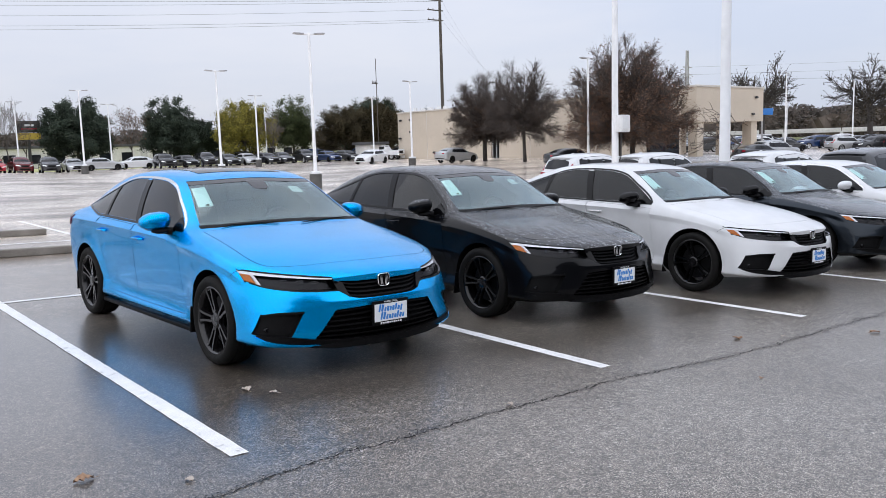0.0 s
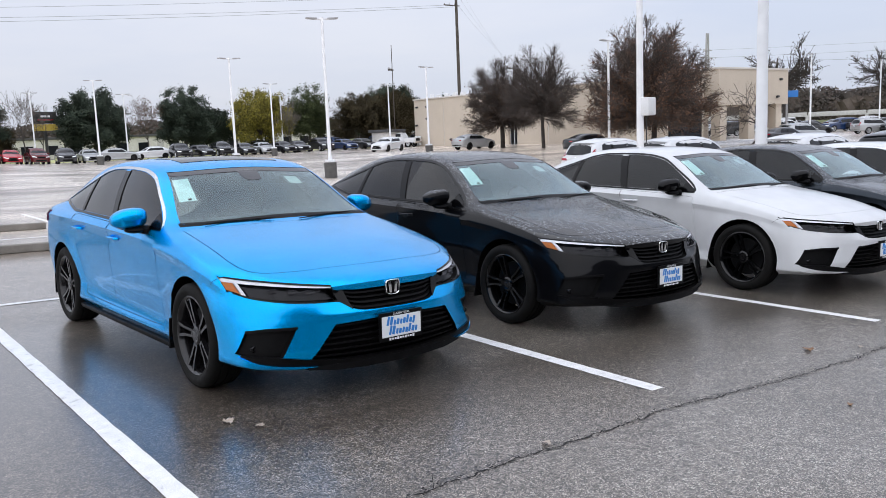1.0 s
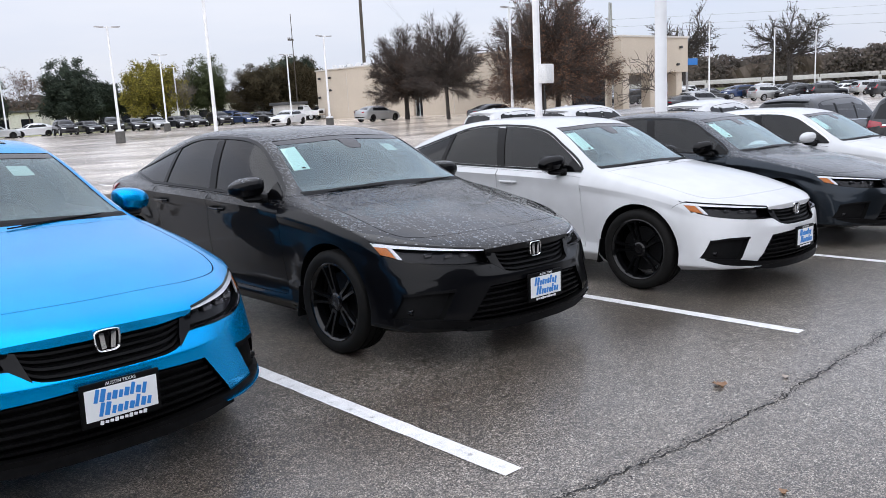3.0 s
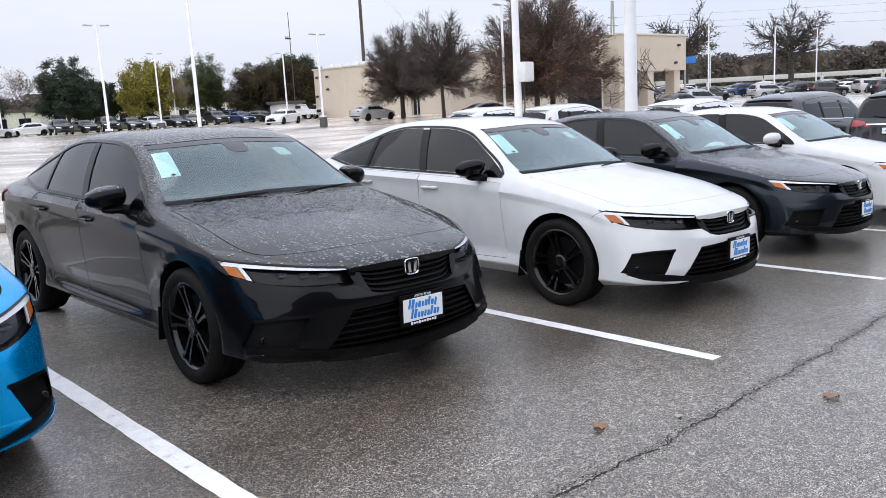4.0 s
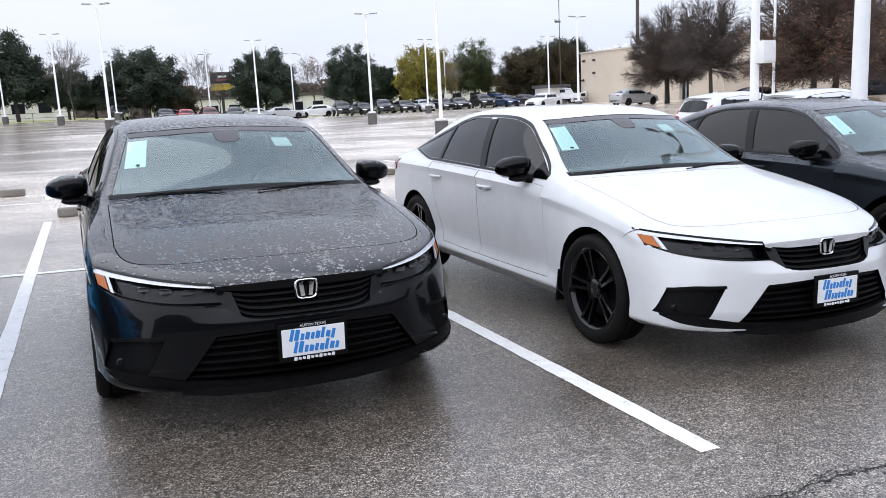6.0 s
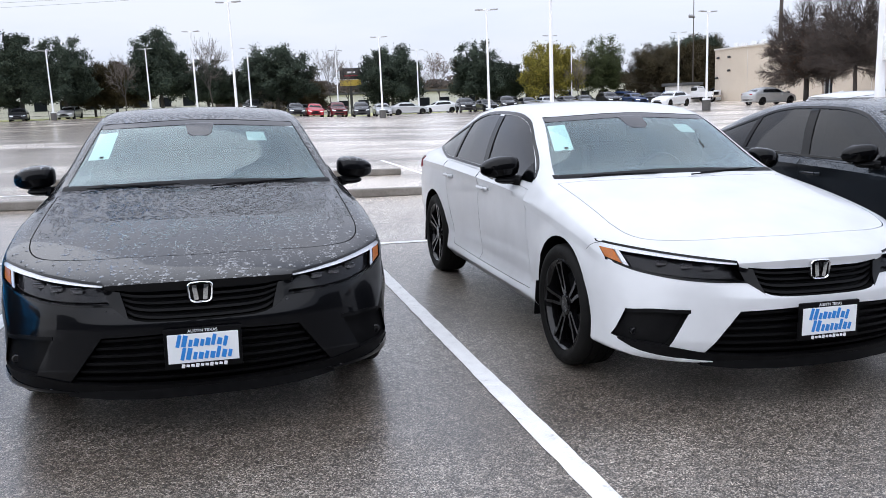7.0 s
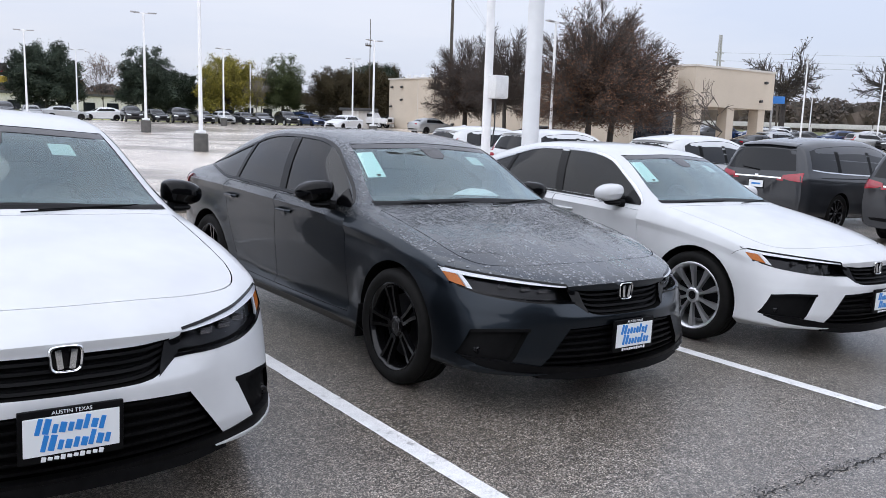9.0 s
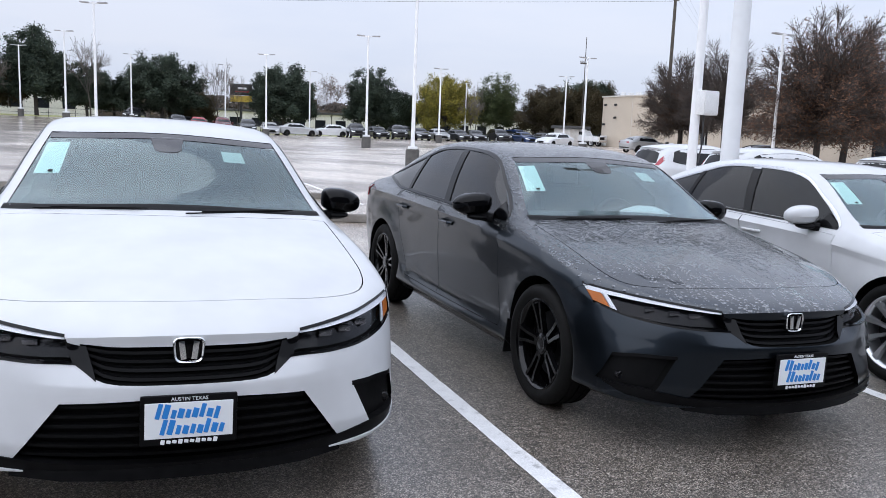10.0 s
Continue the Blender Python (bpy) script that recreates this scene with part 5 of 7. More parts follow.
for y, z in ((34.3, 5.2), (32.2, 5.2), (32.2, 3.7), (34.5, 2.9), (27.5, 1.0), (22.0, 1.0)):
    lamp = part("wall_lamp", box(0.22, 0.36, 0.22, (-0.18, y, z), (0, -20, 0), 0.02), FITTING, hall, "small dark wall lamp")
    part("bracket", box(0.18, 0.08, 0.08, (-0.05, y, z + 0.05)), FITTING, lamp)
bm = bmesh.new()
add_box(bm, 1.2, 1.2, 0.6, (3.0, 24.8, 6.55), (0, 0, 0), 0.05)
bmesh.ops.create_uvsphere(bm, u_segments=14, v_segments=8, radius=0.65, matrix=pose(3.0, 24.8, 6.8) @ Matrix.Diagonal((1, 1, 0.5, 1)))
part("roof_vent", bm, WHITE_METAL, hall, "white roof vent")
for k in range(9):
    part("roof_fitting", box(0.35, 0.5, 0.35 + 0.15 * (k % 3), (1.4 + 0.4 * (k % 2), 26.6 + 0.8 * k, 6.45), (0, 0, 0), 0.03), WHITE_METAL, hall)
part("vent_pipe", turned([(0, 0.001), (0, 0.09), (2.0, 0.09), (2.0, 0.001)], 12, "z"), FITTING, hall, "", (3.0, 6.0, 6.2))
part("gas_meter", box(0.4, 0.9, 1.2, (-0.25, 34.2, 0.95), (0, 0, 0), 0.04), WHITE_METAL, hall)

porch = thing("canopy", "beige stucco drive-through canopy on square columns", "canopy", pose(59.3, 41.5, 0))
part("canopy_box", box(10.2, 9.0, 2.95, (5.1, 4.5, 4.33)), STUCCO, porch, "beige stucco canopy")
part("coping", box(10.4, 9.2, 0.16, (5.1, 4.5, 5.87), (0, 0, 0), 0.02), COPING, porch)
for x in (0.8, 4.85, 9.0):
    for y in (0.6, 8.2):
        part("column", box(0.9, 0.9, 2.95, (x, y, 1.4)), STUCCO, porch)
part("wall", box(5, 8.0, 5.4, (-3.2, 5.0, 2.6)), STUCCO, porch, "beige stucco entrance wall")
part("shop_front", box(4.2, 0.1, 2.4, (-3.2, 0.95, 1.2)), SHOP_GLASS, porch, "dark glass entrance front")
for x, z in ((8.9, 5.0), (8.4, 3.5)):
    part("wall_lamp", box(0.3, 0.2, 0.18, (x, -0.12, z), (-15, 0, 0), 0.02), FITTING, porch)
part("roof_fan", turned([(0, 0.12), (0.3, 0.12), (0.32, 0.28), (0.5, 0.3), (0.52, 0.001)], 16, "z"), FITTING, porch, "", (1.2, 3.0, 5.95))

# ---- light poles ----
POLE = car_paint("white_pole_paint", (0.77, 0.78, 0.80), 0.5, coat=0.15)
LAMP_HEAD = mottled("lamp_head_paint", [(0.3, (0.30, 0.30, 0.31)), (0.7, (0.42, 0.42, 0.43))], 8, (0.4, 0.6), 0.1, 0.002)


def light_pole(x, y, top, r=0.085, pedestal=True, heads=2, turn=0.0):
    z0 = lot_z(x, y)
    h = top - z0
    p = thing("light_pole", "tall white steel light pole with flat twin lamps", "light pole", pose(x, y, z0, 0, 0, turn), "light poles in the lot")
    base = 0.0
    if pedestal:
        part("pedestal", turned([(0, 0.001), (0, 0.30), (0.72, 0.30), (0.75, 0.27), (0.75, 0.001)], 28, "z"), DARK_CONCRETE, p, "dark concrete pedestal")
        base = 0.75
        part("base_plate", box(0.42, 0.42, 0.12, (0, 0, base + 0.06), (0, 0, 0), 0.03), POLE, p)
    part("shaft", turned([(base, 0.001), (base, r * 1.15), (base + 0.3, r), (h - 0.1, r * 0.72), (h, r * 0.72), (h, 0.001)], 20, "z"), POLE, p, "white painted shaft")
    for s in ((1, -1) if heads == 2 else (1,) if heads else ()):
        arm = part("arm", box(0.30, 0.07, 0.06, (s * 0.18, 0, h - 0.08), (0, 0, 0), 0.01), POLE, p)
        part("lamp_head", box(0.52, 0.30, 0.07, (s * 0.50, 0, h - 0.05), (0, -s * 3, 0), 0.02), LAMP_HEAD, arm, "flat grey lamp head")
    return p


for x, y, top in ((19.6, 35.55, 7.1), (22.5, 54.1, 7.1), (19.3, 77.1, 7.35), (36.0, 77.0, 7.1), (39.0, 54.4, 6.8), (48.8, 75.2, 7.0), (39.44, 35.64, 6.75), (2.8, 77.0, 8.15), (6.1, 54.0, 7.75), (-14.4, 77.0, 8.2), (27.0, 96.0, 7.3), (48.0, 100.0, 7.3), (17.6, 96.5, 7.5), (7.8, 96.5, 8.0), (-2.9, 96.5, 8.2), (-12.8, 96.5, 8.25), (-12.0, 54.0, 7.8)):
    light_pole(x, y, top, turn=random.Random(int(x * 7 + y)).uniform(-40, 20))
for x, y, top in ((84.0, 47.5, 8.2), (96.0, 46.0, 7.6), (106.0, 45.5, 7.6), (62, 20.5, 7.0), (110, 62, 7.8)):
    light_pole(x, y, top, turn=20)
# the two near poles, with a control box on one
near_pole = light_pole(20.25, 17.17, 7.0, 0.115, False, 2, 10)
ctrl = part("control_box", box(0.46, 0.30, 0.54, (0.15, -0.16, 2.56), (0, 0, 0), 0.02), WHITE_METAL, near_pole, "pale metal control box")
part("box_lid", box(0.42, 0.02, 0.48, (0.15, -0.321, 2.56), (0, 0, 0), 0.008), WHITE_METAL, ctrl)
bm = bmesh.new()
for a, b in (((0.12, -0.14, 2.3), (0.10, -0.16, 2.05)), ((0.10, -0.16, 2.05), (0.13, -0.14, 1.6)), ((0.13, -0.14, 1.6), (0.06, -0.13, 1.2))):
    add_tube(bm, a, b, 0.018, 0.018, 8)
part("conduit", bm, FITTING, near_pole)
light_pole(15.36, 10.04, 7.0, 0.118, False, 2, 10)

# ---- unseen wall added behind the walk: closes the place and darkens reflections ----
DULL_WALL = mottled("unseen_wall", [(0.3, (0.050, 0.051, 0.053)), (0.7, (0.070, 0.071, 0.074))], 0.5, (0.7, 0.85), 0.2, 0.01)
south = thing("wall_south", "long plain grey wall out of view, added to darken reflections", "wall", pose(8, -14, -0.6), "", "structure")
part("wall", box(90, 8, 7.4, (0, -4, 3.7)), DULL_WALL, south)

# ---- other vehicles ----
def lite_vehicle(kind, name, label, m, paint, group):
    """A vehicle seen at a distance: shell with wheel wells, glass, lamps, wheels."""
    if kind == "suv":
        L, axles, r, arch = 4.69, (0.93, 3.63), 0.355, 0.39
        lines = dict(
            top=[(0, 0.86), (0.06, 0.93), (0.3, 1.0), (0.9, 1.06), (1.2, 1.10), (1.35, 1.17), (1.95, 1.545), (2.2, 1.625), (2.7, 1.685), (3.4, 1.675), (4.1, 1.625), (4.55, 1.565), (4.66, 1.53), (4.69, 1.47)],
            edge=[(0, 0.60, 0.83), (0.06, 0.68, 0.88), (0.3, 0.76, 0.95), (1.2, 0.80, 1.04), (1.45, 0.77, 1.13), (2.05, 0.64, 1.52), (2.7, 0.61, 1.625), (3.4, 0.60, 1.615), (4.1, 0.585, 1.56), (4.62, 0.56, 1.50), (4.69, 0.52, 1.43)],
            belt=[(0, 0.66, 0.78), (0.06, 0.75, 0.82), (0.3, 0.83, 0.88), (1.4, 0.87, 1.02), (3.0, 0.87, 1.07), (4.0, 0.84, 1.11), (4.55, 0.79, 1.12), (4.69, 0.72, 1.10)],
            shoulder=[(0, 0.70, 0.72), (0.06, 0.79, 0.74), (0.3, 0.88, 0.78), (1.4, 0.92, 0.88), (3.6, 0.93, 0.93), (4.4, 0.88, 0.95), (4.69, 0.78, 0.93)],
            side=[(0, 0.70, 0.52), (0.06, 0.80, 0.53), (0.3, 0.89, 0.56), (1.4, 0.915, 0.62), (3.6, 0.925, 0.64), (4.4, 0.885, 0.64), (4.69, 0.79, 0.62)],
            rocker=[(0, 0.68, 0.33), (0.06, 0.78, 0.31), (0.3, 0.87, 0.30), (1.4, 0.90, 0.29), (3.6, 0.90, 0.32), (4.4, 0.86, 0.36), (4.69, 0.76, 0.40)],
            floor=[(0, 0.26), (2, 0.22), (4.69, 0.32)])
        tail = lambda x, z: 0.10 * (x / 0.75) ** 2.2 + max(0, z - 0.98) * 0.55 + max(0, 0.62 - z) * 0.1
        panes = [([(1.62, 1.10), (2.1, 1.44), (2.45, 1.545), (2.72, 1.57)], [(1.62, 1.06), (2.1, 1.08), (2.45, 1.09), (2.76, 1.10)]),
                 ([(2.84, 1.572), (3.2, 1.56), (3.5, 1.54)], [(2.84, 1.10), (3.2, 1.11), (3.58, 1.12)]),
                 ([(3.62, 1.53), (3.85, 1.505), (4.05, 1.44)], [(3.68, 1.13), (3.9, 1.15), (4.15, 1.20)])]
        back = ([(-0.50, 1.465), (0, 1.49), (0.50, 1.465)], [(-0.60, 1.12), (0, 1.10), (0.60, 1.12)])
        lamps = ([(0.60, 1.06), (0.69, 1.34)], [(0.74, 1.06), (0.77, 1.34)])
        lamp2 = ([(0.46, 0.995), (0.76, 1.01)], [(0.46, 0.915), (0.77, 0.92)])
        wind = ([(-0.60, 1.52), (0, 1.555), (0.60, 1.52)], [(-0.74, 1.14), (0, 1.16), (0.74, 1.14)])
        rim = RIM_SILVER
    elif kind == "van":
        L, axles, r, arch = 5.20, (1.0, 4.0), 0.355, 0.385
        lines = dict(
            top=[(0, 0.82), (0.06, 0.90), (0.3, 0.98), (0.9, 1.06), (1.1, 1.12), (1.9, 1.56), (2.2, 1.66), (2.8, 1.735), (3.8, 1.735), (4.6, 1.68), (5.08, 1.62), (5.17, 1.58), (5.20, 1.52)],
            edge=[(0, 0.62, 0.79), (0.06, 0.72, 0.85), (0.3, 0.80, 0.93), (1.1, 0.86, 1.03), (1.3, 0.83, 1.10), (2.0, 0.70, 1.53), (2.8, 0.665, 1.665), (3.8, 0.66, 1.665), (4.6, 0.645, 1.61), (5.12, 0.62, 1.55), (5.20, 0.58, 1.48)],
            belt=[(0, 0.70, 0.74), (0.06, 0.80, 0.78), (0.3, 0.88, 0.84), (1.3, 0.93, 0.98), (3.0, 0.93, 1.04), (4.2, 0.90, 1.10), (5.05, 0.85, 1.10), (5.20, 0.78, 1.07)],
            shoulder=[(0, 0.74, 0.66), (0.06, 0.85, 0.68), (0.3, 0.94, 0.74), (1.3, 0.98, 0.85), (4.0, 0.985, 0.92), (5.0, 0.92, 0.94), (5.20, 0.83, 0.92)],
            side=[(0, 0.74, 0.48), (0.06, 0.85, 0.50), (0.3, 0.94, 0.52), (1.3, 0.975, 0.58), (4.0, 0.98, 0.62), (5.0, 0.93, 0.62), (5.20, 0.84, 0.60)],
            rocker=[(0, 0.72, 0.30), (0.06, 0.83, 0.28), (0.3, 0.92, 0.27), (1.3, 0.95, 0.25), (4.0, 0.955, 0.28), (5.0, 0.90, 0.34), (5.20, 0.80, 0.38)],
            floor=[(0, 0.24), (2, 0.19), (5.2, 0.30)])
        tail = lambda x, z: 0.10 * (x / 0.8) ** 2.2 + max(0, z - 1.0) * 0.42 + max(0, 0.62 - z) * 0.1
        panes = [([(1.55, 1.06), (2.0, 1.40), (2.4, 1.545), (2.75, 1.59)], [(1.55, 1.02), (2.0, 1.03), (2.4, 1.045), (2.80, 1.06)]),
                 ([(2.88, 1.598), (3.4, 1.60), (3.86, 1.585)], [(2.88, 1.06), (3.4, 1.08), (3.90, 1.10)]),
                 ([(3.98, 1.578), (4.4, 1.55), (4.72, 1.49)], [(4.02, 1.11), (4.4, 1.13), (4.80, 1.17)])]
        back = ([(-0.58, 1.50), (0, 1.52), (0.58, 1.50)], [(-0.70, 1.13), (0, 1.11), (0.70, 1.13)])
        lamps = ([(0.50, 1.045), (0.66, 1.075), (0.82, 1.10)], [(0.50, 0.985), (0.66, 0.95), (0.84, 0.93)])
        lamp2 = ([(0.40, 1.005), (0.52, 1.01)], [(0.40, 0.945), (0.52, 0.935)])
        wind = ([(-0.66, 1.54), (0, 1.58), (0.66, 1.54)], [(-0.82, 1.10), (0, 1.12), (0.82, 1.10)])
        rim = RIM_GREY
    else:
        L, axles, r, arch = 4.674, (0.90, 3.635), 0.325, 0.355
        lines = sedan_lines()
        tail = sedan_tail
        panes = [([(1.66, 0.985), (2.05, 1.24), (2.4, 1.335), (2.70, 1.345)], [(1.66, 0.960), (2.0, 0.966), (2.4, 0.974), (2.75, 0.982)]),
                 ([(2.82, 1.342), (3.15, 1.30), (3.46, 1.215)], [(2.86, 0.985), (3.2, 0.993), (3.55, 1.005)])]
        back = ([(-0.53, 1.285), (0, 1.325), (0.53, 1.285)], [(-0.585, 1.085), (0, 1.13), (0.585, 1.085)])
        lamps = ([(0.45, 0.935), (0.66, 0.945)], [(0.45, 0.85), (0.67, 0.84)])
        lamp2 = None
        wind = ([(-0.575, 1.318), (0, 1.342), (0.575, 1.318)], [(-0.722, 0.985), (0, 1.010), (0.722, 0.985)])
        rim = RIM_GREY
    car = thing(name, label, "car", m, group)
    nose = sedan_nose if kind == "car" else (lambda x, z: 0.20 * (x / 0.74) ** 2.4 + 0.03 * abs(z - 0.6) / 0.2)
    sh = Shell(L, lines, nose, tail, axles, (arch, r), 5, 0.5)
    skin = sh.mesh([paint])
    body = cut_away(skin, [(*cylinder_x(s * 0.62, s * 1.3, y, r, arch, 28), WELL) for s in (1, -1) for y in axles])
    body.polygons.foreach_set("use_smooth", [True] * len(body.polygons))
    body.set_sharp_from_angle(angle=radians(40))
    at = (0, -L / 2, 0)
    part("body", body, None, car, "", at)

    def lay(nm, a, b, n, mm, side, proud, deep, mat, text="", parent=car):
        v, f = sh.panel(a, b, n, mm, side, proud, deep)
        return part(nm, mesh_bm(nm, bm_of(v, f), [mat], 35), None, parent, text, at if parent is car else (0, 0, 0))
    lay("windshield", *wind, 12, 4, "front", 0.003, 0.01, FAR_GLASS)
    lay("rear_window", *back, 12, 4, "back", 0.003, 0.01, FAR_GLASS)
    for side in ("right", "left"):
        for a, b in panes:
            lay("side_window", a, b, 10, 3, side, 0.003, 0.01, FAR_GLASS)
        for (a0, b0), (a1, b1) in zip(panes, panes[1:]):
            lay("pillar_trim", [a0[-1], a1[0]], [b0[-1], b1[0]], 2, 4, side, 0.002, 0.01, TRIM)
    hz = lines["belt"][1][2]
    for s in (1, -1):
        lay("headlight", [(s * 0.42, hz - 0.05), (s * 0.80, hz + 0.02)], [(s * 0.40, hz - 0.13), (s * 0.80, hz - 0.08)], 8, 2, "front", 0.004, 0.01, DRL, "pale headlight")
        tl = lay("tail_lamp", [(s * x, z) for x, z in lamps[0]], [(s * x, z) for x, z in lamps[1]], 6, 3, "back", 0.012, 0.03, TAIL_RED, "red tail lamp")
        if lamp2:
            lay("tail_lamp_wing", [(s * x, z) for x, z in lamp2[0]], [(s * x, z) for x, z in lamp2[1]], 4, 2, "back", 0.010, 0.03, TAIL_RED, "", tl)
        bm = bmesh.new()
        yb = 1.75 if kind != "van" else 1.7
        zb = lines["belt"][3][2] + 0.09
        xb = lines["belt"][3][1] + 0.10
        bmesh.ops.create_uvsphere(bm, u_segments=14, v_segments=8, radius=1.0, matrix=pose(s * xb, yb, zb) @ Matrix.Diagonal((0.12, 0.08, 0.08, 1)))
        add_box(bm, 0.12, 0.05, 0.04, (s * (xb - 0.11), yb + 0.02, zb - 0.06))
        part("mirror", bm, paint, car, "", at)
    lay("grille", [(-0.36, hz - 0.04), (0, hz - 0.03), (0.36, hz - 0.04)], [(-0.34, hz - 0.20), (0, hz - 0.21), (0.34, hz - 0.20)], 8, 2, "front", 0.004, 0.01, TRIM)
    lay("lower_grille", [(-0.45, 0.48), (0.45, 0.48)], [(-0.52, 0.32), (0.52, 0.32)], 8, 2, "front", 0.004, 0.01, TRIM)
    zb = 0.62 if kind == "car" else 0.60
    lay("rear_bumper_trim", [(-0.70, zb - 0.14), (0, zb - 0.12), (0.70, zb - 0.14)], [(-0.66, 0.42), (0, 0.40), (0.66, 0.42)], 10, 2, "back", 0.006, 0.02, TRIM)
    if kind != "car":
        zt = lines["top"][-3][1]
        lay("roof_spoiler", [(-0.54, zt + 0.00), (0, zt + 0.03), (0.54, zt + 0.00)], [(-0.56, zt - 0.055), (0, zt - 0.03), (0.56, zt - 0.055)], 12, 2, "back", 0.07, 0.05, paint)
        lay("chrome_bar", [(-0.48, 1.005), (0, 1.01), (0.48, 1.005)], [(-0.48, 0.978), (0, 0.983), (0.48, 0.978)], 10, 1, "back", 0.014, 0.02, CHROME if kind == "van" else paint)
        tag = lay("plate_frame", [(-0.16, 0.935), (0.16, 0.935)], [(-0.16, 0.775), (0.16, 0.775)], 2, 2, "back", 0.012, 0.01, TRIM)
        lay("plate", [(-0.146, 0.920), (0.146, 0.920)], [(-0.146, 0.795), (0.146, 0.795)], 2, 2, "back", 0.016, 0.01, PLATE_WHITE, "white dealer plate", tag)
        lay("plate_marks", [(-0.09, 0.872), (0.09, 0.872)], [(-0.09, 0.842), (0.09, 0.842)], 2, 2, "back", 0.019, 0.01, PLATE_BLUE, "blue bar of lettering", tag)
        lay("badge", [(-0.035, 1.035), (0.035, 1.035)], [(-0.03, 0.985), (0.03, 0.985)], 2, 2, "back", 0.02, 0.01, CHROME)
        bm = bmesh.new()
        w = sh.on(np.array([[(-0.02, 1.115), (0.36, 1.16)]]), "back")[0]
        add_tube(bm, Vector(w[0]) + Vector((0, 0.02, 0)), Vector(w[1]) + Vector((0, 0.02, 0)), 0.012, 0.007, 6)
        part("rear_wiper", bm, TRIM, car, "", at)
        part("aerial", box(0.05, 0.16, 0.06, (0, L - 1.0, lines["top"][-4][1] + 0.03), (-12, 0, 0), 0.02), paint, car, "", at)
        for side in ("right", "left"):
            pts = [p for a, b in panes for p in b]
            lay("belt_trim", [(y, z - 0.004) for y, z in pts], [(y, z - 0.024) for y, z in pts], 24, 1, side, 0.006, 0.01, CHROME if kind == "van" else TRIM)
            if kind == "van":
                lay("door_track", [(3.0, 0.985), (4.6, 1.02)], [(3.0, 0.970), (4.6, 1.005)], 10, 1, side, 0.004, 0.01, TRIM)
    add_wheels(car, axles, {"suv": 0.80, "van": 0.85}.get(kind, 0.785), L, r, r - 0.10, rim, "fan" if kind == "van" else "twin")
    return car


FAR_GLASS = material("dark_vehicle_glass", (0.010, 0.011, 0.013), 0.03, 0.0, 0.0, 0.28)
BACK_ROW = "vehicles parked behind"
suv = lite_vehicle("suv", "suv", "white SUV with dark glass, parked tail to the lane", stand(21.55 + 2.35, 13.55, 90), PAINT_WHITE, BACK_ROW)
for y in (18.05, 21.2):
    copy_thing(suv, stand(21.55 + 2.35, y, 90))
van = lite_vehicle("van", "minivan", "dark grey minivan with red tail lamps and chrome bar", stand(21.6 + 2.6, 10.7, 90), PAINT_VAN, BACK_ROW)
for y in (7.9, 5.1):
    copy_thing(van, stand(21.6 + 2.6, y, 90))
far_car = lite_vehicle("car", "parked_car", "white sedan parked beside the building", stand(44.7, 69.4, -62), PAINT_WHITE, "far parked cars")

PAINT_NAMES = ((PAINT_DARK, "black"), (PAINT_SILVER, "silver"), (PAINT_WHITE, "white"), (PAINT_VAN, "dark grey"), (PAINT_MAROON, "maroon"), (PAINT_RED, "red"), (PAINT_NAVY, "navy blue"))


def far_copy(src, old, x, y, turn, k, rng):
    mat, word = PAINT_NAMES[k]
    kind = {far_car: "sedan", suv: "SUV", van: "minivan"}[src]
    c = copy_thing(src, stand(x, y, turn + rng.uniform(-3, 3)))
    repaint(c, {old: mat})
    c.name = {"sedan": "parked_car", "SUV": "parked_suv", "minivan": "parked_minivan"}[kind]
    return tagged(c, f"{word} {kind} parked far off in the lot", "car", "far parked cars")


rng = random.Random(21)
# the far row below the trees, front ends to the lot
for i, (x, k, src) in enumerate(((12.2, 0, far_car), (14.3, 5, far_car), (16.8, 4, suv), (19.4, 3, suv), (21.8, 1, far_car), (31.3, 0, suv), (34.0, 0, far_car), (36.3, 0, suv), (38.9, 3, far_car), (41.2, 1, far_car), (43.6, 0, far_car), (45.9, 3, far_car), (48.9, 0, suv), (52.2, 6, far_car), (55.5, 3, far_car), (58.2, 6, suv), (61.3, 0, far_car), (64.5, 3, suv), (68.0, 0, suv))):
    far_copy(src, PAINT_WHITE, x, 91.5 + rng.uniform(-0.6, 0.6), rng.uniform(-6, 6), k, rng)
far_copy(far_car, PAINT_WHITE, 25.2, 93.4, 88, 1, rng)
far_copy(far_car, PAINT_WHITE, 29.0, 94.2, -92, 2, rng)
for x, k, src in ((8, 3, suv), (14, 3, far_car), (40, 3, suv), (45, 0, suv), (50.5, 0, far_car), (56, 6, van), (-12, 1, far_car), (-17, 3, far_car)):
    far_copy(src, PAINT_WHITE if src is not van else PAINT_VAN, x, 101 + rng.uniform(-1, 1), rng.uniform(-10, 10), k, rng)
far_copy(far_car, PAINT_WHITE, 48.6, 60.6, 95, 1, rng)
far_copy(far_car, PAINT_WHITE, 46.2, 43.4, 75, 0, rng)
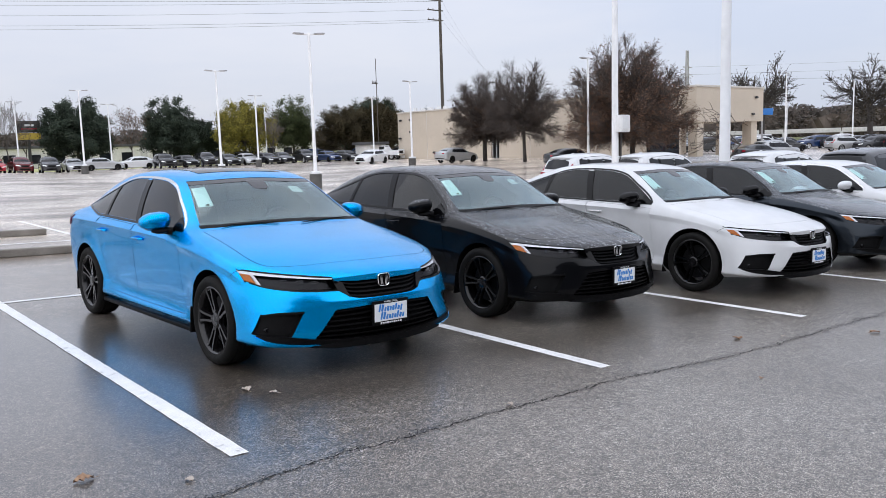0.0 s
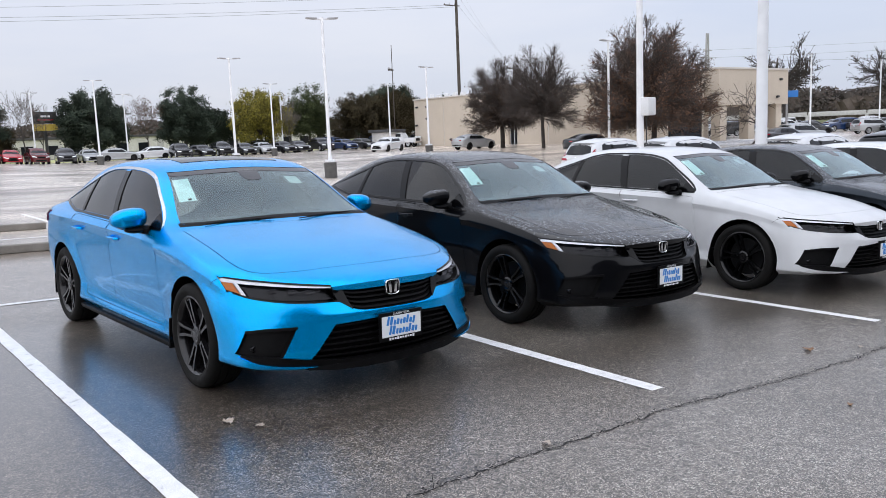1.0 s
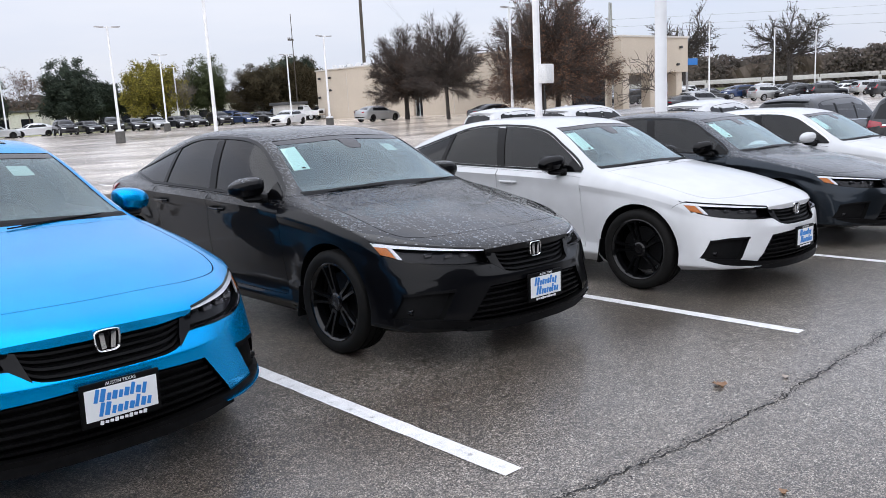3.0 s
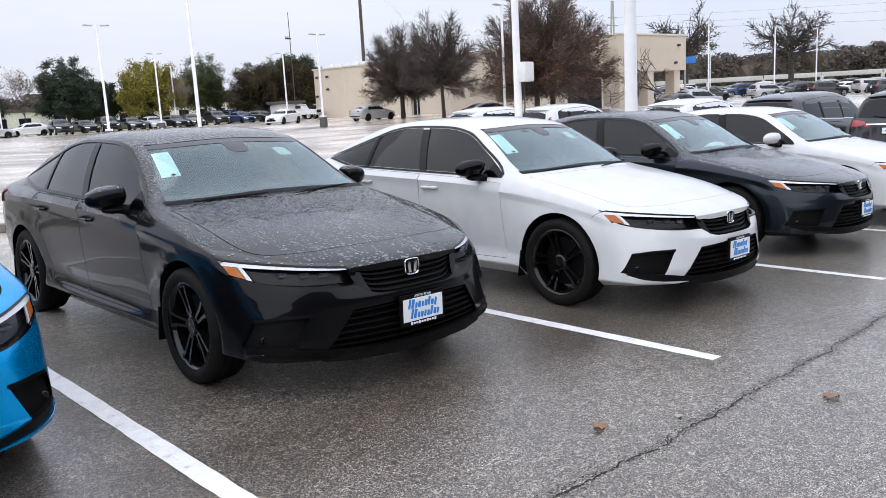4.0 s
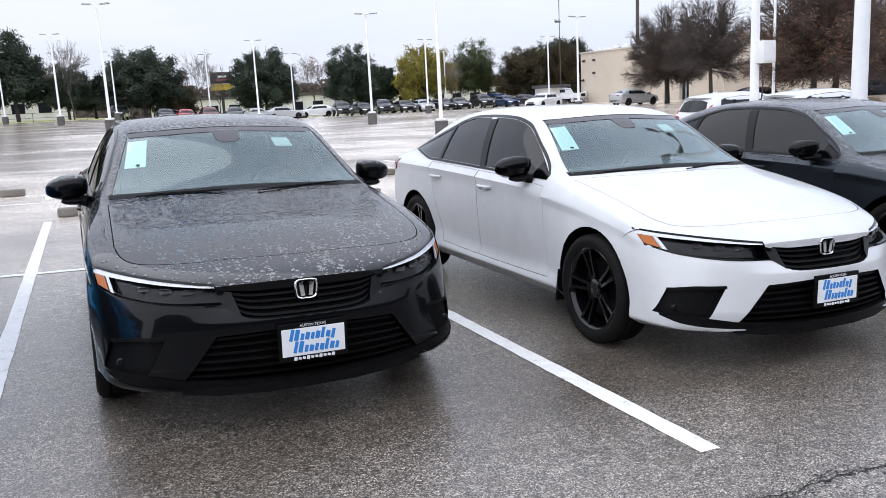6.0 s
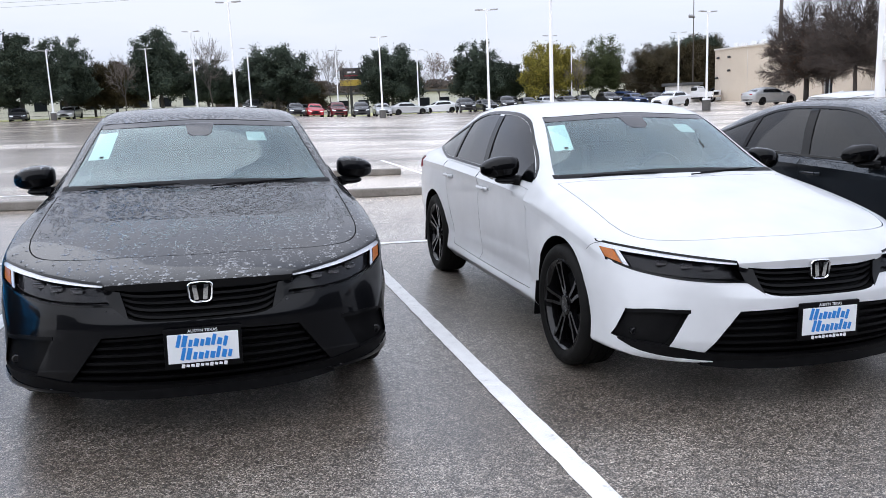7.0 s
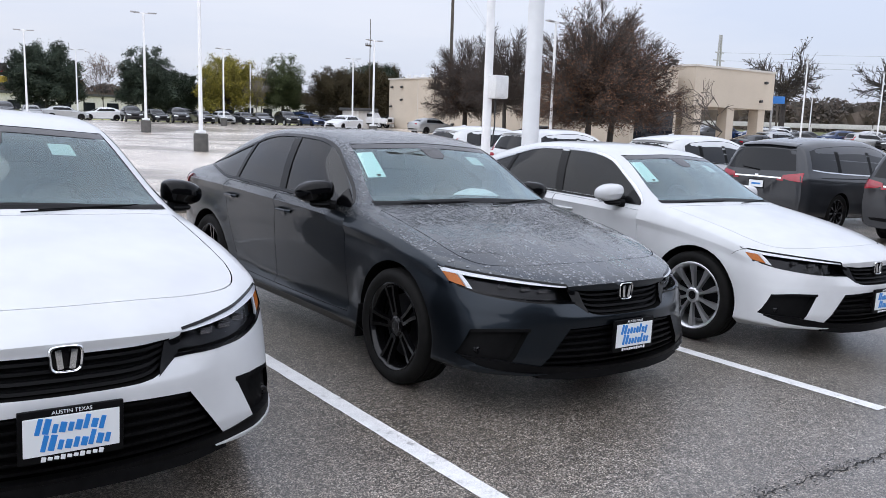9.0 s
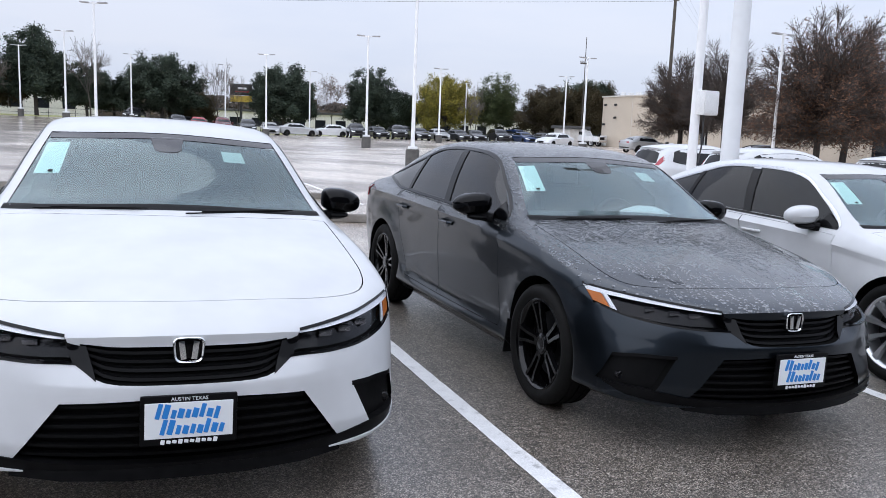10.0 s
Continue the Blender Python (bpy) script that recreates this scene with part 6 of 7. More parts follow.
# the crowded lot beyond the minivans
for row, (d, n0, n1) in enumerate(((96, -9, 9), (109, -9, 11), (122, -9, 11))):
    for k in range(n0, n1):
        if rng.random() < 0.14:
            continue
        a = 3.0 * k + rng.uniform(-0.2, 0.2)
        x, y = d * 0.883 + a * 0.469 + 2, d * 0.469 - a * 0.883 + 4
        if y > 38.5 and x < 82:
            continue
        far_copy(rng.choice((far_car, far_car, suv, suv)), PAINT_WHITE, x, y, 62 + rng.choice((0, 180)), rng.choice((0, 0, 1, 1, 2, 2, 3, 3, 6)), rng)
for x, y in ((60.5, 36.5), (64, 37.0)):
    far_copy(rng.choice((far_car, suv)), PAINT_WHITE, x, y, 80, rng.choice((0, 3, 1)), rng)


def pickup(m, paint, label):
    p = thing("pickup_truck", label, "pickup truck", m, "far parked cars")
    bm = bmesh.new()
    add_box(bm, 1.98, 1.7, 0.62, (0, -2.0, 0.88), (0, 0, 0), 0.10, 3)
    add_box(bm, 1.98, 2.2, 0.60, (0, -0.2, 0.87), (0, 0, 0), 0.06, 2)
    part("cab_body", bm, paint, p)
    bm = bmesh.new()
    add_box(bm, 1.72, 2.0, 0.70, (0, -0.15, 1.50), (0, 0, 0), 0.10, 3)
    for v_ in bm.verts:
        if v_.co.z > 1.5:
            v_.co.x *= 0.88
            v_.co.y = -0.15 + (v_.co.y + 0.15) * 0.72
    part("cab_roof", bm, paint, p)
    part("cab_glass", box(1.74, 1.40, 0.40, (0, -0.15, 1.52), (0, 0, 0), 0.08, 2), FAR_GLASS, p)
    part("windshield", box(1.40, 0.05, 0.55, (0, -0.98, 1.46), (-24, 0, 0), 0.02), FAR_GLASS, p)
    for s in (1, -1):
        part("bed_side", box(0.12, 1.9, 0.58, (s * 0.92, 1.9, 0.90), (0, 0, 0), 0.04), paint, p)
        part("headlight", box(0.36, 0.06, 0.22, (s * 0.76, -2.84, 0.98), (0, 0, 0), 0.02), DRL, p)
    part("tail_gate", box(1.86, 0.10, 0.58, (0, 2.85, 0.90), (0, 0, 0), 0.03), paint, p)
    part("bed_floor", box(1.8, 1.9, 0.08, (0, 1.9, 0.66)), TRIM, p)
    part("grille", box(1.1, 0.06, 0.34, (0, -2.85, 0.95), (0, 0, 0), 0.03), TRIM, p)
    part("bumper", box(1.9, 0.16, 0.24, (0, -2.86, 0.62), (0, 0, 0), 0.05), CHROME, p)
    part("running_board", box(1.9, 2.2, 0.10, (0, -0.1, 0.48), (0, 0, 0), 0.03), TRIM, p)
    add_wheels(p, (-1.9, 1.75), 0.86, 0, 0.40, 0.25, RIM_SILVER, "fan")
    return p


pickup(stand(58.6, 88.6, 30), PAINT_WHITE, "white pickup truck parked by the building's corner")
pickup(stand(97, 58, 62), PAINT_WHITE, "white pickup truck in the crowded lot")

# ---- trees ----
def bark(name, a, b):
    return mottled(name, [(0.3, a), (0.7, b)], 3, (0.8, 0.95), 0.6, 0.02, 25)


def leafage(name, a, b, c):
    m = material(name, a, 0.8, spec=0.1)
    n, l, bs = nodes_of(m)
    g = n.new("ShaderNodeNewGeometry")
    r = ramp_node(m, g.outputs["Random Per Island"], [(0.0, a), (0.55, b), (1.0, c)])
    patch = noise_node(m, 0.5, 3.0)
    t = ramp_node(m, patch.outputs["Fac"], [(0.35, (0.7, 0.7, 0.7)), (0.65, (1.2, 1.2, 1.2))])
    x = mix_node(m, 1.0, r.outputs["Color"], t.outputs["Color"], "MULTIPLY")
    l.new(x.outputs[2], bs.inputs["Base Color"])
    return m


BARK = bark("dark_bark", (0.035, 0.030, 0.027), (0.075, 0.066, 0.06))
TWIG = bark("twig_bark", (0.052, 0.044, 0.040), (0.095, 0.078, 0.070))
TWIG_PALE = bark("pale_twig_bark", (0.10, 0.085, 0.075), (0.16, 0.14, 0.125))
OAK = leafage("evergreen_leaves", (0.023, 0.034, 0.025), (0.041, 0.055, 0.039), (0.072, 0.086, 0.060))
OAK_BROWN = leafage("brown_green_leaves", (0.030, 0.026, 0.014), (0.050, 0.042, 0.022), (0.075, 0.055, 0.03))
YELLOW = leafage("yellow_green_leaves", (0.068, 0.066, 0.02), (0.18, 0.158, 0.035), (0.36, 0.31, 0.05))
GREEN = leafage("dull_green_leaves", (0.030, 0.040, 0.018), (0.060, 0.074, 0.032), (0.10, 0.115, 0.05))
RUSSET = leafage("russet_leaves", (0.070, 0.036, 0.022), (0.125, 0.066, 0.040), (0.19, 0.105, 0.062))


class Tree:
    def __init__(self, seed):
        self.rng = random.Random(seed)
        self.v, self.f, self.tips = [], [], []
        self.tv, self.tf = [], []
        self.least = 0.016

    def tube(self, p, q, r0, r1, sides, thin):
        v, f = (self.tv, self.tf) if thin else (self.v, self.f)
        d = (q - p).normalized()
        a = d.orthogonal().normalized()
        b = d.cross(a)
        k = len(v)
        for c, r in ((p, r0), (q, r1)):
            for i in range(sides):
                t = 2 * math.pi * i / sides
                v.append(tuple(c + a * (r * math.cos(t)) + b * (r * math.sin(t))))
        for i in range(sides):
            j = (i + 1) % sides
            f.append((k + i, k + j, k + sides + j, k + sides + i))

    def grow(self, p, d, length, r, level, kids, turn, lift, ratio, top):
        """A limb in two bowed pieces, then its children."""
        rng = self.rng
        sides = 7 if level == top else 5 if level >= top - 1 else 3
        thin = level <= top - 3
        for part_no in range(2):
            d = (d + Vector((rng.gauss(0, 0.13), rng.gauss(0, 0.13), rng.gauss(lift, 0.10)))).normalized()
            q = p + d * (length / 2)
            self.tube(p, q, r, r * 0.8, sides, thin)
            p, r = q, r * 0.8
            if part_no == 0 and level < top and level > 0 and rng.random() < 0.8:
                self.child(p, d, length, r, level, kids, turn * 1.25, lift, ratio, top)
        if level == 0:
            self.tips.append((p, d))
            return
        n = kids if isinstance(kids, int) else kids[top - level]
        for _ in range(n):
            self.child(p, d, length, r, level, kids, turn, lift, ratio, top)

    def child(self, p, d, length, r, level, kids, turn, lift, ratio, top):
        rng = self.rng
        side = d.orthogonal().normalized()
        side.rotate(Matrix.Rotation(rng.uniform(0, 2 * math.pi), 3, d))
        a = radians(rng.gauss(turn, turn * 0.3))
        e = (d * math.cos(a) + side * math.sin(a)).normalized()
        self.grow(p, e, length * ratio * rng.uniform(0.8, 1.15), max(self.least, r * 0.66), level - 1, kids, turn, lift, ratio, top)

    def fit(self, height, width):
        """Brings the grown tree to its height and crown width."""
        a = np.array([tuple(p) for p, _ in self.tips])
        kz = height / np.quantile(a[:, 2], 0.995)
        c = a[:, :2].mean(axis=0)
        k = width / 2 / np.quantile(np.hypot(*(a[:, :2] - c).T), 0.97)
        def put(p):
            w = min(1.0, max(0.0, p[2] * kz / 1.5))
            return (p[0] * k - c[0] * k * w, p[1] * k - c[1] * k * w, p[2] * kz)
        self.v, self.tv = [put(p) for p in self.v], [put(p) for p in self.tv]
        self.tips = [(Vector(put(p)), d) for p, d in self.tips]
        return self

    def wood(self):
        return mesh_of("trunk", self.v, self.f, [BARK], None, 60)

    def twigs(self, mat):
        return mesh_of("twigs", self.tv, self.tf, [mat], None, 60)

    def leaves(self, mat, per_tip, size, spread, squash=0.8):
        rng = self.rng
        v, f = [], []
        for p, d in self.tips:
            for _ in range(per_tip):
                c = p + Vector((rng.gauss(0, spread), rng.gauss(0, spread), rng.gauss(0, spread * squash)))
                a = Vector((rng.gauss(0, 1), rng.gauss(0, 1), rng.gauss(0, 1))).normalized()
                b = a.orthogonal().normalized()
                s = size * rng.uniform(0.6, 1.3)
                k = len(v)
                v += [tuple(c - a * s), tuple(c + b * s * 0.45 + a * s * 0.1), tuple(c + a * s), tuple(c - b * s * 0.45 - a * s * 0.1)]
                f.append((k, k + 1, k + 2, k + 3))
        me = bpy.data.meshes.new("crown")
        me.from_pydata(v, [], f)
        me.materials.append(mat)
        return me


def plant(label, m, t, leaf=None, twig=TWIG, per_tip=8, size=0.16, spread=0.35, name="tree"):
    ob = thing(name, label, "tree", m, "trees round the lot")
    part("trunk", t.wood(), None, ob)
    tagged(part("branch_work", t.twigs(twig), None, ob), "", "", "", "stuff")
    if leaf:
        tagged(part("crown", t.leaves(leaf, per_tip, size, spread), None, ob), "", "", "", "stuff")
    return ob


def scale(k, kz=None):
    return Matrix.Diagonal((k, k, kz or k, 1))


def at_ground(x, y, turn=0, k=1.0, kz=None):
    return pose(x, y, lot_z(x, y), 0, 0, turn) @ scale(k, kz)


def tree_copy(src, x, y, turn, k, kz=None):
    """A copy of a tree at its own size."""
    return copy_thing(src, pose(x, y, lot_z(x, y), 0, 0, turn) @ scale(k / src.scale[0], (kz or k) / src.scale[2]))


class Burst(Tree):
    """A starburst crown: straight limbs fanning from the head of a short trunk, feathered with twigs."""

    def build(self, height, width, fork, limbs, shoots, twigs, r, droop=-0.15):
        rng = self.rng
        p, d = Vector((0, 0, -0.2)), Vector((rng.gauss(0, 0.03), rng.gauss(0, 0.03), 1)).normalized()
        q = p + d * (fork + 0.2)
        self.tube(p, q, r, r * 0.8, 9, False)
        head = q + Vector((0, 0, (height - fork) * 0.22))
        self.room = (q, width / 2, height - q.z, q.z - 0.9)
        self.tube(q, head, r * 0.8, r * 0.5, 9, False)
        for i in range(limbs):
            up = droop + (1.0 - droop) * ((i + rng.random()) / limbs) ** 0.85
            a = 2.39996 * i + rng.uniform(-0.4, 0.4)
            c = math.sqrt(max(0.0, 1 - up * up))
            way = Vector((c * math.cos(a), c * math.sin(a), up)).normalized()
            o = q.lerp(head, min(1.0, max(0.0, 0.1 + up * 0.9 + rng.uniform(-0.15, 0.15))))
            room = 1.0 / math.sqrt((c / (width / 2)) ** 2 + (up / (height - o.z if up > 0 else (o.z - 0.9))) ** 2)
            self.limb(o, way, room * rng.uniform(0.84, 1.0), r * 0.34, 5, shoots, twigs)
        return self

    thick = 1.0
    room = None

    def within(self, o, e, s):
        """The length of a shoot that stays inside the crown's dome."""
        q, half, over, under = self.room
        for _ in range(5):
            p = o + e * s - q
            if (p.x * p.x + p.y * p.y) / half ** 2 + (p.z / (over if p.z > 0 else under)) ** 2 < 1.06:
                break
            s *= 0.75
        return s

    def limb(self, p, d, length, r, n, shoots, twigs):
        rng, w = self.rng, self.thick
        bend = 0.07 if w == 1.0 else 0.28
        for k in range(n):
            d = (d + Vector((rng.gauss(0, bend), rng.gauss(0, bend), rng.gauss(0.015, bend)))).normalized()
            q = p + d * (length / n)
            self.tube(p, q, r, r * 0.72, 5, r < 0.03)
            for _ in range(shoots):
                o = p.lerp(q, rng.random())
                e = self.fork(d, 32)
                s = length * (1 - (k + 0.5) / n * 0.72) * rng.uniform(0.28, 0.55)
                s = self.within(o, e, s) if self.room else s
                m = o + e * (s * 0.55)
                f = (e + Vector((0, 0, rng.gauss(0.02, 0.14)))).normalized()
                tip = m + f * (s * 0.45)
                self.tube(o, m, max(0.013 * w, r * 0.42), 0.011 * w, 3, True)
                self.tube(m, tip, 0.011 * w, 0.007 * w, 3, True)
                self.tips.append((tip, f))
                for _ in range(twigs):
                    o2 = o.lerp(tip, rng.uniform(0.2, 1.0))
                    g = self.fork(f, 30)
                    t2 = o2 + g * (rng.uniform(0.25, 0.65) * w ** 0.5)
                    self.tube(o2, t2, 0.009 * w, 0.006 * w, 3, True)
                    self.tips.append((t2, g))
            p, r = q, r * 0.72

    def fork(self, d, turn):
        side = d.orthogonal().normalized()
        side.rotate(Matrix.Rotation(self.rng.uniform(0, 2 * math.pi), 3, d))
        a = radians(self.rng.gauss(turn, turn * 0.3))
        return (d * math.cos(a) + side * math.sin(a)).normalized()

    def clinging(self, mat, share, size, low):
        """Dry leaves that still hang on some of the twigs, more of them low in the crown."""
        top = max(p.z for p, _ in self.tips)
        keep = [(p, d) for p, d in self.tips if self.rng.random() < share * (1 + low * (1 - 2 * p.z / top))]
        all_tips, self.tips = self.tips, keep
        me = self.leaves(mat, 2, size, 0.10)
        self.tips = all_tips
        return me


def burst_tree(label, m, t, mat, share, size, low):
    ob = thing("tree", label, "tree", m, "trees round the lot")
    part("trunk", t.wood(), None, ob)
    tagged(part("branch_work", t.twigs(TWIG), None, ob), "", "", "", "stuff")
    tagged(part("crown", t.clinging(mat, share, size, low), None, ob), "", "", "", "stuff")
    return ob


# bare trees before the building
DRY = leafage("dry_brown_leaves", (0.035, 0.022, 0.014), (0.065, 0.036, 0.020), (0.11, 0.060, 0.034))
burst_tree("round bare winter tree with dense dark twigs by the building", at_ground(51.7, 60.0, 0, 1.27), Burst(4).build(6.5, 5.3, 1.7, 44, 11, 5, 0.19, -0.12), DRY, 0.5, 0.05, 0.7)
burst_tree("round bare winter tree with fine dark twigs by the shop door", at_ground(51.3, 54.0, 0, 1.26), Burst(9).build(7.2, 5.5, 2.1, 40, 10, 5, 0.14, -0.12), DRY, 0.2, 0.04, 0.8)
burst_tree("large bare tree with russet leaves clinging low in its crown", at_ground(42.45, 35.7, 0, 1.10), Burst(15).build(7.9, 7.0, 1.9, 50, 11, 5, 0.18, -0.10), RUSSET, 0.75, 0.062, 0.85)
burst_tree("broad bare tree with russet leaves clinging low in its crown", at_ground(47.3, 38.6, 0, 1.28), Burst(23).build(6.6, 6.4, 1.8, 46, 11, 5, 0.17, -0.10), RUSSET, 0.75, 0.062, 0.85)
t_small = Tree(71)
t_small.grow(Vector((0, 0, -0.2)), Vector((-0.15, 0, 1)), 1.6, 0.09, 4, [4, 3, 2, 2], 38, 0.0, 0.76, 4)
plant("small sparse bare tree with drooping twigs by the canopy", at_ground(43.2, 29.2), t_small.fit(4.3, 3.6), DRY, TWIG, 1, 0.05, 0.1)

# evergreen oaks along the far edge
def leafy_burst(label, m, t, mat, per_tip, size, spread):
    ob = thing("tree", label, "tree", m, "trees round the lot")
    part("trunk", t.wood(), None, ob)
    tagged(part("branch_work", t.twigs(TWIG), None, ob), "", "", "", "stuff")
    tagged(part("crown", t.leaves(mat, per_tip, size, spread), None, ob), "", "", "", "stuff")
    return ob


t_o = Burst(31).build(8.2, 8.6, 2.5, 32, 3, 1, 0.24, -0.14)
oak = leafy_burst("broad dark evergreen oak at the lot's edge", at_ground(25.2, 103), t_o, OAK, 60, 0.13, 0.27)
t_p = Burst(44).build(8.6, 6.4, 2.5, 30, 3, 1, 0.22, -0.14)
oak2 = leafy_burst("tall dark evergreen oak at the lot's edge", at_ground(36.2, 103, 40), t_p, OAK, 60, 0.13, 0.26)
t_m = Burst(52).build(7.4, 8.8, 2.3, 32, 3, 1, 0.20, -0.14)
brown = leafy_burst("broad brown-leaved tree at the lot's edge", at_ground(60.0, 100), t_m, OAK_BROWN, 48, 0.12, 0.28)
yellow = leafy_burst("tree with yellow-green autumn leaves", at_ground(46.5, 103.5, 90, 1.0), t_o, YELLOW, 42, 0.12, 0.30)
leafy_burst("dull green tree beside the brown-leaved ones", at_ground(55.2, 106.0, 30, 0.95, 1.06), t_p, GREEN, 46, 0.12, 0.28)
for src, x, y, turn, k, kz in ((oak, 11.1, 103, 60, 1.1, 0.98), (oak2, -2.2, 104, 10, 1.1, 1.12), (oak, 5.8, 107, 200, 0.8, 0.62), (oak2, -12.2, 101, 80, 1.0, 1.02), (oak2, -17.0, 102, 170, 1.15, 1.08), (brown, -7.6, 106, 300, 0.95, 0.84),
                             (oak2, -21.5, 104, 20, 1.2, 0.88), (brown, -10.2, 107, 250, 0.8, 0.78), (brown, 14.8, 109, 0, 0.7, 0.68), (oak2, 3.0, 104, 90, 0.8, 0.72),
                             (oak, 41.2, 107, 140, 0.7, 0.75), (brown, 65.5, 100, 110, 0.9, 1.02), (oak, 68.0, 106, 20, 1.0, 1.06), (oak2, 73.0, 110, 250, 1.1, 1.05), (brown, 80.0, 122, 30, 1.2, 1.35),
                             (oak, 86.0, 112, 80, 1.0, 0.95), (oak2, -30, 103, 0, 1.2, 1.2), (oak, -40, 104, 130, 1.2, 1.1), (oak, -26.0, 106, 70, 1.1, 1.1)):
    tree_copy(src, x, y, turn, k, kz)
# slim bare trees between the oaks
t_s = Tree(63)
t_s.grow(Vector((0, 0, -0.2)), Vector((0, 0, 1)), 2.4, 0.13, 5, [5, 3, 3, 2, 2], 27, 0.05, 0.74, 5)
t_s.fit(7.6, 4.6)
slim = plant("slim bare winter tree with fine upright twigs", at_ground(17.2, 99, 0, 1.05), t_s, None, TWIG_PALE)
slim2 = plant("slim tree with sparse clinging russet leaves", at_ground(30.3, 100, 80, 0.95), t_s, RUSSET, TWIG_PALE, 1, 0.11, 0.3)
for x, y, turn, k in ((3.5, 101, 30, 1.15), (-6, 100, 90, 0.9), (52, 106, 200, 1.0), (48.5, 99, 10, 0.8), (19.5, 104, 120, 0.9)):
    tree_copy(slim, x, y, turn, k)

# two wide-crowned bare oaks beyond the canopy
t_w = Burst(77)
t_w.thick = 3.6
t_w.build(12.6, 11.0, 4.4, 16, 4, 4, 0.40, 0.0)
wide = plant("tall bare oak with wide gnarled limbs and clumps of mistletoe", at_ground(101, 60.5, 0, 1.0), t_w, OAK_BROWN, BARK, 1, 0.14, 0.12)
tree_copy(wide, 108, 49.5, 130, 0.98)
tree_copy(wide, 118, 36.0, 220, 0.95)


def woods(name, line, depth, height, clumps, seed, mat, label):
    """A far belt of trees as one mass of small leaf tufts."""
    rng_ = random.Random(seed)
    v, f = [], []
    (x0, y0), (x1, y1) = line
    dx, dy = x1 - x0, y1 - y0
    w = math.hypot(dx, dy)
    crowns = []
    for i in range(int(w / 1.6)):
        t = (i + rng_.random()) / (w / 1.6)
        o = rng_.uniform(0, depth)
        crowns.append((x0 + dx * t - dy / w * o, y0 + dy * t + dx / w * o, height * rng_.uniform(0.84, 1.02), rng_.uniform(2.8, 4.2)))
    for cx, cy, h, r in crowns:
        for _ in range(clumps):
            a, u = rng_.uniform(0, 2 * math.pi), rng_.random() ** 0.5
            z = rng_.uniform(0.02, 1.0)
            rr = r * u * math.sqrt(max(0.05, 1 - (z - 0.45) ** 2 / 0.42))
            c = Vector((cx + rr * math.cos(a), cy + rr * math.sin(a), h * z))
            d = Vector((rng_.gauss(0, 1), rng_.gauss(0, 1), rng_.gauss(0, 1))).normalized()
            b = d.orthogonal().normalized()
            s = rng_.uniform(0.25, 0.6)
            k = len(v)
            v += [tuple(c - d * s), tuple(c + b * s * 0.5), tuple(c + d * s), tuple(c - b * s * 0.5)]
            f.append((k, k + 1, k + 2, k + 3))
    # the dense heart of the belt, ragged along its top
    n = int(w / 1.2)
    for o in (depth * 0.35, depth * 0.7):
        k = len(v)
        for i in range(n + 1):
            px, py = x0 + dx * i / n - dy / w * o, y0 + dy * i / n + dx / w * o
            top = height * (0.74 + 0.08 * math.sin(i * 0.31 + o) + rng_.uniform(-0.05, 0.05))
            for q, z in enumerate((-0.3, top * 0.5, top)):
                j = rng_.uniform(-0.8, 0.8)
                v.append((px - dy / w * j, py + dx / w * j, z))
        for i in range(n):
            a = k + 3 * i
            f += [(a, a + 3, a + 4, a + 1), (a + 1, a + 4, a + 5, a + 2)]
    me = bpy.data.meshes.new(name)
    me.from_pydata(v, [], f)
    me.materials.append(mat)
    return tagged(new(name, me), label, "woods", "", "stuff")


WOODS = leafage("winter_woods", (0.062, 0.055, 0.048), (0.088, 0.076, 0.066), (0.125, 0.10, 0.085))
woods("far_woods", ((240, -40), (120, 190)), 24, 7.6, 760, 5, WOODS, "far belt of grey-brown winter woods")
woods("far_woods", ((130, 185), (-120, 175)), 20, 6.3, 420, 6, WOODS, "far belt of dark trees beyond the lot")

# ---- beyond the lot ----
WALL_PALE = mottled("pale_wall", [(0.3, (0.50, 0.49, 0.47)), (0.7, (0.62, 0.61, 0.59))], 0.3, (0.7, 0.9), 0.2, 0.01)
ROOF_DARK = mottled("dark_roofing", [(0.3, (0.05, 0.052, 0.055)), (0.7, (0.085, 0.085, 0.088))], 0.5, (0.7, 0.9), 0.2, 0.01)
BLUE_SIGN = material("blue_sign_paint", (0.02, 0.16, 0.50), 0.4)
YELLOW_SIGN = material("yellow_sign_paint", (0.55, 0.40, 0.06), 0.5)
SIGN_BLACK = material("black_sign_face", (0.012, 0.010, 0.010), 0.4)

hx, hy = 0.469, -0.883
wall = thing("highway_wall", "pale concrete barrier along the raised road", "wall", pose(136, 72, 0, 0, 0, math.degrees(math.atan2(hy, hx))))
for k in range(-9, 10):
    part("wall_panel", box(8.85, 0.5, 0.75, (9.0 * k, 0, 2.15), (0, 0, 0), 0.03), WALL_PALE, wall)
    part("wall_post", box(0.5, 0.7, 1.9, (9.0 * k + 4.5, 0, 1.05), (0, 0, 0), 0.03), WALL_PALE, wall)
bm = bmesh.new()
add_box(bm, 190, 14, 1.6, (0, 2, 0.55))
for v_ in bm.verts:
    if v_.co.z > 1:
        v_.co.y = 2 + (v_.co.y - 2) * 0.35
GRASS = mottled("winter_grass", [(0.3, (0.075, 0.095, 0.035)), (0.7, (0.15, 0.15, 0.07))], 0.6, (0.85, 0.95), 0.5, 0.03, 12)
single("grass_bank", bm, GRASS, pose(131, 69.5, -0.2, 0, 0, math.degrees(math.atan2(hy, hx))), "sloping bank of dull winter grass", "grass bank", "", "structure")


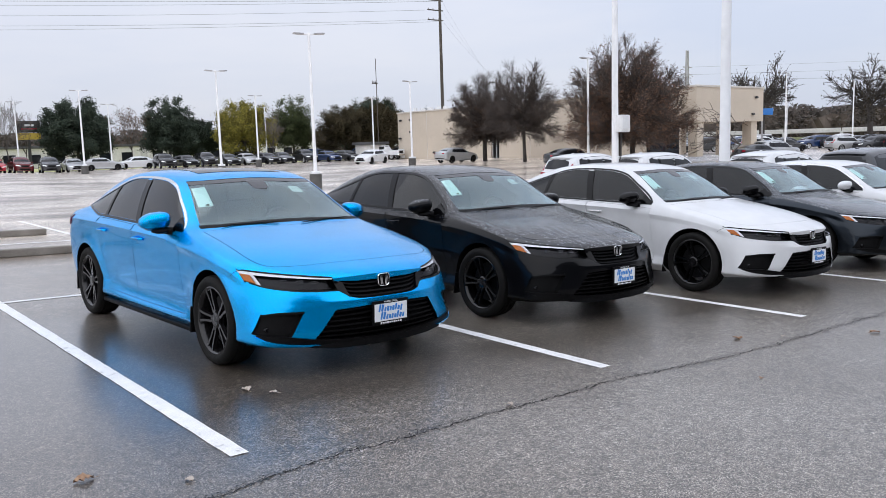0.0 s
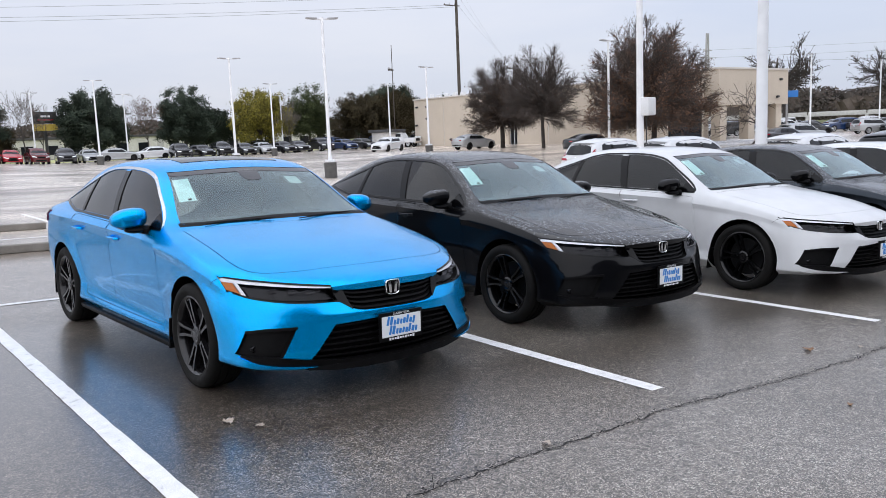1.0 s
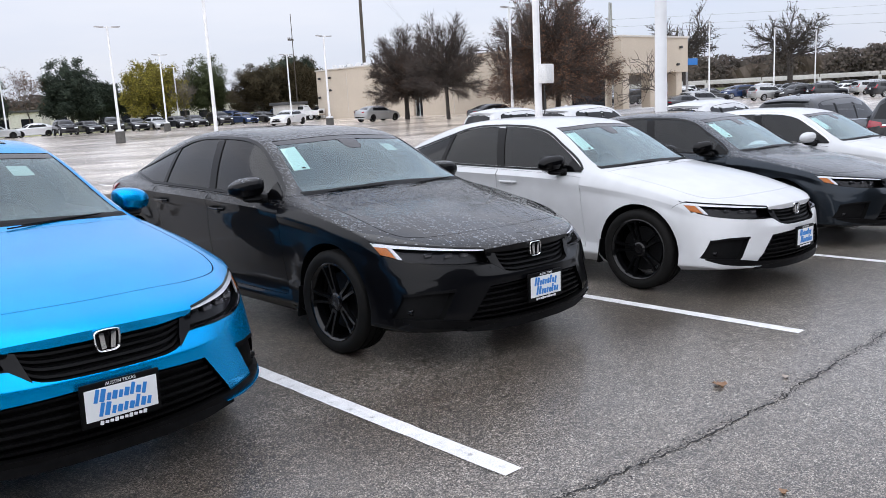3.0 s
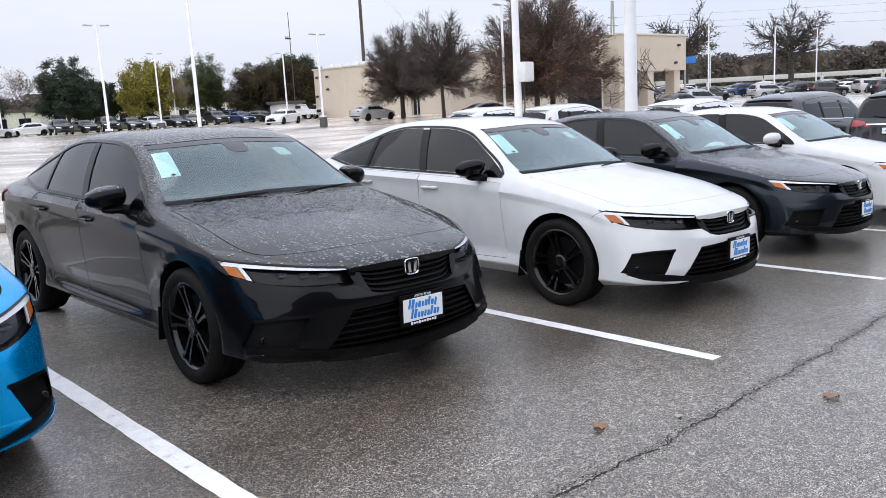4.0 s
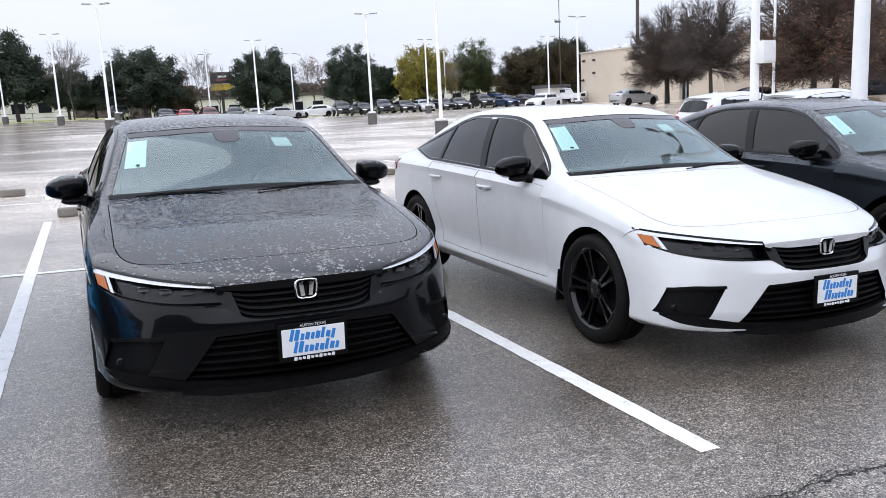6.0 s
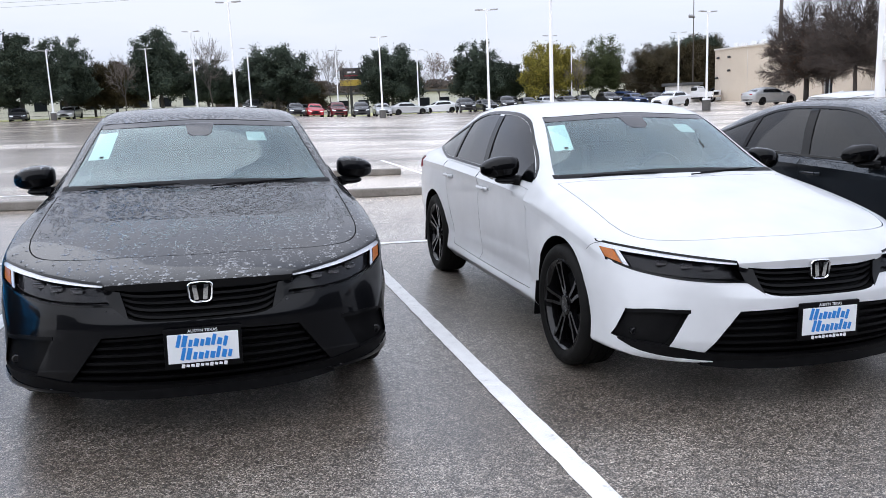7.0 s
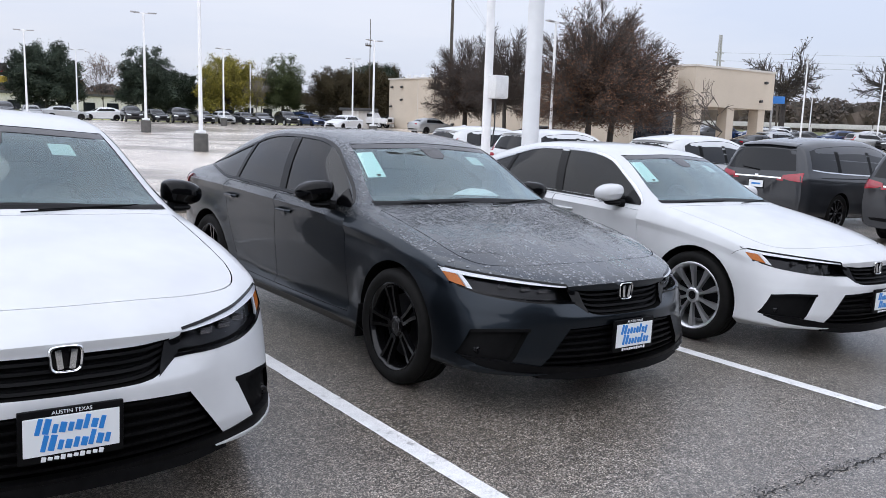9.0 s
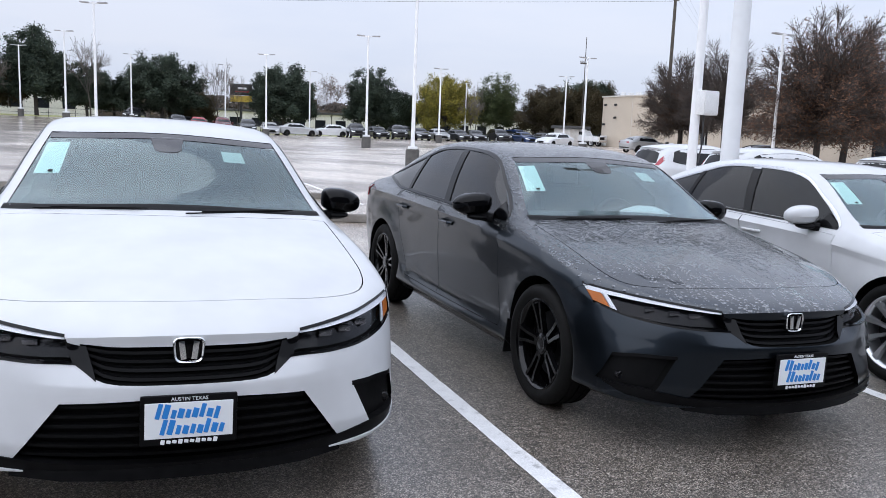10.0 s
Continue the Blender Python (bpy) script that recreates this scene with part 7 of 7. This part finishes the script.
def low_block(x, y, sx, sy, h, turn, mat, label, stripes=0):
    b_ = thing("low_building", label, "building", pose(x, y, lot_z(x, y) - 0.12, 0, 0, turn))
    part("wall", box(sx, sy, h, (0, 0, h / 2)), mat, b_)
    part("roof", box(sx + 0.6, sy + 0.6, 0.35, (0, 0, h + 0.17), (0, 0, 0), 0.04), ROOF_DARK, b_)
    n = int(sx / 3.2)
    for k in range(n):
        part("window", box(1.6, 0.1, 1.3, (-sx / 2 + 3.2 * (k + 0.5), -sy / 2 - 0.02, h * 0.5)), SHOP_GLASS, b_)
    return b_


low_block(-14, 128, 34, 10, 3.4, 4, WALL_PALE, "long pale building behind the oaks")
low_block(27, 132, 26, 10, 3.0, 0, WALL_PALE, "low pale building behind the trees")
low_block(58, 136, 30, 10, 3.2, -4, WALL_PALE, "long pale building behind the trees")
low_block(-48, 122, 22, 10, 3.2, 12, WALL_PALE, "pale building beyond the grass verge")
block = low_block(57.6, 89.5, 2.6, 3.0, 2.1, 10, WALL_PALE, "pale walled bin enclosure under the trees")

fence = thing("fence", "low dark railing along the lot's far edge", "fence", pose(0, 97.2, 0))
for k in range(46):
    x = -42 + 2.6 * k
    z0, z1 = lot_z(x, 97.2), lot_z(x + 2.6, 97.2)
    part("post", box(0.05, 0.05, 1.05, (x, 0, z0 + 0.5)), FITTING, fence)
    for z in (0.45, 0.95):
        bm = bmesh.new()
        add_tube(bm, (x, 0, z0 + z), (x + 2.6, 0, z1 + z), 0.018, 0.018, 6)
        part("rail", bm, FITTING, fence)

sign = thing("shop_sign", "black and yellow shop sign on a post", "sign", pose(20.2, 104, -0.1))
part("post", box(0.3, 0.3, 4.0, (0, 0.1, 2.0)), FITTING, sign)
part("panel", box(2.6, 0.4, 1.35, (0, 0, 5.2), (0, 0, 0), 0.03), SIGN_BLACK, sign, "black sign face")
part("panel", box(2.6, 0.4, 0.75, (0, 0, 4.1), (0, 0, 0), 0.03), YELLOW_SIGN, sign, "yellow sign face")
part("lettering_bar", box(1.0, 0.05, 0.22, (0.1, -0.21, 5.35)), WHITE_METAL, sign, "pale bar of lettering")
part("lettering_bar", box(1.7, 0.05, 0.14, (0.1, -0.21, 4.95)), TAIL_RED, sign, "red bar of lettering")
bsign = thing("road_sign", "blue road sign on a steel post", "sign", pose(70.6, 42.2, 0, 0, 0, -40))
part("post", box(0.14, 0.14, 3.9, (0, 0.12, 1.7)), LAMP_HEAD, bsign)
part("panel", box(1.9, 0.10, 0.60, (0, 0, 3.75), (0, 0, 0), 0.02), BLUE_SIGN, bsign)

# ---- overhead lines ----
WOOD_POLE = mottled("weathered_pole_wood", [(0.3, (0.06, 0.05, 0.043)), (0.7, (0.11, 0.095, 0.082))], 2, (0.8, 0.95), 0.4, 0.01, 20)
CABLE = material("overhead_cable", (0.30, 0.31, 0.33), 0.6)


def utility_pole(x, y, h, arms, r=0.26, name="utility_pole", label="tall brown wooden utility pole with crossarms"):
    u = thing(name, label, "utility pole", pose(x, y, -0.2))
    part("shaft", turned([(0, 0.001), (0, r), (h, r * 0.6), (h + 0.02, 0.001)], 14, "z"), WOOD_POLE, u)
    for z, w in arms:
        arm = part("crossarm", box(w, 0.16, 0.18, (-w * 0.3, 0, z), (0, 0, 0), 0.02), WOOD_POLE, u)
        for k in (-0.75, -0.45, -0.1):
            part("insulator", turned([(0, 0.001), (0, 0.07), (0.12, 0.10), (0.24, 0.05), (0.3, 0.001)], 10, "z"), LAMP_HEAD, arm, "", (k * w, 0, z + 0.08))
    return u


utility_pole(91.0, 117.0, 34, ((27.2, 3.4), (25.5, 3.4), (23.8, 3.4)), 0.34)
utility_pole(60.5, 92.0, 13.4, ((10.2, 0.8),), 0.07)
utility_pole(96, 108, 13.0, ((12.3, 1.8),), 0.14)
utility_pole(103, 88, 10.5, ((9.8, 1.8),), 0.14)
utility_pole(118, 72.0, 11.0, ((10.3, 1.8),), 0.16)
utility_pole(11.5, 120, 8.0, ((7.5, 1.8),), 0.14)
twin = thing("steel_pylon", "slender twin steel transmission pole", "pylon", pose(190, 136, 0))
for s in (1, -1):
    part("leg", add_tube(bmesh.new(), (s * 1.0, 0, 0), (s * 0.35, 0, 25.0), 0.36, 0.22, 12), LAMP_HEAD, twin)
part("crossarm", box(4.4, 0.25, 0.25, (0, 0, 18.6)), LAMP_HEAD, twin)
part("crossarm", box(3.6, 0.25, 0.25, (0, 0, 20.6)), LAMP_HEAD, twin)


def cable(p, q, sag, r, label="thin overhead cable against the sky"):
    p, q = Vector(p), Vector(q)
    n, v, f = 24, [], []
    side = (q - p).cross(Vector((0, 0, 1))).normalized()
    for i in range(n + 1):
        t = i / n
        c = p.lerp(q, t) - Vector((0, 0, sag * 4 * t * (1 - t)))
        for k in range(5):
            v.append(tuple(c + side * (r * math.cos(k * 1.2566)) + Vector((0, 0, r * math.sin(k * 1.2566)))))
        if i:
            f += [(5 * i + k, 5 * i + (k + 1) % 5, 5 * i - 5 + (k + 1) % 5, 5 * i - 5 + k) for k in range(5)]
    bm = mesh_of("cable", v, f)
    single("cable", bm, CABLE, pose(0, 0, 0), label, "cable", "overhead cables")


for z0, z1, off in ((27.2, 28.6, 0), (26.8, 27.6, 1.6), (25.4, 25.5, 0), (23.7, 24.2, 0), (23.3, 23.3, 1.3)):
    cable((90.2, 117.0 - off * 0.3, z0), (-90, 197 + off, z1), 1.8, 0.028)
for z0, z1, dx in ((27.2, 12.5, 0.8), (25.4, 12.4, 0.2), (23.7, 12.3, -0.5)):
    cable((91.4, 117.0, z0), (96 - dx, 108, z1), 0.5, 0.018)
for z in (20.6, 18.6):
    cable((190, 136, z), (318, -60, z + 1), 2.0, 0.03)
cable((118, 72, 10.4), (190, -30, 10.0), 1.2, 0.025)
